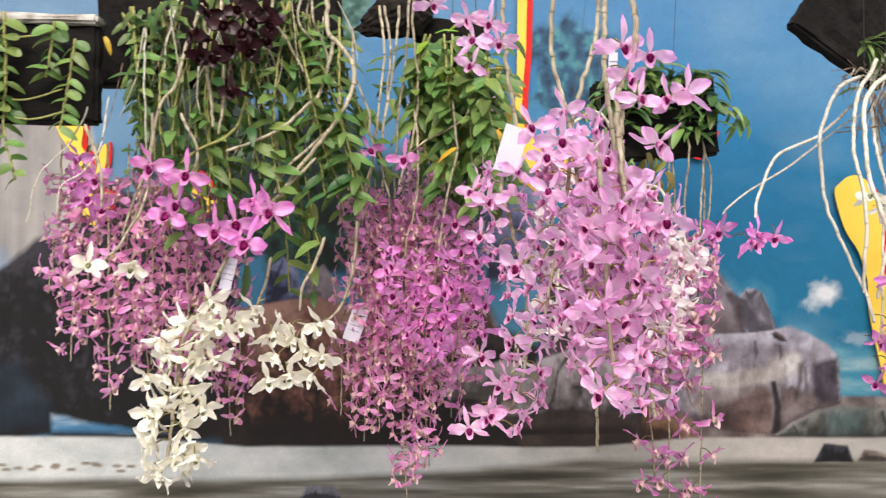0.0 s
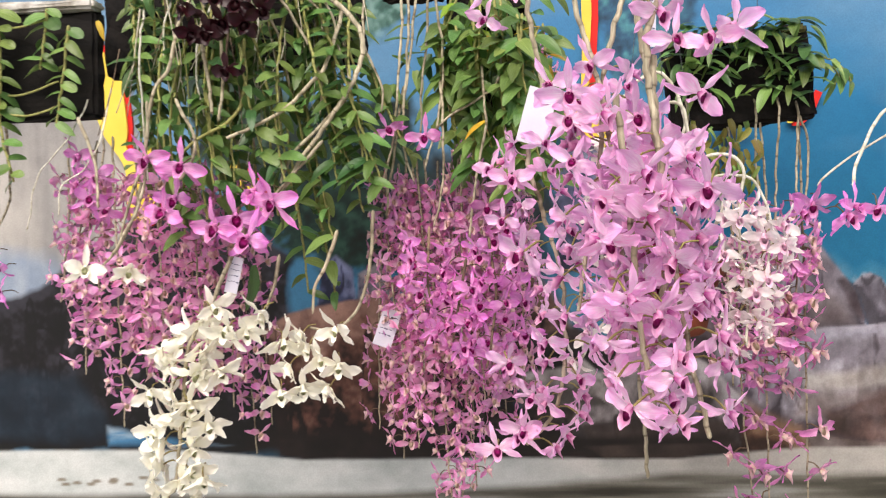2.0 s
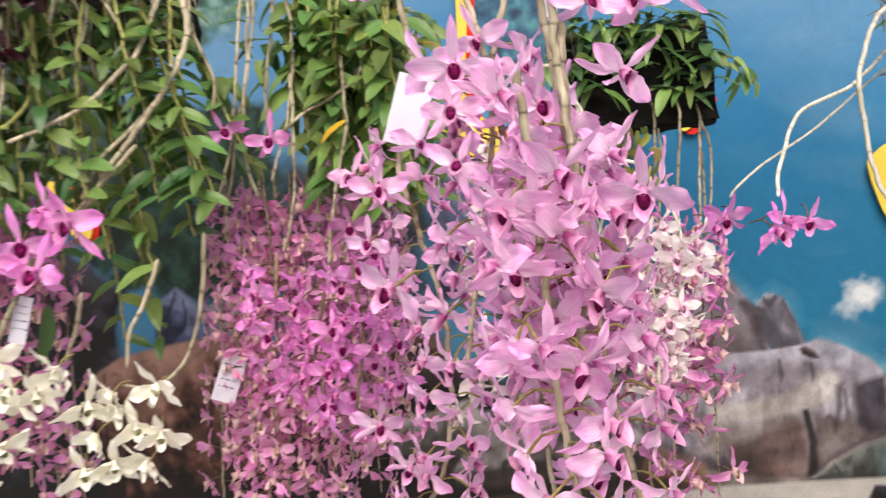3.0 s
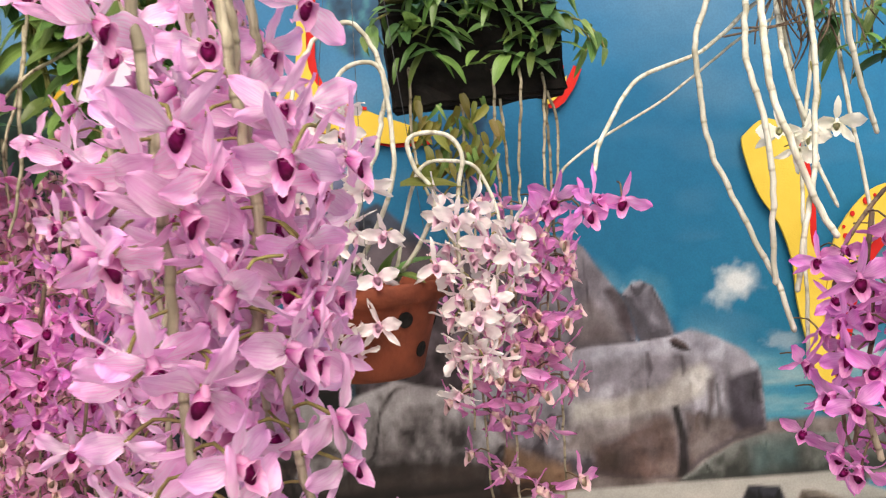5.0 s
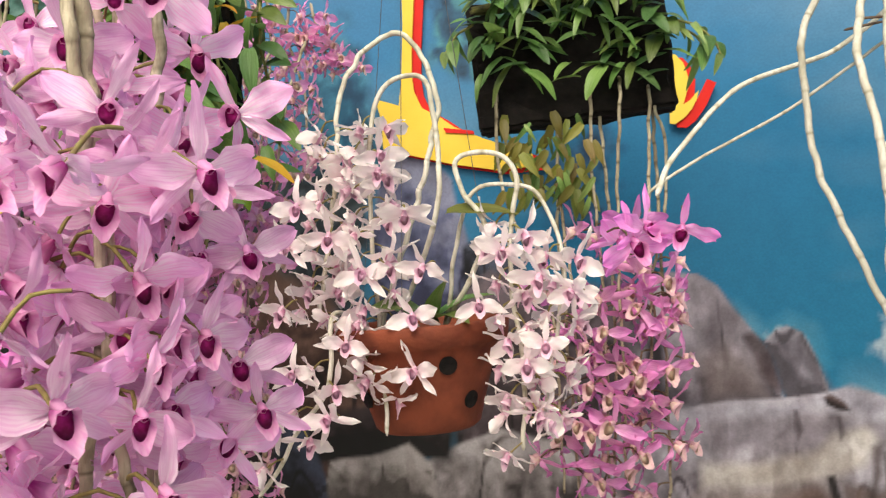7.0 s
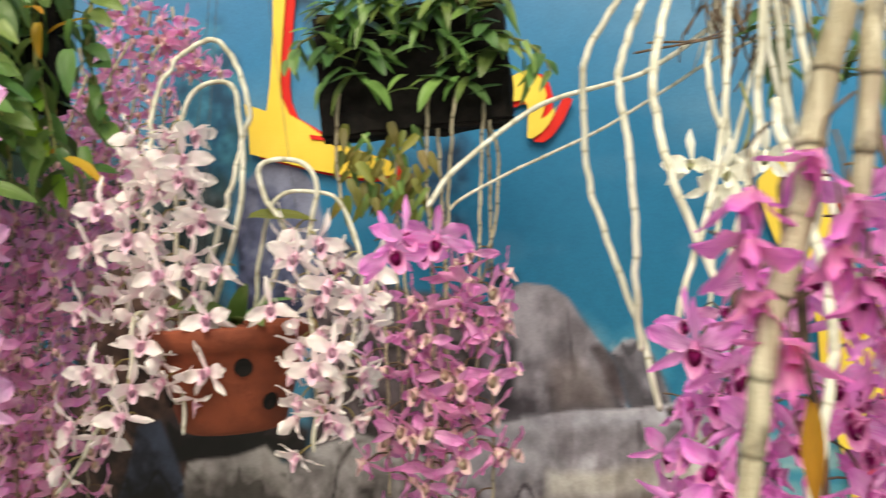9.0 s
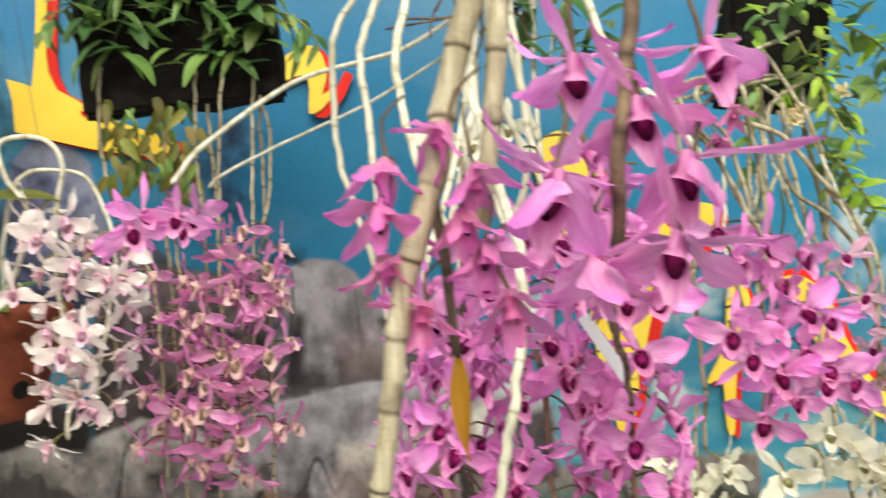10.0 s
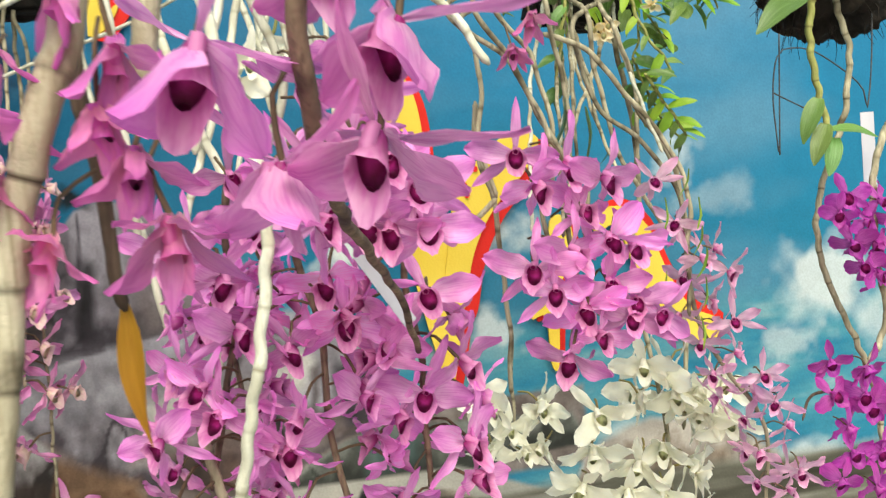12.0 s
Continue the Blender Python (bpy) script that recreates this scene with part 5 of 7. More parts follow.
for pts in ([(-0.162, 1.720, 1.566), (-0.182, 1.720, 1.514), (-0.203, 1.720, 1.473), (-0.208, 1.720, 1.432)], [(-0.103, 1.720, 1.596), (-0.105, 1.720, 1.545), (-0.116, 1.720, 1.483), (-0.138, 1.720, 1.432), (-0.177, 1.720, 1.406), (-0.218, 1.720, 1.411)], [(-0.260, 1.720, 1.530), (-0.270, 1.720, 1.483), (-0.285, 1.720, 1.442)]):
    cane(white_left, pts, 0.0034, 0.0022, M_CANE)
flowers_at(white_left, WHITE, [(-0.258, 1.710, 1.392), (-0.222, 1.710, 1.402), (-0.166, 1.710, 1.407), (-0.247, 1.710, 1.351), (-0.196, 1.710, 1.361), (-0.166, 1.710, 1.351), (-0.263, 1.710, 1.310), (-0.227, 1.710, 1.320), (-0.181, 1.710, 1.315), (-0.212, 1.710, 1.382)], 0.92, tip=-30, spread=60)
flowers_at(white_left, WHITE, [(-0.586, 1.700, 1.517), (-0.508, 1.700, 1.513)], 0.85, tip=-16)
cane(white_left, [(-0.491, 1.720, 1.658), (-0.511, 1.720, 1.596), (-0.542, 1.720, 1.545), (-0.568, 1.720, 1.519)], 0.0028, 0.002, M_CANE)
leaf(white_left, LEAF_DARK, (-0.306, 1.720, 1.514), (0.05, 0, -1), 0.075, (1, -0.3, 0))
tag((-0.338, 1.720, 1.499), (0.022, 0.06), (0, 14, 0), "small white handwritten tag among the flowers")

# middle: cork wedge, its leaves and the dense mauve curtain
cork = thing("cork_mount", (-0.055, 1.920, 2.017), "rough black cork bark mount", "mount")
bm = bmesh.new()
bmesh.ops.create_icosphere(bm, subdivisions=4, radius=1)
for v in bm.verts:
    k = 0.35 + 0.65 * max(0, min(1, (v.co.x + 1) / 1.3))
    q = v.co * 4
    v.co = Vector((v.co.x * 0.085, v.co.y * 0.05 * k, v.co.z * 0.06 * k)) * (1 + 0.18 * noise.noise(q) + 0.10 * noise.noise(q * 4))
me = bpy.data.meshes.new("bark")
bm.to_mesh(me)
bm.free()
me.materials.append(M_CORK)
put("bark", me, cork, pose(*(-0.045, 1.940, 2.028), 0, -24, 0))
mid = thing("hanging_orchid", (0.071, 1.860, 1.969), "leafy orchid with green and yellowing leaves", "orchid")
slab_mount("fern_slab", (0.072, 1.980, 1.890), (0.15, 0.05, 0.26), (0, 0, 0), "narrow black fern slab behind leaves", "mount", seed=5)
tops = [(0.015, 1.880, 1.973), (0.060, 1.840, 1.964), (0.103, 1.820, 1.948), (0.135, 1.800, 1.911), (0.049, 1.840, 1.909), (0.092, 1.820, 1.894), (0.009, 1.880, 1.895), (0.148, 1.840, 1.898)]
ends = [(0.016, 1.840, 1.744), (0.049, 1.800, 1.664), (0.102, 1.780, 1.609), (0.155, 1.780, 1.641), (0.070, 1.800, 1.696), (0.124, 1.800, 1.696), (0.026, 1.860, 1.790), (0.174, 1.820, 1.709)]
for a, b_ in zip(tops, ends):
    for k in range(2):
        j = [random.uniform(-0.025, 0.025) for _ in range(4)]
        path = cane(mid, [(a[0] + j[0], a[1], a[2]), ((a[0] + b_[0]) / 2 + j[1], (a[1] + b_[1]) / 2 - 0.02, (a[2] + b_[2]) / 2), (b_[0] + j[2], b_[1], b_[2] + j[3])], 0.0026, 0.0018, M_CANE_GREEN, 0.022)
        leafy(mid, [LEAF, LEAF, LEAF_WIDE], path, 16, 0.055, out=1.0, down=0.35)
for x0, y0, x1, y1, yy in ((800, 50, 820, 300, 1.98), (850, 90, 870, 330, 2.0), (880, 110, 905, 280, 2.02), (830, 60, 845, 350, 1.94), (770, 80, 790, 300, 1.96), (860, 60, 890, 320, 1.95), (750, 90, 765, 280, 1.98)):
    s = (yy - 0.06) / 1614
    top, low = Vector((0.053 + (x0 - 784) * s, yy, 1.544 - (y0 - 441) * s)), Vector((0.053 + (x1 - 784) * s, yy - 0.03, 1.544 - (y1 - 441) * s))
    path = cane(mid, [top, (top + low) / 2 + Vector((random.uniform(-0.02, 0.02), -0.02, 0)), low], 0.0026, 0.0018, M_CANE_GREEN, 0.022)
    leafy(mid, [LEAF, LEAF, LEAF_WIDE, LEAF_DARK], path, 17, 0.058, out=1.0, down=0.35)
for k in range(110):   # leaves that turn out on the sunny side of the slab
    p = Vector((0.09, 1.93, 1.82)) + Vector((random.uniform(-0.07, 0.11), random.uniform(-0.08, 0.06), random.uniform(-0.17, 0.17)))
    leaf(mid, random.choice([LEAF, LEAF_WIDE, LEAF, LEAF_LIME] if k % 9 else [LEAF_YELLOW]), p, (random.uniform(-0.7, 1), random.uniform(-0.9, 0.2), random.uniform(-1, 0.2)), random.uniform(0.04, 0.06))
leaf(mid, LEAF_YELLOW, (0.082, 1.760, 1.732), (-1, -0.1, -0.3), 0.045)
leaf(mid, LEAF_YELLOW, (0.154, 1.760, 1.766), (0.3, -0.2, -0.6), 0.04)
leaf(mid, LEAF_LIME, (0.038, 1.760, 1.945), (0.6, -0.3, 0.2), 0.045)
for pts in ([(-0.059, 1.800, 1.922), (-0.068, 1.800, 1.825), (-0.081, 1.800, 1.718), (-0.102, 1.800, 1.642)], [(-0.048, 1.800, 1.922), (-0.057, 1.800, 1.814), (-0.064, 1.800, 1.707), (-0.048, 1.800, 1.642)], [(-0.015, 1.820, 1.976), (-0.022, 1.820, 1.883), (-0.033, 1.820, 1.807), (-0.039, 1.820, 1.720)], [(-0.006, 1.820, 1.981), (0.005, 1.820, 1.861), (-0.004, 1.820, 1.763), (-0.033, 1.820, 1.665)],
            [(0.102, 1.780, 1.806), (0.070, 1.780, 1.774), (0.017, 1.780, 1.747), (-0.015, 1.780, 1.716)], [(0.078, 1.760, 1.735), (0.065, 1.760, 1.661), (0.051, 1.760, 1.587), (0.044, 1.760, 1.513)], [(-0.038, 1.800, 1.922), (-0.048, 1.800, 1.847), (-0.064, 1.800, 1.761)], [(0.006, 1.780, 1.716), (0.001, 1.780, 1.630), (-0.015, 1.780, 1.566)], [(-0.084, 1.840, 1.721), (-0.095, 1.840, 1.666), (-0.106, 1.840, 1.589)]):
    x, y, z = pts[0]
    cane(mid, [(x + random.uniform(-0.015, 0.015), y + 0.05, z + 0.10)] + pts, 0.0026, 0.0018, M_CANE, 0.03, label="bare straw-coloured cane")
flowers_at(mid, MAG, [(-0.019, 1.750, 1.710), (-0.084, 1.780, 1.728)], 1.1)
for k in range(26):   # short leaves below the cork
    p = Vector((-0.052, 1.860, 1.902)) + Vector((random.uniform(-0.07, 0.05), random.uniform(-0.03, 0.02), random.uniform(-0.2, 0.03)))
    leaf(mid, random.choice([LEAF, LEAF_DARK, LEAF_WIDE]), p, (random.uniform(-1, 1), random.uniform(-0.8, 0.1), random.uniform(-1, 0.2)), random.uniform(0.03, 0.055))
mauve_mid = thing("hanging_orchid", (-0.022, 1.960, 1.675), "dense curtain of mauve orchid flowers on hanging canes", "orchid", "mauve hanging orchids")
for x0, x1, y1, yy, n_ in ((625, 600, 740, 1.98, 20), (650, 625, 700, 1.96, 26), (665, 645, 780, 1.94, 28), (680, 672, 760, 1.92, 30), (700, 700, 720, 1.90, 30), (715, 720, 880, 1.94, 34), (735, 735, 860, 1.96, 32), (750, 760, 820, 1.92, 32),
                           (770, 780, 700, 1.90, 28), (790, 800, 690, 1.94, 26), (810, 815, 660, 2.04, 24), (790, 800, 760, 2.08, 26), (825, 830, 700, 2.12, 24), (760, 770, 720, 2.06, 24), (735, 740, 780, 2.10, 22), (640, 660, 640, 1.90, 22), (690, 690, 640, 1.88, 24), (760, 750, 640, 1.86, 22), (830, 835, 600, 1.98, 18)):
    s = 0.001171
    a = Vector((-0.865, 1.950, 1.691)) + Vector((x0 * s, 0, 0))
    b_ = Vector((-0.865, 1.950, 2.060)) + Vector((x1 * s, 0, -y1 * s))
    path = cane(mauve_mid, [(a.x, yy, a.z), ((a.x + b_.x) / 2 + random.uniform(-0.012, 0.012), yy, (a.z + b_.z) / 2), (b_.x, yy, b_.z)], 0.0022, 0.0013, M_CANE, 0.022)
    flowers_on(mauve_mid, MAUVE, path, 0.08, 0.97, int(n_ * 1.1), 1.12, 110, tip=-12)
back_mauve = thing("hanging_orchid", (0.098, 2.340, 1.938), "mauve orchid strands hanging close to the mural", "orchid", "mauve hanging orchids")
for pts in ([(0.055, 2.330, 2.053), (0.063, 2.330, 1.939), (0.051, 2.330, 1.808), (0.039, 2.330, 1.687)], [(0.105, 2.330, 2.048), (0.093, 2.330, 1.955), (0.121, 2.330, 1.840), (0.109, 2.330, 1.711)], [(0.009, 2.340, 2.061), (0.027, 2.340, 1.925), (-0.005, 2.340, 1.794), (-0.018, 2.340, 1.644)], [(0.134, 2.330, 2.007), (0.152, 2.330, 1.931), (0.181, 2.330, 1.901), (0.200, 2.330, 1.894)], [(-0.013, 2.300, 1.937), (-0.004, 2.300, 1.825), (-0.026, 2.300, 1.715), (-0.037, 2.300, 1.605)],
            [(0.100, 2.250, 1.930), (0.081, 2.200, 1.821), (0.054, 2.200, 1.692), (0.027, 2.200, 1.546)], [(0.150, 2.250, 1.920), (0.131, 2.200, 1.810), (0.113, 2.200, 1.690), (0.100, 2.200, 1.562)], [(0.030, 2.250, 1.880), (0.003, 2.200, 1.720), (-0.019, 2.200, 1.590), (-0.027, 2.200, 1.427)], [(0.090, 2.230, 1.800), (0.063, 2.200, 1.648), (0.046, 2.200, 1.528), (0.056, 2.200, 1.375)]):
    path = cane(back_mauve, pts, 0.0026, 0.0018, M_CANE, 0.024)
    flowers_on(back_mauve, MAUVE, path, 0.1, 1.0, 20, 1.15, 115)
mag_mid = thing("hanging_orchid", (0.039, 1.720, 1.545), "bright magenta orchid flowers in front of mauve ones", "orchid", "magenta hanging orchids")
for pts, n_ in (([(0.044, 1.720, 1.514), (0.028, 1.720, 1.442), (0.018, 1.720, 1.381)], 10), ([(-0.013, 1.720, 1.566), (-0.018, 1.720, 1.483), (-0.013, 1.720, 1.422)], 8), ([(0.080, 1.720, 1.545), (0.090, 1.720, 1.463), (0.080, 1.720, 1.381), (0.069, 1.720, 1.339)], 11)):
    path = cane(mag_mid, pts, 0.0026, 0.0018, M_CANE_DARK)
    flowers_on(mag_mid, MAG, path, 0.0, 1.0, n_, 0.9, 90, tip=-18)
flowers_at(mag_mid, MAG, [(0.085, 1.770, 1.540), (0.118, 1.770, 1.520), (0.092, 1.770, 1.470), (0.128, 1.770, 1.440), (0.098, 1.770, 1.415), (0.075, 1.770, 1.595), (0.130, 1.770, 1.390), (0.059, 1.780, 1.513), (0.000, 1.780, 1.448), (0.059, 1.780, 1.437), (-0.048, 1.790, 1.502), (0.070, 1.780, 1.373), (0.103, 1.780, 1.556), (-0.016, 1.780, 1.400), (-0.038, 1.790, 1.459), (0.113, 1.760, 1.480), (0.043, 1.780, 1.362)], 0.95, tip=-18)
tag((-0.122, 1.890, 1.392), (0.034, 0.068), (0, 20, 18), "white handwritten paper tag among mauve flowers")

# centre: the large pale pink plant that hangs nearest the aisle
pale = thing("hanging_orchid", (0.282, 1.450, 1.924), "large pale pink orchid with purple throats", "orchid", "pale pink hanging orchids")
c1 = cane(pale, [(0.157, 1.600, 2.022), (0.154, 1.600, 1.926), (0.162, 1.600, 1.841), (0.175, 1.600, 1.745), (0.152, 1.600, 1.659), (0.168, 1.600, 1.583), (0.192, 1.600, 1.488), (0.194, 1.600, 1.383), (0.178, 1.600, 1.297), (0.135, 1.600, 1.245)], 0.0040, 0.0026, M_CANE)
c2 = cane(pale, [(0.230, 1.480, 1.985), (0.221, 1.480, 1.861), (0.243, 1.480, 1.765), (0.259, 1.480, 1.686), (0.268, 1.480, 1.580), (0.276, 1.480, 1.475), (0.287, 1.480, 1.369), (0.294, 1.480, 1.228)], 0.0038, 0.0024, M_CANE)
c3 = cane(pale, [(0.299, 1.500, 1.991), (0.295, 1.500, 1.884), (0.272, 1.500, 1.804), (0.256, 1.500, 1.732), (0.250, 1.500, 1.643), (0.232, 1.500, 1.545), (0.214, 1.500, 1.438)], 0.0040, 0.0026, M_CANE)
c4 = cane(pale, [(0.312, 1.360, 1.947), (0.328, 1.360, 1.843), (0.302, 1.360, 1.762), (0.307, 1.360, 1.666), (0.321, 1.360, 1.561), (0.328, 1.360, 1.464), (0.340, 1.360, 1.384), (0.356, 1.360, 1.303)], 0.0045, 0.003, M_CANE)
c5 = cane(pale, [(0.309, 1.450, 1.975), (0.298, 1.450, 1.889), (0.301, 1.450, 1.795), (0.314, 1.450, 1.683), (0.296, 1.450, 1.579), (0.301, 1.450, 1.476), (0.309, 1.450, 1.373)], 0.0045, 0.003, M_CANE)
c6 = cane(pale, [(0.261, 1.300, 1.691), (0.269, 1.300, 1.606), (0.276, 1.300, 1.514), (0.280, 1.300, 1.422), (0.292, 1.300, 1.345)], 0.004, 0.003, M_CANE)
c7 = cane(pale, [(0.308, 1.370, 1.744), (0.308, 1.370, 1.677), (0.312, 1.370, 1.630), (0.319, 1.370, 1.564), (0.317, 1.370, 1.505), (0.308, 1.370, 1.454), (0.301, 1.370, 1.409)], 0.0052, 0.0038, M_CANE)
flowers_on(pale, PALE, c1, 0.42, 1.0, 30, 0.85, 100, tip=-18)
flowers_on(pale, PALE, c2, 0.38, 0.85, 18, 0.95, 120, tip=-22, tip_spread=26)
flowers_on(pale, PALE, c3, 0.38, 1.0, 18, 0.95, 120, tip=-22, tip_spread=26)
flowers_on(pale, PALE, c4, 0.46, 0.96, 17, 0.96, 105, turn=-15, tip=-22, tip_spread=26, clear=0.5)
flowers_on(pale, PALE, c5, 0.48, 1.0, 15, 0.96, 95, turn=-35, tip=-22, tip_spread=26)
flowers_on(pale, PALE, c6, 0.25, 1.0, 16, 0.95, 120, tip=-22, tip_spread=26)
flowers_on(pale, PALE, c7, 0.30, 0.90, 13, 0.95, 110, turn=-10, tip=-20, tip_spread=26, clear=0.55)
flowers_at(pale, PALE, [(0.349, 1.360, 1.820), (0.333, 1.360, 1.756), (0.307, 1.360, 1.831), (0.356, 1.360, 1.694), (0.376, 1.360, 1.758), (0.400, 1.360, 1.766), (0.315, 1.360, 1.790), (0.380, 1.360, 1.589), (0.336, 1.360, 1.505), (0.314, 1.360, 1.352)], 0.98, spread=60, tip=-22)
flowers_at(pale, PALE, [(0.192, 1.450, 1.730), (0.213, 1.450, 1.683), (0.265, 1.450, 1.693), (0.282, 1.450, 1.721), (0.226, 1.450, 1.708), (0.295, 1.450, 1.665), (0.213, 1.450, 1.631)], 0.9, spread=45, tip=-14)
flowers_at(pale, PALE, [(0.096, 1.570, 1.924), (0.105, 1.570, 1.886), (0.101, 1.570, 1.846), (0.133, 1.570, 1.919), (0.147, 1.570, 1.886), (0.035, 1.570, 1.947), (0.124, 1.570, 1.624), (0.101, 1.570, 1.638), (0.115, 1.570, 1.564), (0.115, 1.570, 1.367), (0.147, 1.570, 1.320), (0.129, 1.570, 1.274), (0.096, 1.570, 1.246)], 0.85, spread=35)
flowers_at(pale, PALE, [(0.312, 1.500, 1.696), (0.348, 1.500, 1.648), (0.291, 1.500, 1.635), (0.319, 1.500, 1.554), (0.273, 1.500, 1.587), (0.351, 1.500, 1.551), (0.314, 1.500, 1.502), (0.275, 1.500, 1.528), (0.342, 1.500, 1.473), (0.283, 1.500, 1.443), (0.356, 1.500, 1.442), (0.296, 1.500, 1.405), (0.266, 1.500, 1.482), (0.328, 1.500, 1.596), (0.330, 1.500, 1.421)], 1.0, spread=35, turn=20, tip=-12)
flowers_at(pale, PALE, [(0.288, 1.390, 1.673), (0.315, 1.390, 1.646), (0.283, 1.390, 1.606), (0.345, 1.390, 1.599), (0.307, 1.390, 1.574), (0.341, 1.390, 1.524), (0.295, 1.390, 1.553), (0.279, 1.390, 1.638), (0.366, 1.390, 1.497), (0.313, 1.390, 1.478), (0.282, 1.390, 1.437), (0.340, 1.390, 1.457), (0.306, 1.390, 1.529), (0.360, 1.390, 1.571)], 1.0, spread=60, turn=20, tip=-20)
flowers_at(pale, PALE, [(0.283, 1.280, 1.604), (0.267, 1.280, 1.581), (0.286, 1.280, 1.556), (0.250, 1.280, 1.528), (0.317, 1.280, 1.507), (0.265, 1.280, 1.470), (0.292, 1.280, 1.452), (0.343, 1.280, 1.471), (0.354, 1.280, 1.584), (0.155, 1.280, 1.520), (0.246, 1.280, 1.666), (0.212, 1.280, 1.688)], 1.0, spread=70, tip=-28)
tag((0.167, 1.585, 1.710), (0.042, 0.080), (0, 17, 15), "large white paper tag tied to a cane", lines=0)
tag((0.320, 1.500, 1.817), (0.014, 0.075), (0, 3, 0), "narrow white handwritten tag behind pale flowers")

for plant, at_ in ((plank, (-0.841, 1.800, 1.989)), (basket, (-0.436, 1.880, 2.086)), (cork, (-0.045, 1.940, 2.057)), (mid, (0.143, 1.980, 1.997)), (back_mauve, (0.055, 2.330, 2.053)), (pale, (0.157, 1.600, 2.022)), (maroon, (-0.321, 1.720, 2.059))):
    hang(plant, at_)

# ---- behind: the black hanging basket with strap leaves and rose strands ----
bk = thing("hanging_basket", (0.559, 2.220, 1.846), "black fern-fibre basket with narrow green leaves", "basket")
put("board", box_mesh("board", (0.285, 0.06, 0.190), [M_BARK], 0.006, 0.007, 10, 7), bk, pose(*(0.557, 2.240, 1.854), 0, -4, 0))
put("moss_top", box_mesh("moss", (0.27, 0.05, 0.012), [M_DARKBAND], 0.004, 0.006, 8, 8), bk, pose(*(0.552, 2.230, 1.936), 0, -4, 0), "pale dry moss along the top edge")
hang_wire(bk, (0.615, 2.230, 2.325), (0.599, 2.230, 1.962))
strap = thing("hanging_orchid", (0.567, 2.180, 1.893), "orchid with narrow strap leaves on a black basket", "orchid")
for k in range(140):
    u, v = random.random(), random.random()
    p = Vector((0.428, 2.200, 1.924)).lerp(Vector((0.696, 2.200, 1.925)), u) + Vector((0, random.uniform(-0.03, 0.0), -0.15 * v * v + 0.03))
    leaf(strap, random.choice([LEAF_STRAP, LEAF, LEAF_DARK]), p, (random.uniform(-1, 1), random.uniform(-0.9, -0.1), random.uniform(-0.6, 0.5)), random.uniform(0.04, 0.068), (0, -0.5, 1))
for pts in ([(0.689, 2.180, 1.886), (0.728, 2.180, 1.872), (0.752, 2.180, 1.850), (0.763, 2.180, 1.826)], [(0.688, 2.180, 1.870), (0.720, 2.180, 1.864), (0.740, 2.180, 1.843), (0.731, 2.180, 1.823)], [(0.425, 2.180, 1.901), (0.399, 2.180, 1.886), (0.382, 2.180, 1.862)], [(0.543, 2.180, 1.944), (0.551, 2.180, 1.985)]):
    path = cane(strap, pts, 0.002, 0.0015, M_CANE_GREEN, 0.018)
    leafy(strap, [LEAF_STRAP, LEAF], path, 7, 0.045)
for k in range(80):   # yellowing leaves below the basket
    p = Vector((0.511, 2.200, 1.743)) + Vector((random.uniform(-0.06, 0.08), random.uniform(-0.02, 0.02), random.uniform(-0.10, 0.03)))
    leaf(strap, random.choice([LEAF_OLIVE, LEAF_OLIVE, LEAF_STRAP]), p, (random.uniform(-0.9, 0.9), random.uniform(-0.5, 0.1), -1), random.uniform(0.028, 0.045), (0.3, -1, 0))
rose = thing("hanging_orchid", (0.602, 2.200, 1.740), "rose-pink orchid flowers on long canes below basket", "orchid", "rose hanging orchids")
for pts, a, n_ in (([(0.584, 2.200, 1.790), (0.581, 2.200, 1.683), (0.587, 2.200, 1.552), (0.589, 2.200, 1.423), (0.583, 2.200, 1.248)], 0.42, 18), ([(0.625, 2.180, 1.784), (0.616, 2.180, 1.671), (0.610, 2.180, 1.551), (0.612, 2.180, 1.424), (0.606, 2.180, 1.252)], 0.45, 18), ([(0.665, 2.200, 1.778), (0.659, 2.200, 1.672), (0.655, 2.200, 1.551), (0.651, 2.200, 1.454), (0.645, 2.200, 1.296)], 0.50, 16),
                   ([(0.674, 2.210, 1.763), (0.686, 2.210, 1.705), (0.677, 2.210, 1.616), (0.655, 2.210, 1.519), (0.662, 2.210, 1.438)], 0.62, 9), ([(0.450, 2.200, 1.796), (0.451, 2.200, 1.679), (0.484, 2.200, 1.571), (0.516, 2.200, 1.488), (0.521, 2.200, 1.231)], 0.55, 16), ([(0.532, 2.220, 1.763), (0.535, 2.220, 1.620), (0.546, 2.220, 1.487), (0.546, 2.220, 1.243)], 0.50, 18),
                   ([(0.596, 2.220, 1.759), (0.603, 2.220, 1.492), (0.589, 2.220, 1.198), (0.589, 2.220, 0.930)], 0.42, 22), ([(0.670, 2.220, 1.759), (0.671, 2.220, 1.519), (0.667, 2.220, 1.224), (0.660, 2.220, 0.890)], 0.36, 14), ([(0.529, 2.220, 1.599), (0.536, 2.220, 1.385), (0.543, 2.220, 1.171), (0.556, 2.220, 0.983)], 0.5, 14)):
    x, y, z = pts[0]
    path = cane(rose, [(x, 2.25, z + 0.05)] + pts, 0.0026, 0.0018, M_CANE, 0.026)
    flowers_on(rose, ROSE, path, a, 0.98, int(n_ * (0.75 if x > 0.66 else 0.56)), 1.5, 100, tip=-14)

# ---- terracotta pot with blush white flowers ----
PX, PY, PZ = (0.374, 1.965, 1.486)


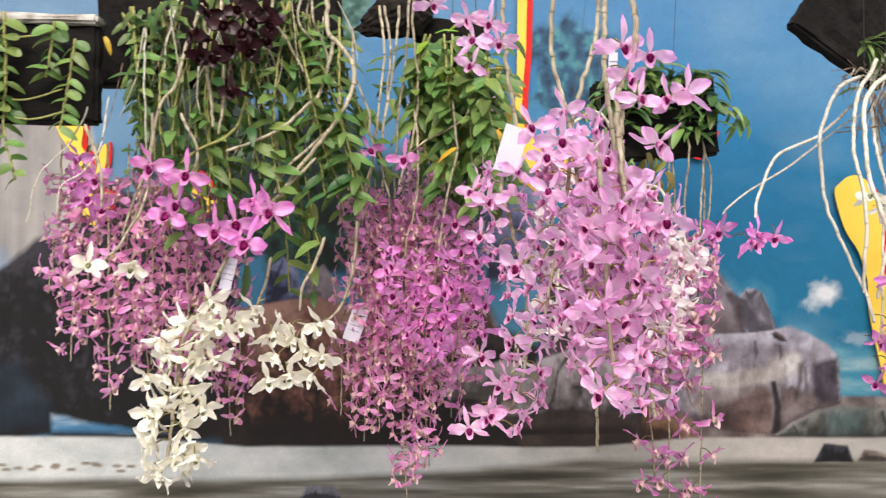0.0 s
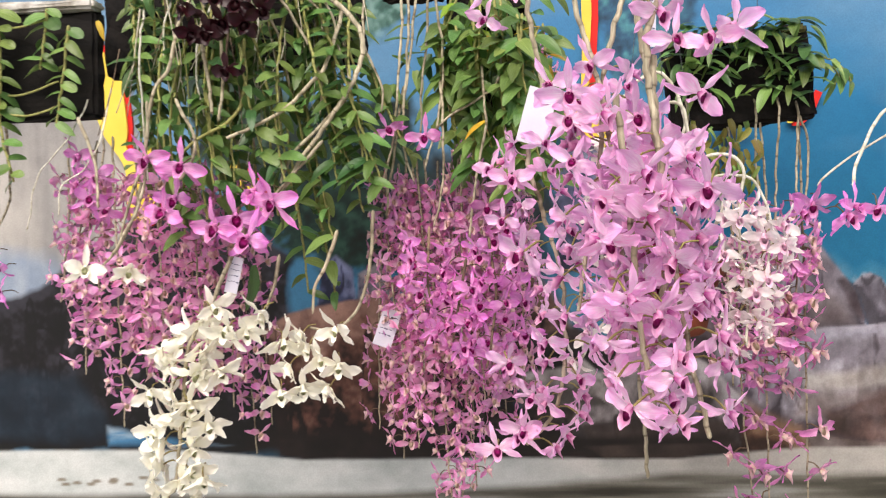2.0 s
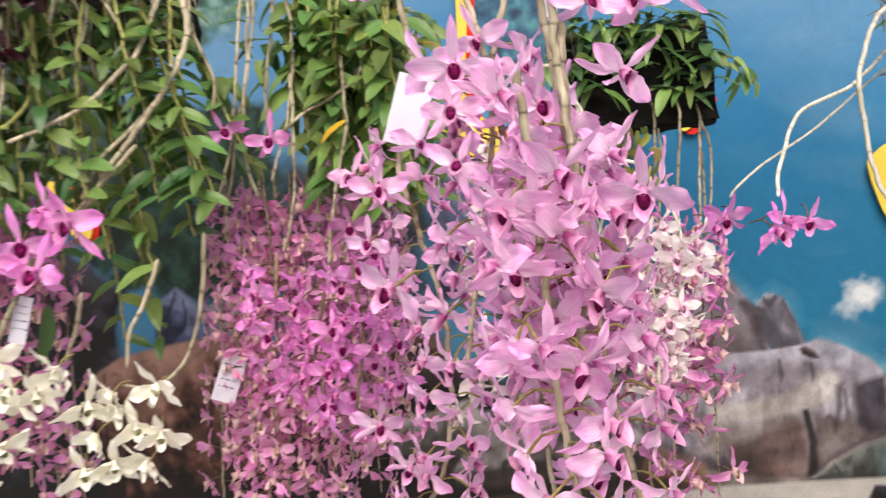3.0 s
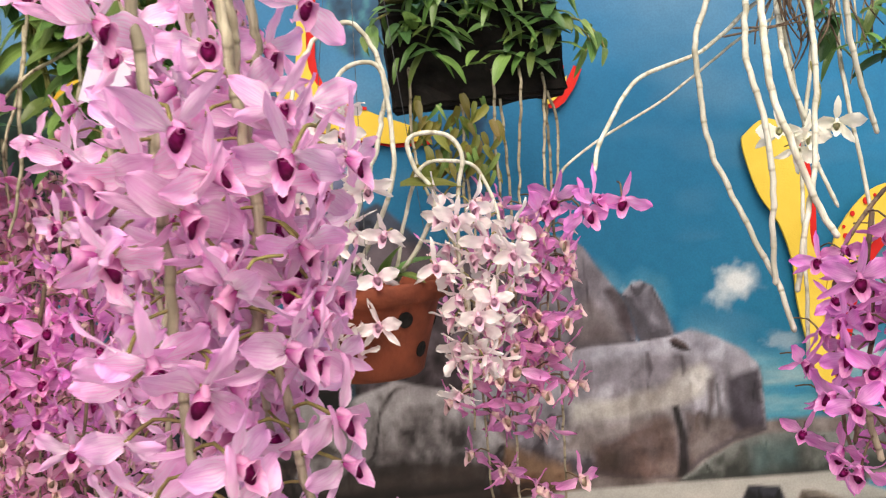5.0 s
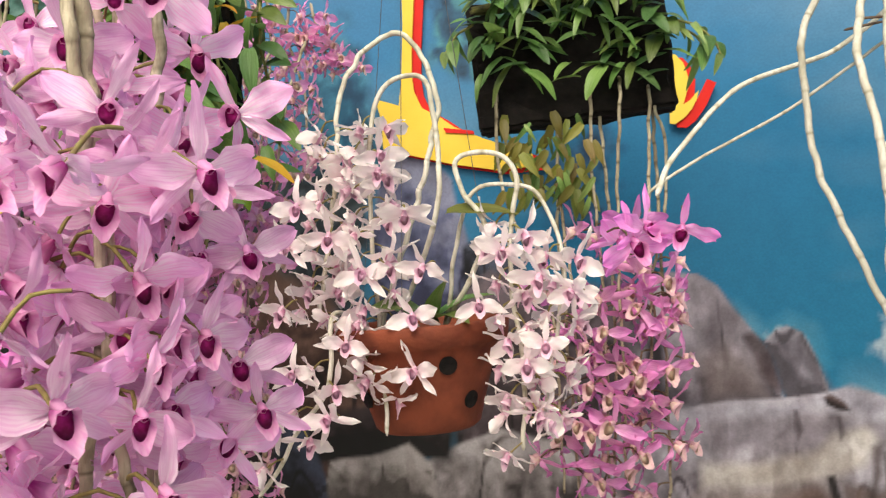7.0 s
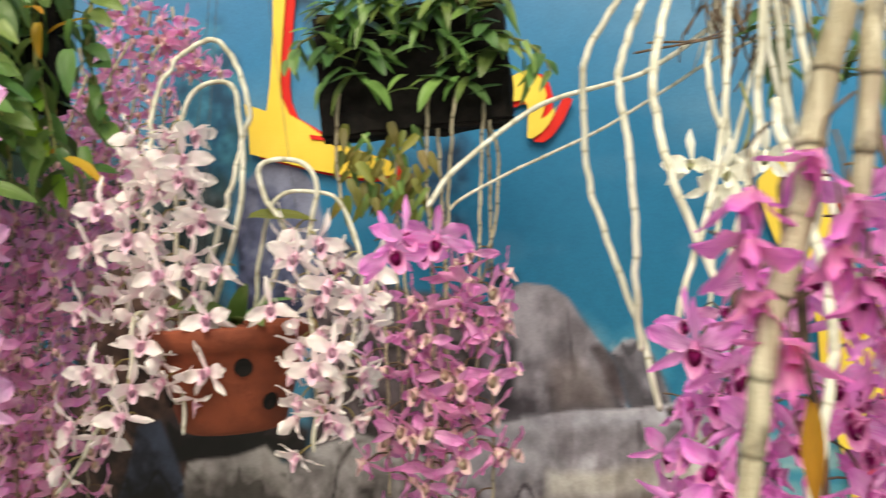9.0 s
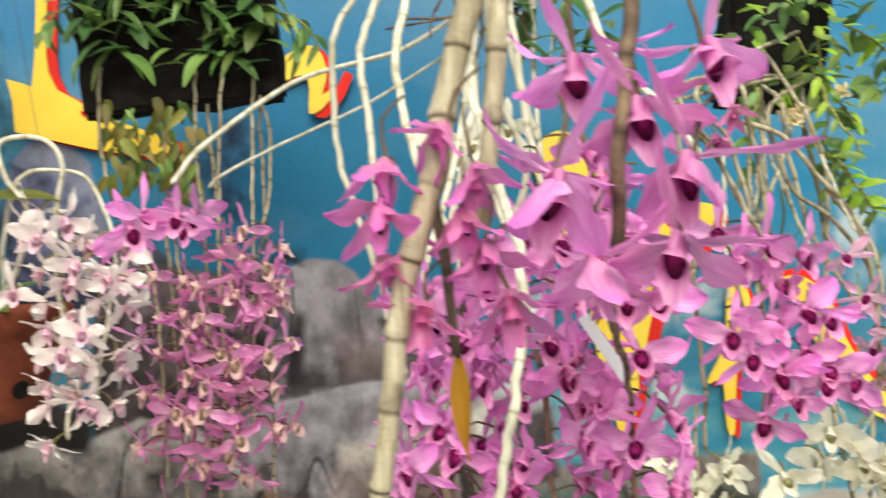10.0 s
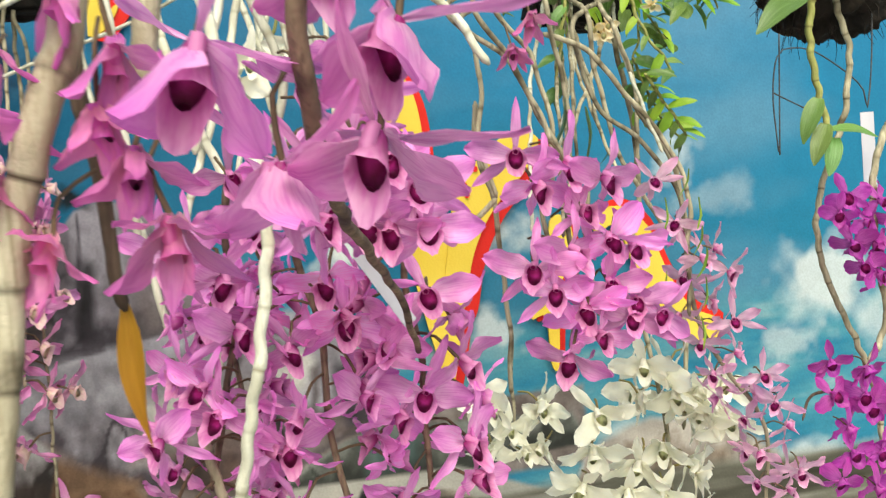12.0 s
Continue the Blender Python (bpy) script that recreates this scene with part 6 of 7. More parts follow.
def pot():
    ob = thing("flower_pot", (PX, PY, PZ - 0.125), "terracotta orchid pot with round side holes", "pot")
    prof = [(0.0, -0.125), (0.056, -0.125), (0.062, -0.120), (0.074, -0.080), (0.088, -0.036), (0.092, -0.027), (0.102, -0.025), (0.105, -0.004), (0.102, 0.0), (0.094, -0.002), (0.088, -0.03), (0.07, -0.09), (0.05, -0.115), (0.0, -0.117)]
    sides = 64
    verts, faces = [], []
    for r, z in prof:
        for k in range(sides):
            w = math.tau * k / sides
            verts.append((r * math.cos(w), r * math.sin(w), z))
    for i in range(len(prof) - 1):
        for k in range(sides):
            faces.append((i * sides + k, i * sides + (k + 1) % sides, (i + 1) * sides + (k + 1) % sides, (i + 1) * sides + k))
    body = put("body", mesh_of("pot_body", verts, faces, [M_TERRA]), ob, pose(PX, PY, PZ, 2, -2, 0))
    for w, z, r in ((-59, -0.047, 0.0105), (-30, -0.088, 0.0105), (10, -0.052, 0.0105), (80, -0.052, 0.0105), (150, -0.052, 0.0105), (-140, -0.085, 0.0105)):
        d = Vector((math.cos(radians(w)), math.sin(radians(w)), -0.25)).normalized()
        rr = 0.083 + (z + 0.052) * 0.34
        c = Vector((PX + rr * math.cos(radians(w)), PY + rr * math.sin(radians(w)), PZ + z))
        bm_ = bmesh.new()
        bmesh.ops.create_circle(bm_, cap_ends=True, radius=r, segments=20)
        ring = bmesh.ops.extrude_face_region(bm_, geom=bm_.faces[:])
        bmesh.ops.translate(bm_, vec=(0, 0, 0.0025), verts=[v for v in ring["geom"] if isinstance(v, bmesh.types.BMVert)])
        hole = bpy.data.meshes.new("hole")
        bm_.to_mesh(hole)
        bm_.free()
        hole.materials.append(M_BARK)
        put("hole", hole, ob, Matrix.Translation(c) @ d.to_track_quat("Z", "Y").to_matrix().to_4x4(), "dark round drainage hole")
    put("soil", mesh_of("soil", [(0.09 * math.cos(math.tau * k / 24), 0.09 * math.sin(math.tau * k / 24), -0.012) for k in range(24)], [tuple(range(24))], [M_CORK]), ob, pose(PX, PY, PZ), "dark bark potting mix")
    for w in (30, 150, 270):
        put("hanger", tube("hanger", spline([(PX + 0.1 * math.cos(radians(w)), PY + 0.1 * math.sin(radians(w)), PZ - 0.004), (PX, PY + 0.02, PZ + 0.75)], 0.05), 0.0005, 0.0005, M_WIRE, sides=5, node=0), ob, label="thin hanging wire")
    return ob


pot()
blush = thing("potted_orchid", (PX, PY, PZ), "white orchid flushed with pink in a clay pot", "orchid")
b1 = cane(blush, [(PX - 0.05, PY, PZ - 0.01), (0.390, 1.930, 1.648), (0.404, 1.930, 1.701), (0.412, 1.930, 1.741), (0.391, 1.930, 1.803), (0.363, 1.930, 1.825), (0.320, 1.930, 1.800), (0.293, 1.930, 1.747), (0.288, 1.930, 1.672), (0.274, 1.930, 1.578), (0.260, 1.930, 1.497)], 0.0036, 0.0028, M_CANE_WHITE)
b2 = cane(blush, [(PX - 0.03, PY, PZ - 0.01), (0.408, 1.900, 1.599), (0.415, 1.900, 1.676), (0.406, 1.900, 1.752), (0.382, 1.900, 1.766), (0.351, 1.900, 1.748), (0.337, 1.900, 1.692), (0.335, 1.900, 1.601), (0.339, 1.900, 1.510), (0.344, 1.900, 1.413), (0.344, 1.900, 1.362)], 0.0034, 0.0024, M_CANE_WHITE)
b3 = cane(blush, [(PX + 0.03, PY - 0.02, PZ - 0.01), (0.465, 1.900, 1.578), (0.442, 1.900, 1.630), (0.434, 1.900, 1.663), (0.456, 1.900, 1.673), (0.489, 1.900, 1.666), (0.502, 1.900, 1.635), (0.493, 1.900, 1.584), (0.491, 1.900, 1.520), (0.500, 1.900, 1.444), (0.496, 1.900, 1.344)], 0.0032, 0.0026, M_CANE_WHITE)
b4 = cane(blush, [(PX + 0.03, PY - 0.01, PZ - 0.01), (0.435, 1.920, 1.600), (0.456, 1.920, 1.635), (0.496, 1.920, 1.637), (0.523, 1.920, 1.626), (0.542, 1.920, 1.584), (0.548, 1.920, 1.532), (0.534, 1.920, 1.456), (0.520, 1.920, 1.379)], 0.0026, 0.0022, M_CANE_WHITE)
b5 = cane(blush, [(PX - 0.07, PY, PZ), (0.286, 1.900, 1.498), (0.279, 1.900, 1.420), (0.245, 1.900, 1.375), (0.214, 1.900, 1.323), (0.190, 1.900, 1.294)], 0.003, 0.0026, M_CANE_WHITE)
flowers_on(blush, BLUSH, b1, 0.68, 1.0, 20, 1.0, 100, tip=-30)
flowers_on(blush, BLUSH, b2, 0.52, 0.93, 24, 1.0, 100, tip=-30)
flowers_on(blush, BLUSH, b3, 0.55, 1.0, 17, 1.0, 100, tip=-30)
flowers_on(blush, BLUSH, b4, 0.6, 1.0, 12, 1.0, 100, tip=-30)
flowers_on(blush, BLUSH, b5, 0.1, 0.9, 7, 1.0, 100)
flowers_at(blush, BLUSH, [(0.354, 1.870, 1.655), (0.260, 1.870, 1.620), (0.247, 1.870, 1.575), (0.240, 1.870, 1.508), (0.294, 1.870, 1.587), (0.334, 1.870, 1.542), (0.380, 1.870, 1.607), (0.400, 1.870, 1.547), (0.387, 1.870, 1.494), (0.308, 1.870, 1.466), (0.247, 1.870, 1.435), (0.387, 1.870, 1.435), (0.231, 1.870, 1.379), (0.288, 1.870, 1.385), (0.487, 1.870, 1.560), (0.458, 1.870, 1.505), (0.528, 1.870, 1.532), (0.559, 1.870, 1.513), (0.527, 1.870, 1.458), (0.508, 1.870, 1.440)], 1.0, tip=-12)
for way, ln in (((-0.3, -0.6, 0.5), 0.09), ((0.4, -0.7, 0.35), 0.08), ((0.1, -0.5, 0.8), 0.07), ((0.6, -0.3, 0.6), 0.08), ((-0.7, -0.2, 0.5), 0.07)):
    leaf(blush, LEAF, (PX + 0.02, PY - 0.02, PZ), way, ln)
leaf(blush, LEAF_OLIVE, (0.422, 1.900, 1.608), (1, -0.1, 0.1), 0.08)

# ---- right: a corner slab with long bare canes ----
wedge = thing("fern_slab", (0.922, 2.020, 2.007), "black square fern slab hung by its corner", "mount")
put("board", box_mesh("board", (0.24, 0.05, 0.20), [M_BARK], 0.006, 0.008, 9, 9), wedge, pose(*(0.961, 2.050, 2.040), 0, 36, 0))
bare = thing("hanging_orchid", (0.938, 1.950, 1.967), "orchid with long bleached bare canes", "orchid")
for pts, r in (([(0.927, 1.970, 1.905), (0.883, 1.950, 1.885), (0.853, 1.930, 1.856), (0.812, 1.890, 1.785), (0.801, 1.870, 1.738), (0.803, 1.850, 1.637), (0.821, 1.825, 1.564), (0.847, 1.795, 1.481), (0.852, 1.780, 1.455), (0.862, 1.770, 1.405)], 0.0040), ([(0.942, 1.930, 1.934), (0.920, 1.910, 1.900), (0.879, 1.880, 1.849), (0.836, 1.800, 1.738), (0.838, 1.770, 1.669), (0.843, 1.760, 1.592), (0.843, 1.770, 1.520), (0.847, 1.780, 1.460)], 0.0042), ([(0.966, 1.930, 1.901), (0.925, 1.910, 1.872), (0.894, 1.880, 1.827), (0.869, 1.820, 1.734), (0.871, 1.810, 1.681), (0.881, 1.790, 1.622), (0.909, 1.790, 1.548), (0.925, 1.780, 1.510)], 0.0050),
               ([(1.000, 2.000, 1.961), (0.976, 2.010, 1.934), (0.975, 2.020, 1.900), (0.952, 1.970, 1.828), (0.937, 1.920, 1.745), (0.953, 1.910, 1.674), (0.968, 1.900, 1.640)], 0.0040), ([(0.975, 1.930, 1.885), (0.954, 1.880, 1.808), (0.944, 1.850, 1.722), (0.934, 1.840, 1.660), (0.915, 1.810, 1.590), (0.890, 1.790, 1.520), (0.872, 1.780, 1.450)], 0.0040), ([(0.981, 1.840, 1.829), (0.984, 1.840, 1.760), (0.993, 1.840, 1.708), (1.012, 1.840, 1.634)], 0.0040),
               ([(1.016, 2.150, 1.892), (0.977, 2.130, 1.866), (0.880, 2.070, 1.794), (0.758, 1.980, 1.741), (0.673, 1.850, 1.654), (0.645, 1.790, 1.603)], 0.0034), ([(1.079, 2.220, 1.884), (0.983, 2.180, 1.833), (0.922, 2.150, 1.792), (0.827, 2.100, 1.729), (0.722, 2.040, 1.673), (0.656, 1.990, 1.632), (0.641, 1.980, 1.616)], 0.0024),
               ([(0.990, 2.000, 1.950), (0.968, 2.000, 1.890), (0.961, 1.960, 1.753), (0.960, 1.930, 1.674), (0.963, 1.900, 1.606), (0.977, 1.880, 1.547)], 0.0034), ([(1.050, 2.000, 1.960), (1.045, 2.000, 1.881), (1.031, 1.960, 1.764), (1.027, 1.930, 1.670), (1.026, 1.900, 1.573), (1.021, 1.880, 1.509)], 0.0034), ([(1.040, 2.000, 1.955), (1.029, 2.000, 1.882), (0.993, 1.960, 1.767), (0.942, 1.900, 1.600), (0.921, 1.860, 1.495), (0.898, 1.820, 1.360)], 0.0030)):
    cane(bare, pts, r, r * 0.8, M_CANE_WHITE, 0.046, 0.002, label="bleached bare cane")
flowers_at(bare, MAG, [(0.618, 1.737, 1.555), (0.662, 1.737, 1.565), (0.632, 1.737, 1.568)], 1.12, spread=40, tip=-22)
flowers_at(bare, MAG, [(0.607, 1.970, 1.570), (0.629, 1.970, 1.584)], 1.12, spread=40, tip=-22)
for k in range(30):
    p = Vector((0.961, 2.000, 1.978)) + Vector((random.uniform(-0.03, 0.16), random.uniform(-0.03, 0.02), random.uniform(-0.12, 0.04)))
    leaf(bare, random.choice([LEAF_STRAP, LEAF]), p, (random.uniform(-1, 1), random.uniform(-1, 0), random.uniform(-0.6, 0.6)), random.uniform(0.04, 0.07))
for k in range(12):   # a young shoot and a tangle of wiry roots at the slab's lower corner
    leaf(bare, LEAF_STRAP if k % 2 else LEAF, Vector((0.940, 1.985, 1.973)) + Vector((random.uniform(-0.01, 0.03), 0, random.uniform(-0.01, 0.01))), (random.uniform(-1, 0.8), -0.4, random.uniform(-0.9, 0.5)), random.uniform(0.03, 0.055))
for k in range(44):
    p = Vector((0.934, 1.99, 1.890)) + Vector((random.uniform(-0.03, 0.09), random.uniform(-0.02, 0.02), random.uniform(-0.01, 0.05)))
    q = p + Vector((random.uniform(-0.06, 0.05), -0.01, random.uniform(-0.05, 0.02)))
    put("root", tube("root", spline([p, (p + q) / 2 + Vector((0, 0, random.uniform(-.01, .015))), q], 0.015), 0.0017, 0.0007, M_ROOT if k % 4 == 0 else M_CANE_DARK, sides=5, node=0), bare)
for k in range(22):   # wiry roots
    p = Vector((0.966, 1.950, 1.823)) + Vector((random.uniform(0.0, 0.14), random.uniform(-0.02, 0.04), random.uniform(0.02, 0.08)))
    q = p + Vector((random.uniform(-0.05, 0.05), 0, -random.uniform(0.03, 0.13)))
    put("root", tube("root", spline([p, (p + q) / 2 + Vector((random.uniform(-.015, .015), 0, 0)), q], 0.02), 0.0016, 0.0008, M_CANE_DARK if k % 3 else M_ROOT, sides=5, node=0), bare)
for k in range(26):   # dark roots and strap leaves under the corner slab
    p = Vector((0.963, 1.95, 1.807)) + Vector((random.uniform(-0.03, 0.06), random.uniform(-0.03, 0.03), random.uniform(0.0, 0.06)))
    q = p + Vector((random.uniform(-0.03, 0.03), 0, -random.uniform(0.03, 0.09)))
    put("root", tube("root", spline([p, (p + q) / 2 + Vector((random.uniform(-.012, .012), 0, 0)), q], 0.02), 0.0018, 0.001, M_CANE_DARK, sides=5, node=0), bare)
    leaf(bare, random.choice([LEAF_STRAP, LEAF_STRAP, LEAF_DARK]), Vector((1.034, 1.95, 1.766)) + Vector((random.uniform(-0.03, 0.09), random.uniform(-0.03, 0.03), random.uniform(-0.02, 0.07))), (random.uniform(-0.8, 1), random.uniform(-1, 0), random.uniform(-0.8, 0.5)), random.uniform(0.04, 0.07))
for pts in ([(0.873, 1.93, 1.793), (0.932, 1.93, 1.794), (0.983, 1.93, 1.813)], [(0.858, 1.93, 1.782), (0.907, 1.93, 1.789), (0.968, 1.93, 1.798)]):
    cane(bare, pts, 0.0016, 0.001, M_CANE_DARK, 0.03, name="root")
white_small = thing("hanging_orchid", (0.927, 1.900, 1.660), "few white orchid flowers on a thin stem", "orchid", "white hanging orchids")
flowers_at(white_small, WHITE, [(0.916, 1.900, 1.651), (0.945, 1.900, 1.642), (0.991, 1.900, 1.659), (0.933, 1.900, 1.626)], 0.78, tip=-15)
cane(white_small, [(0.971, 1.920, 1.743), (0.980, 1.920, 1.694), (0.959, 1.920, 1.654), (0.928, 1.920, 1.657)], 0.002, 0.0015, M_CANE_GREEN)

# ---- nearest on the way out: the large magenta plant ----
near = thing("hanging_orchid", (0.927, 1.400, 1.621), "large magenta orchid with dark throats and thick canes", "orchid", "magenta hanging orchids")
cane(near, [(0.905, 1.320, 1.640), (0.889, 1.315, 1.590), (0.881, 1.305, 1.551), (0.872, 1.300, 1.526), (0.865, 1.300, 1.503), (0.860, 1.300, 1.479), (0.857, 1.300, 1.455), (0.853, 1.300, 1.432), (0.850, 1.300, 1.415), (0.842, 1.300, 1.360)], 0.0066, 0.0042, M_CANE_THICK, 0.034, 0.0012, label="thick straw-coloured cane")
cane(near, [(0.917, 1.320, 1.640), (0.912, 1.315, 1.600), (0.908, 1.315, 1.568), (0.903, 1.315, 1.539), (0.899, 1.315, 1.524)], 0.0052, 0.0042, M_CANE_THICK, 0.034, 0.0012)
cane(near, [(0.962, 1.260, 1.618), (0.959, 1.260, 1.584), (0.954, 1.260, 1.546), (0.959, 1.300, 1.509), (0.983, 1.420, 1.481), (1.017, 1.550, 1.445), (1.046, 1.640, 1.386)], 0.0034, 0.0024, M_CANE_DARK, 0.03)
cane(near, [(0.879, 1.335, 1.565), (0.881, 1.335, 1.539), (0.884, 1.335, 1.509), (0.886, 1.335, 1.478), (0.889, 1.335, 1.463)], 0.0032, 0.0024, M_CANE_DARK, 0.03)
cane(near, [(0.918, 1.520, 1.640), (0.922, 1.510, 1.600), (0.930, 1.500, 1.565), (0.939, 1.500, 1.529), (0.943, 1.500, 1.485), (0.935, 1.500, 1.425), (0.924, 1.500, 1.375), (0.914, 1.500, 1.325)], 0.0036, 0.0034, M_CANE_WHITE, 0.034)
n6 = cane(near, [(0.960, 1.670, 1.491), (0.971, 1.670, 1.439), (0.980, 1.670, 1.392), (0.979, 1.670, 1.335), (0.990, 1.670, 1.268)], 0.0030, 0.0024, M_CANE_DARK)
n7 = cane(near, [(0.884, 1.670, 1.362), (0.891, 1.670, 1.324), (0.902, 1.670, 1.277)], 0.004, 0.0035, M_CANE)
n8 = cane(near, [(1.056, 1.680, 1.481), (1.046, 1.680, 1.434), (1.053, 1.680, 1.385), (1.053, 1.680, 1.327), (1.054, 1.680, 1.259)], 0.0030, 0.0024, M_CANE_DARK)
n9 = cane(near, [(0.924, 1.700, 1.541), (0.916, 1.700, 1.484), (0.918, 1.700, 1.431), (0.907, 1.700, 1.364), (0.889, 1.700, 1.289)], 0.0030, 0.0024, M_CANE_DARK)
for pts in ([(0.934, 1.620, 1.738), (0.929, 1.620, 1.670), (0.925, 1.620, 1.627), (0.911, 1.620, 1.571), (0.903, 1.620, 1.537)], [(1.018, 1.620, 1.738), (1.037, 1.620, 1.677), (1.054, 1.620, 1.655), (1.084, 1.620, 1.623), (1.109, 1.620, 1.587)], [(0.957, 1.620, 1.738), (0.964, 1.620, 1.678), (0.968, 1.620, 1.626), (0.978, 1.620, 1.578), (0.986, 1.620, 1.547), (0.997, 1.620, 1.511)], [(0.939, 1.600, 1.731), (0.942, 1.600, 1.673), (0.946, 1.600, 1.635), (0.964, 1.600, 1.584), (0.949, 1.600, 1.534)]):
    cane(near, pts, 0.0034, 0.0030, M_CANE_WHITE, 0.03)
flowers_at(near, MAGBIG, [(0.925, 1.250, 1.543), (0.982, 1.250, 1.545), (0.973, 1.250, 1.512), (0.947, 1.270, 1.508), (0.964, 1.260, 1.568), (0.990, 1.260, 1.590), (0.940, 1.270, 1.590)], 1.15, spread=70, tip=-66)
cane(near, [(0.985, 1.780, 1.566), (0.936, 1.780, 1.507), (0.913, 1.780, 1.426), (0.916, 1.780, 1.338), (0.927, 1.780, 1.237)], 0.0028, 0.0022, M_CANE_DARK)
flowers_at(near, MAG, [(0.891, 1.760, 1.485), (0.907, 1.760, 1.440), (0.863, 1.760, 1.370), (0.916, 1.760, 1.390), (0.931, 1.760, 1.340), (0.886, 1.760, 1.331), (0.932, 1.760, 1.278), (0.860, 1.760, 1.291), (0.904, 1.760, 1.244), (0.964, 1.760, 1.510), (0.947, 1.760, 1.425), (0.918, 1.760, 1.495), (0.942, 1.760, 1.475), (0.885, 1.760, 1.405), (0.925, 1.760, 1.427)], 0.95, spread=45, tip=-10)
flowers_at(near, MAG, [(0.973, 1.500, 1.520), (0.991, 1.500, 1.506), (1.011, 1.500, 1.517), (1.029, 1.500, 1.500), (1.014, 1.500, 1.482), (0.993, 1.500, 1.531), (1.033, 1.500, 1.477), (0.999, 1.500, 1.486), (0.970, 1.500, 1.486)], 1.0, spread=50, tip=-20)
cane(near, [(0.991, 1.520, 1.562), (1.001, 1.520, 1.529), (1.016, 1.520, 1.501), (1.023, 1.520, 1.468)], 0.0026, 0.002, M_CANE_DARK)
flowers_at(near, MAG, [(0.999, 1.560, 1.585), (1.019, 1.560, 1.564), (1.005, 1.560, 1.544), (1.025, 1.560, 1.535), (1.036, 1.560, 1.505), (1.008, 1.560, 1.515), (0.984, 1.560, 1.545), (0.970, 1.560, 1.574)], 1.0, spread=55, tip=-22)
cane(near, [(0.994, 1.580, 1.668), (1.004, 1.580, 1.609), (1.014, 1.580, 1.562), (1.024, 1.580, 1.515)], 0.0026, 0.002, M_CANE_DARK)
flowers_at(near, BUD, [(0.860, 1.300, 1.555), (0.857, 1.300, 1.537), (0.854, 1.300, 1.512), (0.892, 1.300, 1.530), (0.897, 1.300, 1.551), (0.875, 1.300, 1.490), (0.911, 1.300, 1.497), (0.901, 1.300, 1.516), (0.888, 1.300, 1.570)], 0.92, spread=70, tip=-62)
for path, a, n_ in ((n6, 0.1, 20), (n9, 0.12, 24), (n8, 0.1, 22), (n7, 0.0, 8)):
    flowers_on(near, MAG, path, a, 1.0, int(n_ * 0.5), 1.12, 105, tip=-24, tip_spread=28)
flowers_at(near, MAG, [(0.995, 1.655, 1.489), (1.049, 1.655, 1.483), (0.924, 1.655, 1.520), (0.969, 1.655, 1.525), (0.881, 1.655, 1.469), (0.916, 1.655, 1.412), (1.058, 1.655, 1.425), (1.027, 1.655, 1.390), (0.988, 1.655, 1.446), (0.892, 1.655, 1.373), (0.906, 1.655, 1.352), (1.049, 1.655, 1.351), (1.029, 1.655, 1.336), (0.958, 1.655, 1.395), (0.909, 1.655, 1.453), (0.947, 1.655, 1.325), (0.938, 1.655, 1.488), (1.076, 1.655, 1.311), (0.996, 1.655, 1.411)], 1.18, spread=40, tip=-18)
leaf(near, LEAF_DRY, (0.888, 1.340, 1.466), (0.10, 0, -1), 0.056, (0.15, -1, 0))
strip = thing("plant_tag", (1.018, 1.620, 1.441), "white plastic label strip among magenta flowers", "tag")
put("paper", box_mesh("paper", (0.010, 0.001, 0.062), [M_TAG], 0.0004), strip, pose(*(1.022, 1.620, 1.437), 0, -32, 0))

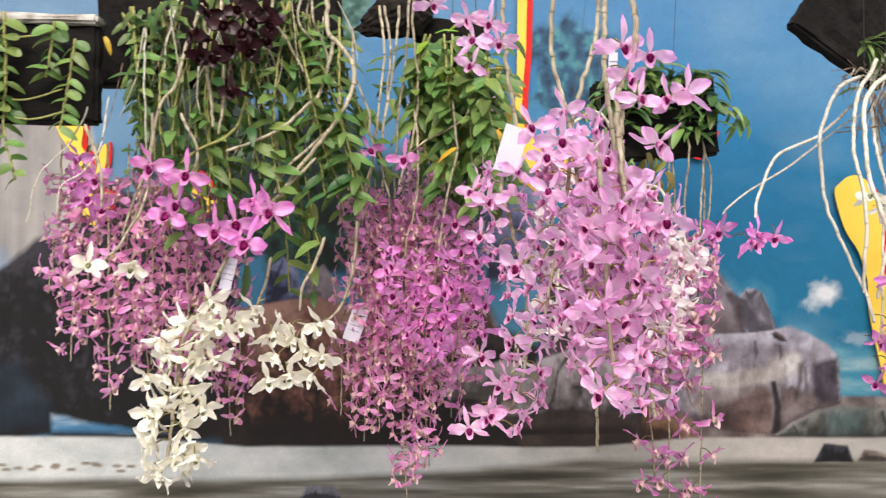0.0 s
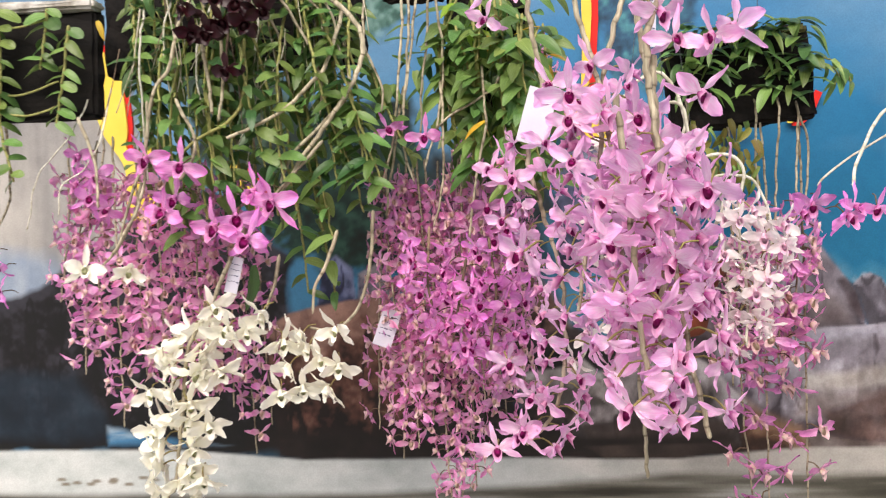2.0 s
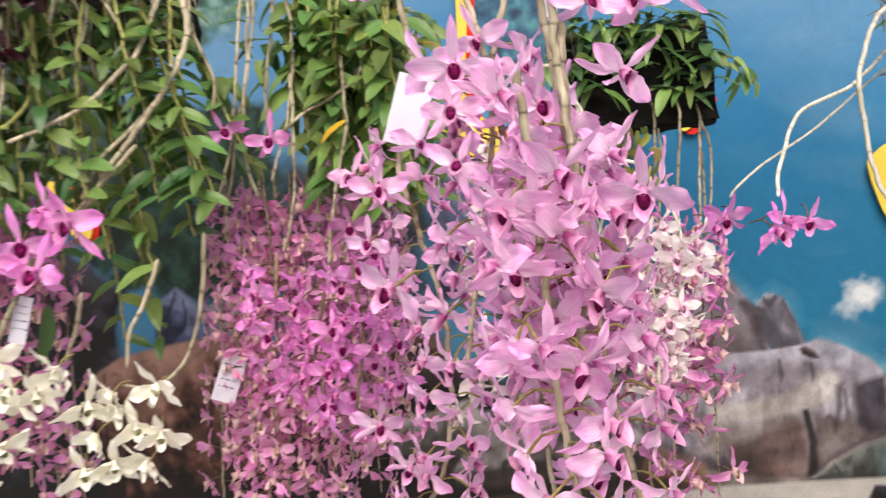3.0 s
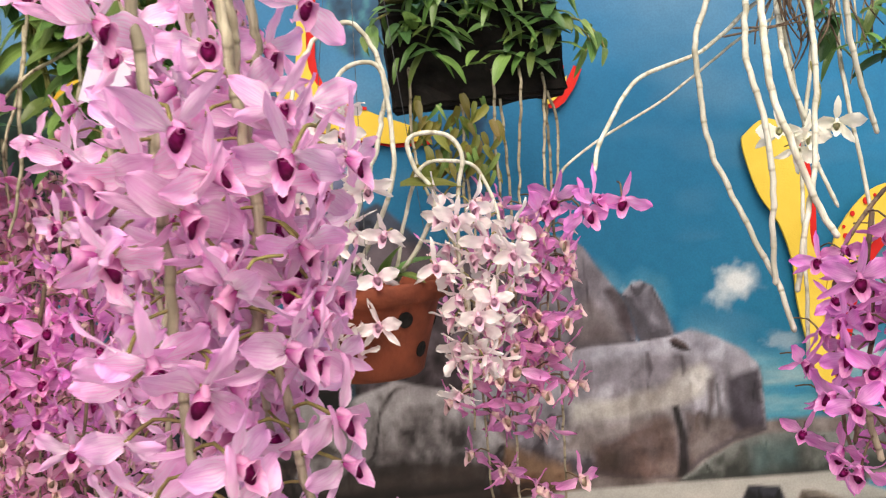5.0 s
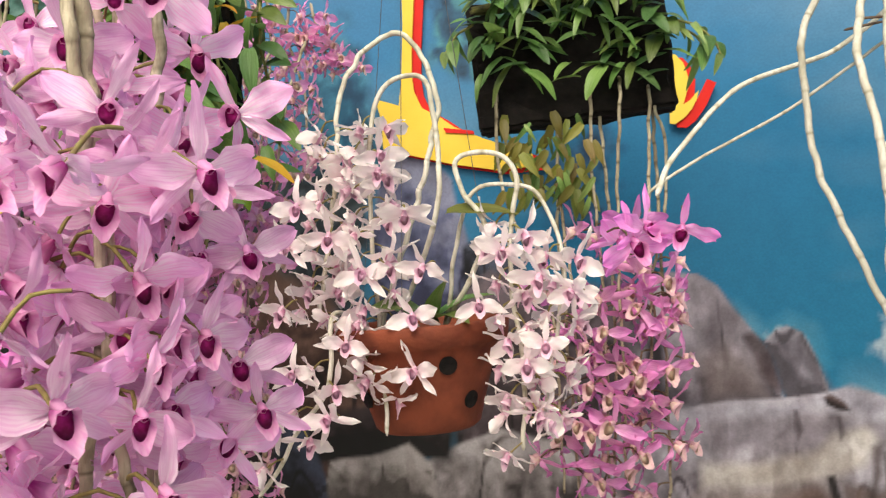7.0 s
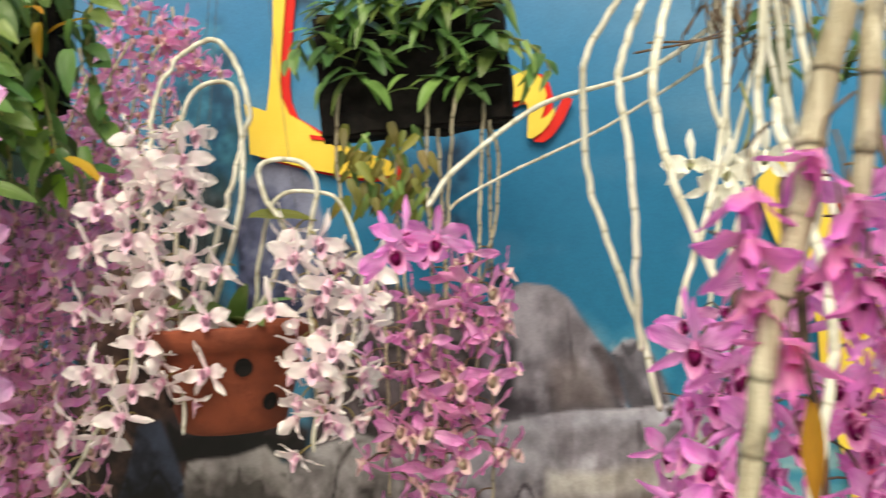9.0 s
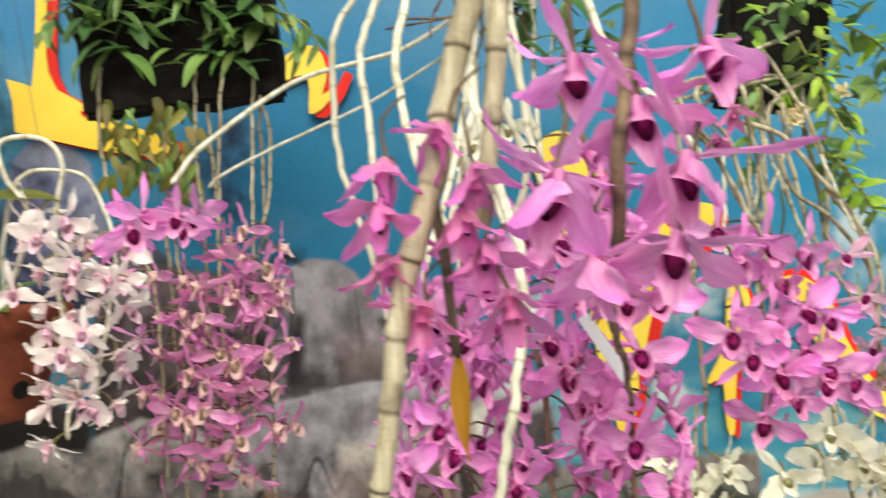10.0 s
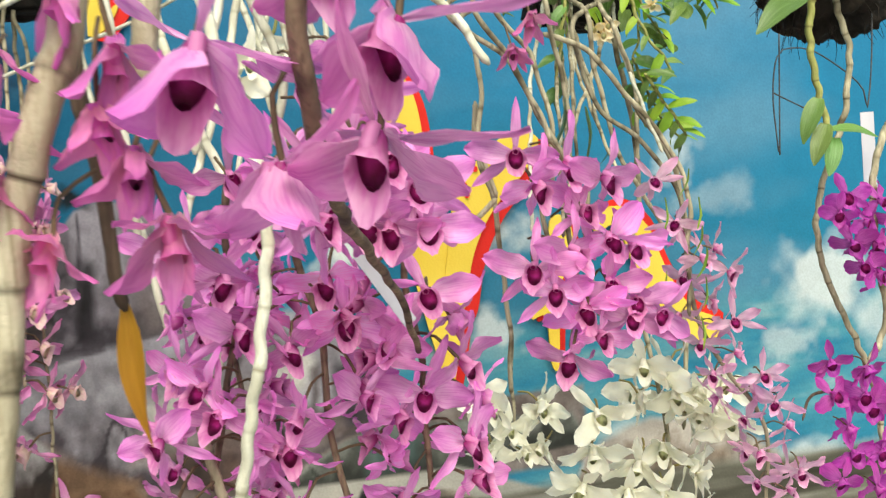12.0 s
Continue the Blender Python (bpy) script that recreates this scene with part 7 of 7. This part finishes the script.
# ---- right: fan of canes with magenta, mauve and white flowers ----
slab_mount("fern_slab", (1.353, 2.050, 1.771), (0.13, 0.06, 0.16), (0, 8, 0), "black fern slab overgrown with small leaves", "mount", seed=11)
fan = thing("hanging_orchid", (1.206, 1.850, 1.735), "orchid with a fan of canes and magenta flowers", "orchid", "magenta hanging orchids")
fans = []
FAN = Vector((1.353, 2.050, 1.771))
for pts in ([(1.124, 1.780, 1.669), (1.141, 1.780, 1.629), (1.143, 1.780, 1.584), (1.139, 1.780, 1.539), (1.151, 1.780, 1.493)], [(1.133, 1.760, 1.654), (1.165, 1.760, 1.609), (1.192, 1.760, 1.559), (1.204, 1.760, 1.514), (1.211, 1.760, 1.463)], [(1.145, 1.760, 1.673), (1.170, 1.760, 1.604), (1.199, 1.760, 1.544), (1.219, 1.760, 1.498), (1.227, 1.760, 1.432)], [(1.166, 1.780, 1.677), (1.192, 1.780, 1.617), (1.205, 1.780, 1.566), (1.208, 1.780, 1.535)],
            [(1.215, 1.800, 1.681), (1.224, 1.800, 1.624), (1.231, 1.800, 1.566), (1.230, 1.800, 1.519), (1.241, 1.800, 1.450)], [(1.253, 1.820, 1.658), (1.255, 1.820, 1.610), (1.269, 1.820, 1.572), (1.302, 1.820, 1.543), (1.329, 1.820, 1.514), (1.350, 1.820, 1.463), (1.349, 1.820, 1.362)], [(1.211, 1.800, 1.640), (1.254, 1.800, 1.623), (1.295, 1.800, 1.573), (1.332, 1.800, 1.523), (1.346, 1.800, 1.474), (1.339, 1.800, 1.409)],
            [(1.270, 1.840, 1.667), (1.275, 1.840, 1.618), (1.286, 1.840, 1.568), (1.290, 1.840, 1.540), (1.313, 1.840, 1.494), (1.340, 1.840, 1.446)], [(1.304, 1.860, 1.659), (1.324, 1.860, 1.602), (1.326, 1.860, 1.551), (1.320, 1.860, 1.505)], [(1.143, 1.800, 1.582), (1.141, 1.800, 1.531), (1.152, 1.800, 1.494), (1.156, 1.800, 1.442), (1.159, 1.800, 1.384), (1.156, 1.800, 1.311)], [(1.151, 1.780, 1.493), (1.124, 1.780, 1.470), (1.107, 1.780, 1.457)],
            [(1.194, 1.800, 1.517), (1.199, 1.800, 1.480), (1.204, 1.800, 1.437)], [(1.230, 1.800, 1.519), (1.223, 1.800, 1.462), (1.227, 1.800, 1.409), (1.217, 1.800, 1.346)], [(1.252, 1.820, 1.497), (1.248, 1.820, 1.433), (1.255, 1.820, 1.372)]):
    if pts[0][2] > FAN.z - 0.12:   # springs from the slab
        pts = [tuple(FAN + Vector((random.uniform(-0.05, 0.05), -0.02, random.uniform(-0.06, 0.02))))] + pts
    fans.append(cane(fan, pts, 0.0027, 0.0022, M_CANE, 0.03))
for k in range(10):   # a broom of thin canes straight down from the slab
    a = FAN + Vector((random.uniform(-0.06, 0.04), -0.02, -0.04))
    b_ = Vector((1.243, 1.780, 1.497)) + Vector((random.uniform(-0.07, 0.06), random.uniform(-0.04, 0.04), random.uniform(-0.05, 0.06)))
    cane(fan, [a, a.lerp(b_, 0.5) + Vector((random.uniform(-0.012, 0.012), 0, 0.01)), b_], random.uniform(0.0018, 0.0028), 0.0017, random.choice([M_CANE, M_CANE, M_CANE_WHITE]), 0.028)
flowers_at(fan, MAG, [(1.153, 1.720, 1.525), (1.192, 1.720, 1.517), (1.225, 1.720, 1.502), (1.178, 1.720, 1.410), (1.227, 1.720, 1.411), (1.244, 1.720, 1.381), (1.188, 1.720, 1.355), (1.209, 1.720, 1.395), (1.251, 1.720, 1.441), (1.252, 1.720, 1.393), (1.270, 1.720, 1.381), (1.164, 1.720, 1.430), (1.215, 1.720, 1.367), (1.165, 1.720, 1.500), (1.207, 1.720, 1.474), (1.236, 1.720, 1.452), (1.190, 1.720, 1.442)], 1.2, spread=35, tip=-16)
flowers_at(fan, BUD, [(1.156, 1.720, 1.615), (1.173, 1.720, 1.644)], 0.9, tip=-60)
for a, b_ in (([(1.342, 1.900, 1.701), (1.358, 1.900, 1.654), (1.382, 1.900, 1.623), (1.387, 1.900, 1.611)], 9), ([(1.346, 1.880, 1.610), (1.363, 1.880, 1.585), (1.377, 1.880, 1.561), (1.389, 1.880, 1.543)], 12), ([(1.273, 1.900, 1.692), (1.262, 1.900, 1.634), (1.253, 1.900, 1.588)], 8)):
    p = cane(fan, a, 0.002, 0.0014, M_CANE_GREEN, 0.018)
    leafy(fan, [LEAF_LIME, LEAF], p, b_, 0.026)
for k in range(120):
    p = Vector((1.354, 1.980, 1.746)) + Vector((random.uniform(-0.12, 0.10), random.uniform(-0.06, 0.03), random.uniform(-0.06, 0.12)))
    leaf(fan, random.choice([LEAF, LEAF_WIDE, LEAF_ROUND, LEAF_LIME]), p, (random.uniform(-1, 1), random.uniform(-1, 0), random.uniform(-0.8, 0.5)), random.uniform(0.022, 0.036))
for a, n_ in (([(1.386, 1.920, 1.764), (1.427, 1.920, 1.738), (1.447, 1.920, 1.711), (1.456, 1.920, 1.681)], 16), ([(1.351, 1.920, 1.758), (1.362, 1.920, 1.699), (1.381, 1.920, 1.666), (1.398, 1.920, 1.643)], 16), ([(1.352, 1.920, 1.634), (1.370, 1.920, 1.587), (1.390, 1.920, 1.554), (1.407, 1.920, 1.540)], 14), ([(1.339, 1.940, 1.757), (1.370, 1.940, 1.677), (1.360, 1.940, 1.617), (1.372, 1.940, 1.569)], 16)):
    p = cane(fan, a, 0.0016, 0.0012, M_CANE_GREEN, 0.015)
    leafy(fan, [LEAF_LIME, LEAF_ROUND], p, n_, 0.024)
leaf(fan, LEAF_DARK, (1.247, 1.800, 1.571), (0.2, 0, -1), 0.06, (1, -0.5, 0))
leaf(fan, LEAF_DARK, (1.229, 1.800, 1.582), (-0.1, 0, -1), 0.06, (1, -0.5, 0))
leaf(fan, LEAF_DARK, (1.282, 1.820, 1.552), (0.05, 0, -1), 0.04, (1, -0.5, 0))
for k, p in enumerate([(1.337, 1.780, 1.506), (1.345, 1.780, 1.479), (1.347, 1.780, 1.452), (1.350, 1.780, 1.431), (1.347, 1.780, 1.404), (1.311, 1.780, 1.481), (1.308, 1.780, 1.413), (1.340, 1.780, 1.367)]):
    leaf(fan, LEAF_LIME, p, (random.uniform(-0.2, 0.2), -0.2, -1), 0.03, (1, -0.4, 0))
flowers_at(fan, CREAM, [(1.302, 1.900, 1.661), (1.318, 1.900, 1.664), (1.370, 1.900, 1.683), (1.311, 1.900, 1.654)], 0.75)
mv_right = thing("hanging_orchid", (1.372, 1.850, 1.472), "pale mauve orchid flowers on a curved cane", "orchid", "mauve hanging orchids")
p = cane(mv_right, [(1.313, 1.840, 1.577), (1.351, 1.840, 1.513), (1.362, 1.840, 1.450), (1.364, 1.840, 1.393), (1.373, 1.840, 1.340), (1.398, 1.840, 1.297), (1.430, 1.840, 1.252), (1.436, 1.840, 1.210), (1.430, 1.840, 1.151)], 0.003, 0.002, M_CANE)
flowers_on(mv_right, PALEMAUVE, p, 0.3, 0.98, 18, 1.0, 105)
flowers_at(mv_right, PALEMAUVE, [(1.313, 1.800, 1.497), (1.330, 1.800, 1.456), (1.354, 1.800, 1.419), (1.380, 1.800, 1.405), (1.412, 1.800, 1.299), (1.423, 1.800, 1.270), (1.386, 1.800, 1.355), (1.446, 1.800, 1.201), (1.401, 1.800, 1.225)], 1.05)
white_right = thing("hanging_orchid", (1.362, 1.950, 1.295), "white orchid flowers in a dense hanging bunch", "orchid", "white hanging orchids")
w1 = cane(white_right, [(1.357, 1.980, 1.669), (1.372, 1.980, 1.579), (1.376, 1.980, 1.494), (1.362, 1.980, 1.397), (1.376, 1.980, 1.302), (1.391, 1.980, 1.207), (1.391, 1.980, 1.112)], 0.0032, 0.0026, M_CANE)
w2 = cane(white_right, [(1.422, 1.980, 1.338), (1.421, 1.980, 1.284), (1.412, 1.980, 1.204)], 0.003, 0.0026, M_CANE)
flowers_on(white_right, WHITE, w1, 0.72, 1.0, 6, 0.92, 80, tip=-16)
flowers_on(white_right, WHITE, w2, 0.3, 1.0, 4, 0.92, 80, tip=-16)
flowers_at(white_right, WHITE, [(1.351, 1.940, 1.298), (1.389, 1.940, 1.262), (1.415, 1.940, 1.233), (1.445, 1.940, 1.262), (1.449, 1.940, 1.222), (1.341, 1.940, 1.261), (1.293, 1.940, 1.248), (1.281, 1.940, 1.211), (1.336, 1.940, 1.188), (1.406, 1.940, 1.162), (1.377, 1.940, 1.282), (1.417, 1.940, 1.258), (1.267, 1.940, 1.169), (1.320, 1.940, 1.155), (1.360, 1.940, 1.149)], 1.0, tip=-30, spread=60)
flowers_at(white_right, WHITE, [(1.186, 2.050, 1.255), (1.206, 2.050, 1.242), (1.256, 2.050, 1.243), (1.263, 2.050, 1.232), (1.234, 2.050, 1.183), (1.259, 2.050, 1.187), (1.195, 2.050, 1.195), (1.218, 2.050, 1.213)], 0.92, tip=-18, spread=60)
cane(white_right, [(1.233, 2.060, 1.321), (1.229, 2.060, 1.266), (1.228, 2.060, 1.210)], 0.0028, 0.002, M_CANE)

# ---- far right: hanging cork ball, wire hooks, violet flowers ----
ball = thing("cork_mount", (1.616, 1.950, 1.680), "round dark bark ball hung on a wire", "mount")
bm = bmesh.new()
bmesh.ops.create_icosphere(bm, subdivisions=4, radius=1)
bmesh.ops.subdivide_edges(bm, edges=bm.edges[:], cuts=1, use_grid_fill=True)
for v in bm.verts:
    q = v.co * 4
    v.co = Vector((v.co.x * 0.085, v.co.y * 0.065, v.co.z * 0.074)) * (1 + 0.15 * noise.noise(q) + 0.10 * noise.noise(q * 4) + 0.08 * noise.noise(q * 11))
me = bpy.data.meshes.new("bark")
bm.to_mesh(me)
bm.free()
me.materials.append(M_CORK)
me.polygons.foreach_set("use_smooth", [True] * len(me.polygons))
put("bark", me, ball, pose(*(1.627, 1.970, 1.723), 0, 10, 0))
fibre = []
for k in range(150):   # loose fibres all over the ball
    w, u = random.uniform(0, math.tau), random.uniform(-1, 0.6)
    d = Vector((math.cos(w) * math.sqrt(1 - u * u), math.sin(w) * math.sqrt(1 - u * u), u))
    c = Vector((1.627, 1.970, 1.723)) + Vector((d.x * 0.082, d.y * 0.062, d.z * 0.072))
    t_ = tube("fibre", [c, c + d * 0.008 + Vector((0, 0, -0.006)), c + d * 0.012 + Vector((random.uniform(-0.006, 0.006), 0, -random.uniform(0.01, 0.022)))], 0.0006, 0.0003, M_CORK, sides=3, node=0, cap=False)
    fibre.append(([v.co.copy() for v in t_.vertices], [tuple(f.vertices) for f in t_.polygons], [(0, 0, 0)] * len(t_.vertices)))
put("fibre_coat", mesh_of("fibre_coat", *joined(fibre)[:2], [M_CORK]), ball, label="coat of loose dark root fibre")
for pts in ([(1.526, 1.930, 1.520), (1.523, 1.930, 1.583), (1.531, 1.930, 1.627), (1.549, 1.930, 1.636), (1.578, 1.930, 1.631), (1.620, 1.930, 1.604), (1.639, 1.930, 1.584), (1.643, 1.930, 1.564), (1.652, 1.930, 1.622), (1.658, 1.930, 1.725)], [(1.523, 1.930, 1.587), (1.559, 1.930, 1.569), (1.594, 1.930, 1.554)], [(1.540, 1.950, 1.517), (1.548, 1.950, 1.656)]):
    put("hook", tube("hook", spline(pts, 0.01), 0.0009, 0.0009, M_WIRE, sides=6, node=0), ball, label="bent dark steel wire hook")
vio = thing("hanging_orchid", (1.573, 1.900, 1.664), "violet orchid flowers in round bunches on canes", "orchid")
cane(vio, [(1.556, 1.880, 1.708), (1.547, 1.880, 1.679), (1.540, 1.880, 1.631), (1.547, 1.880, 1.582), (1.555, 1.880, 1.539)], 0.0042, 0.0036, M_CANE_GREEN, 0.03)
cane(vio, [(1.584, 1.900, 1.713), (1.588, 1.900, 1.676), (1.601, 1.900, 1.626), (1.591, 1.900, 1.557), (1.567, 1.900, 1.502), (1.549, 1.900, 1.441), (1.555, 1.900, 1.383), (1.580, 1.900, 1.323), (1.602, 1.900, 1.270), (1.616, 1.900, 1.196), (1.610, 1.900, 1.105)], 0.0036, 0.0034, M_CANE)
cane(vio, [(1.651, 1.860, 1.598), (1.605, 1.860, 1.522), (1.591, 1.860, 1.468), (1.591, 1.860, 1.401), (1.600, 1.860, 1.332), (1.576, 1.860, 1.285)], 0.004, 0.0034, M_CANE)
leaf(vio, LEAF_WIDE, (1.539, 1.870, 1.572), (-0.8, -0.4, -1), 0.05)
leaf(vio, LEAF_WIDE, (1.546, 1.870, 1.544), (-0.7, -0.5, -0.9), 0.05)
leaf(vio, LEAF_WIDE, (1.556, 1.870, 1.529), (-0.5, -0.5, -0.8), 0.045)
leaf(vio, LEAF_WIDE, (1.551, 1.870, 1.537), (1, -0.4, 0.1), 0.05)
leaf(vio, LEAF, (1.536, 1.880, 1.681), (-1, -0.5, -0.1), 0.08)
leaf(vio, LEAF, (1.552, 1.880, 1.707), (0.9, -0.5, 0.2), 0.08)
leaf(vio, LEAF_WIDE, (1.567, 1.880, 1.720), (0.8, -0.6, 0.5), 0.06)
flowers_at(vio, VIOLET, [(1.535, 1.840, 1.448), (1.582, 1.840, 1.459), (1.549, 1.840, 1.418), (1.575, 1.840, 1.380), (1.564, 1.840, 1.437), (1.546, 1.840, 1.465), (1.590, 1.840, 1.414), (1.561, 1.840, 1.392), (1.605, 1.840, 1.442), (1.609, 1.840, 1.388), (1.573, 1.840, 1.415)], 0.95)
flowers_at(vio, VIOLET, [(1.515, 1.840, 1.295), (1.530, 1.840, 1.224), (1.520, 1.840, 1.168), (1.562, 1.840, 1.241), (1.569, 1.840, 1.192), (1.555, 1.840, 1.285), (1.516, 1.840, 1.259), (1.535, 1.840, 1.196), (1.560, 1.840, 1.156), (1.587, 1.840, 1.251), (1.590, 1.840, 1.201), (1.594, 1.840, 1.151), (1.553, 1.840, 1.255)], 1.05)
tag((1.619, 1.900, 1.514), (0.017, 0.085), (0, 0, 0), "white plastic plant label hung on a cane", lines=0)
cane(vio, [(1.547, 1.860, 1.258), (1.506, 1.860, 1.257), (1.491, 1.860, 1.231)], 0.002, 0.0014, M_CANE_DARK)

for plant, at_ in ((wedge, (0.979, 2.050, 2.161)), (bare, (0.948, 1.950, 1.831)), (near, (0.904, 1.335, 1.645)), (fan, (1.336, 2.050, 1.815)), (ball, (1.629, 1.970, 1.757))):
    hang(plant, at_)
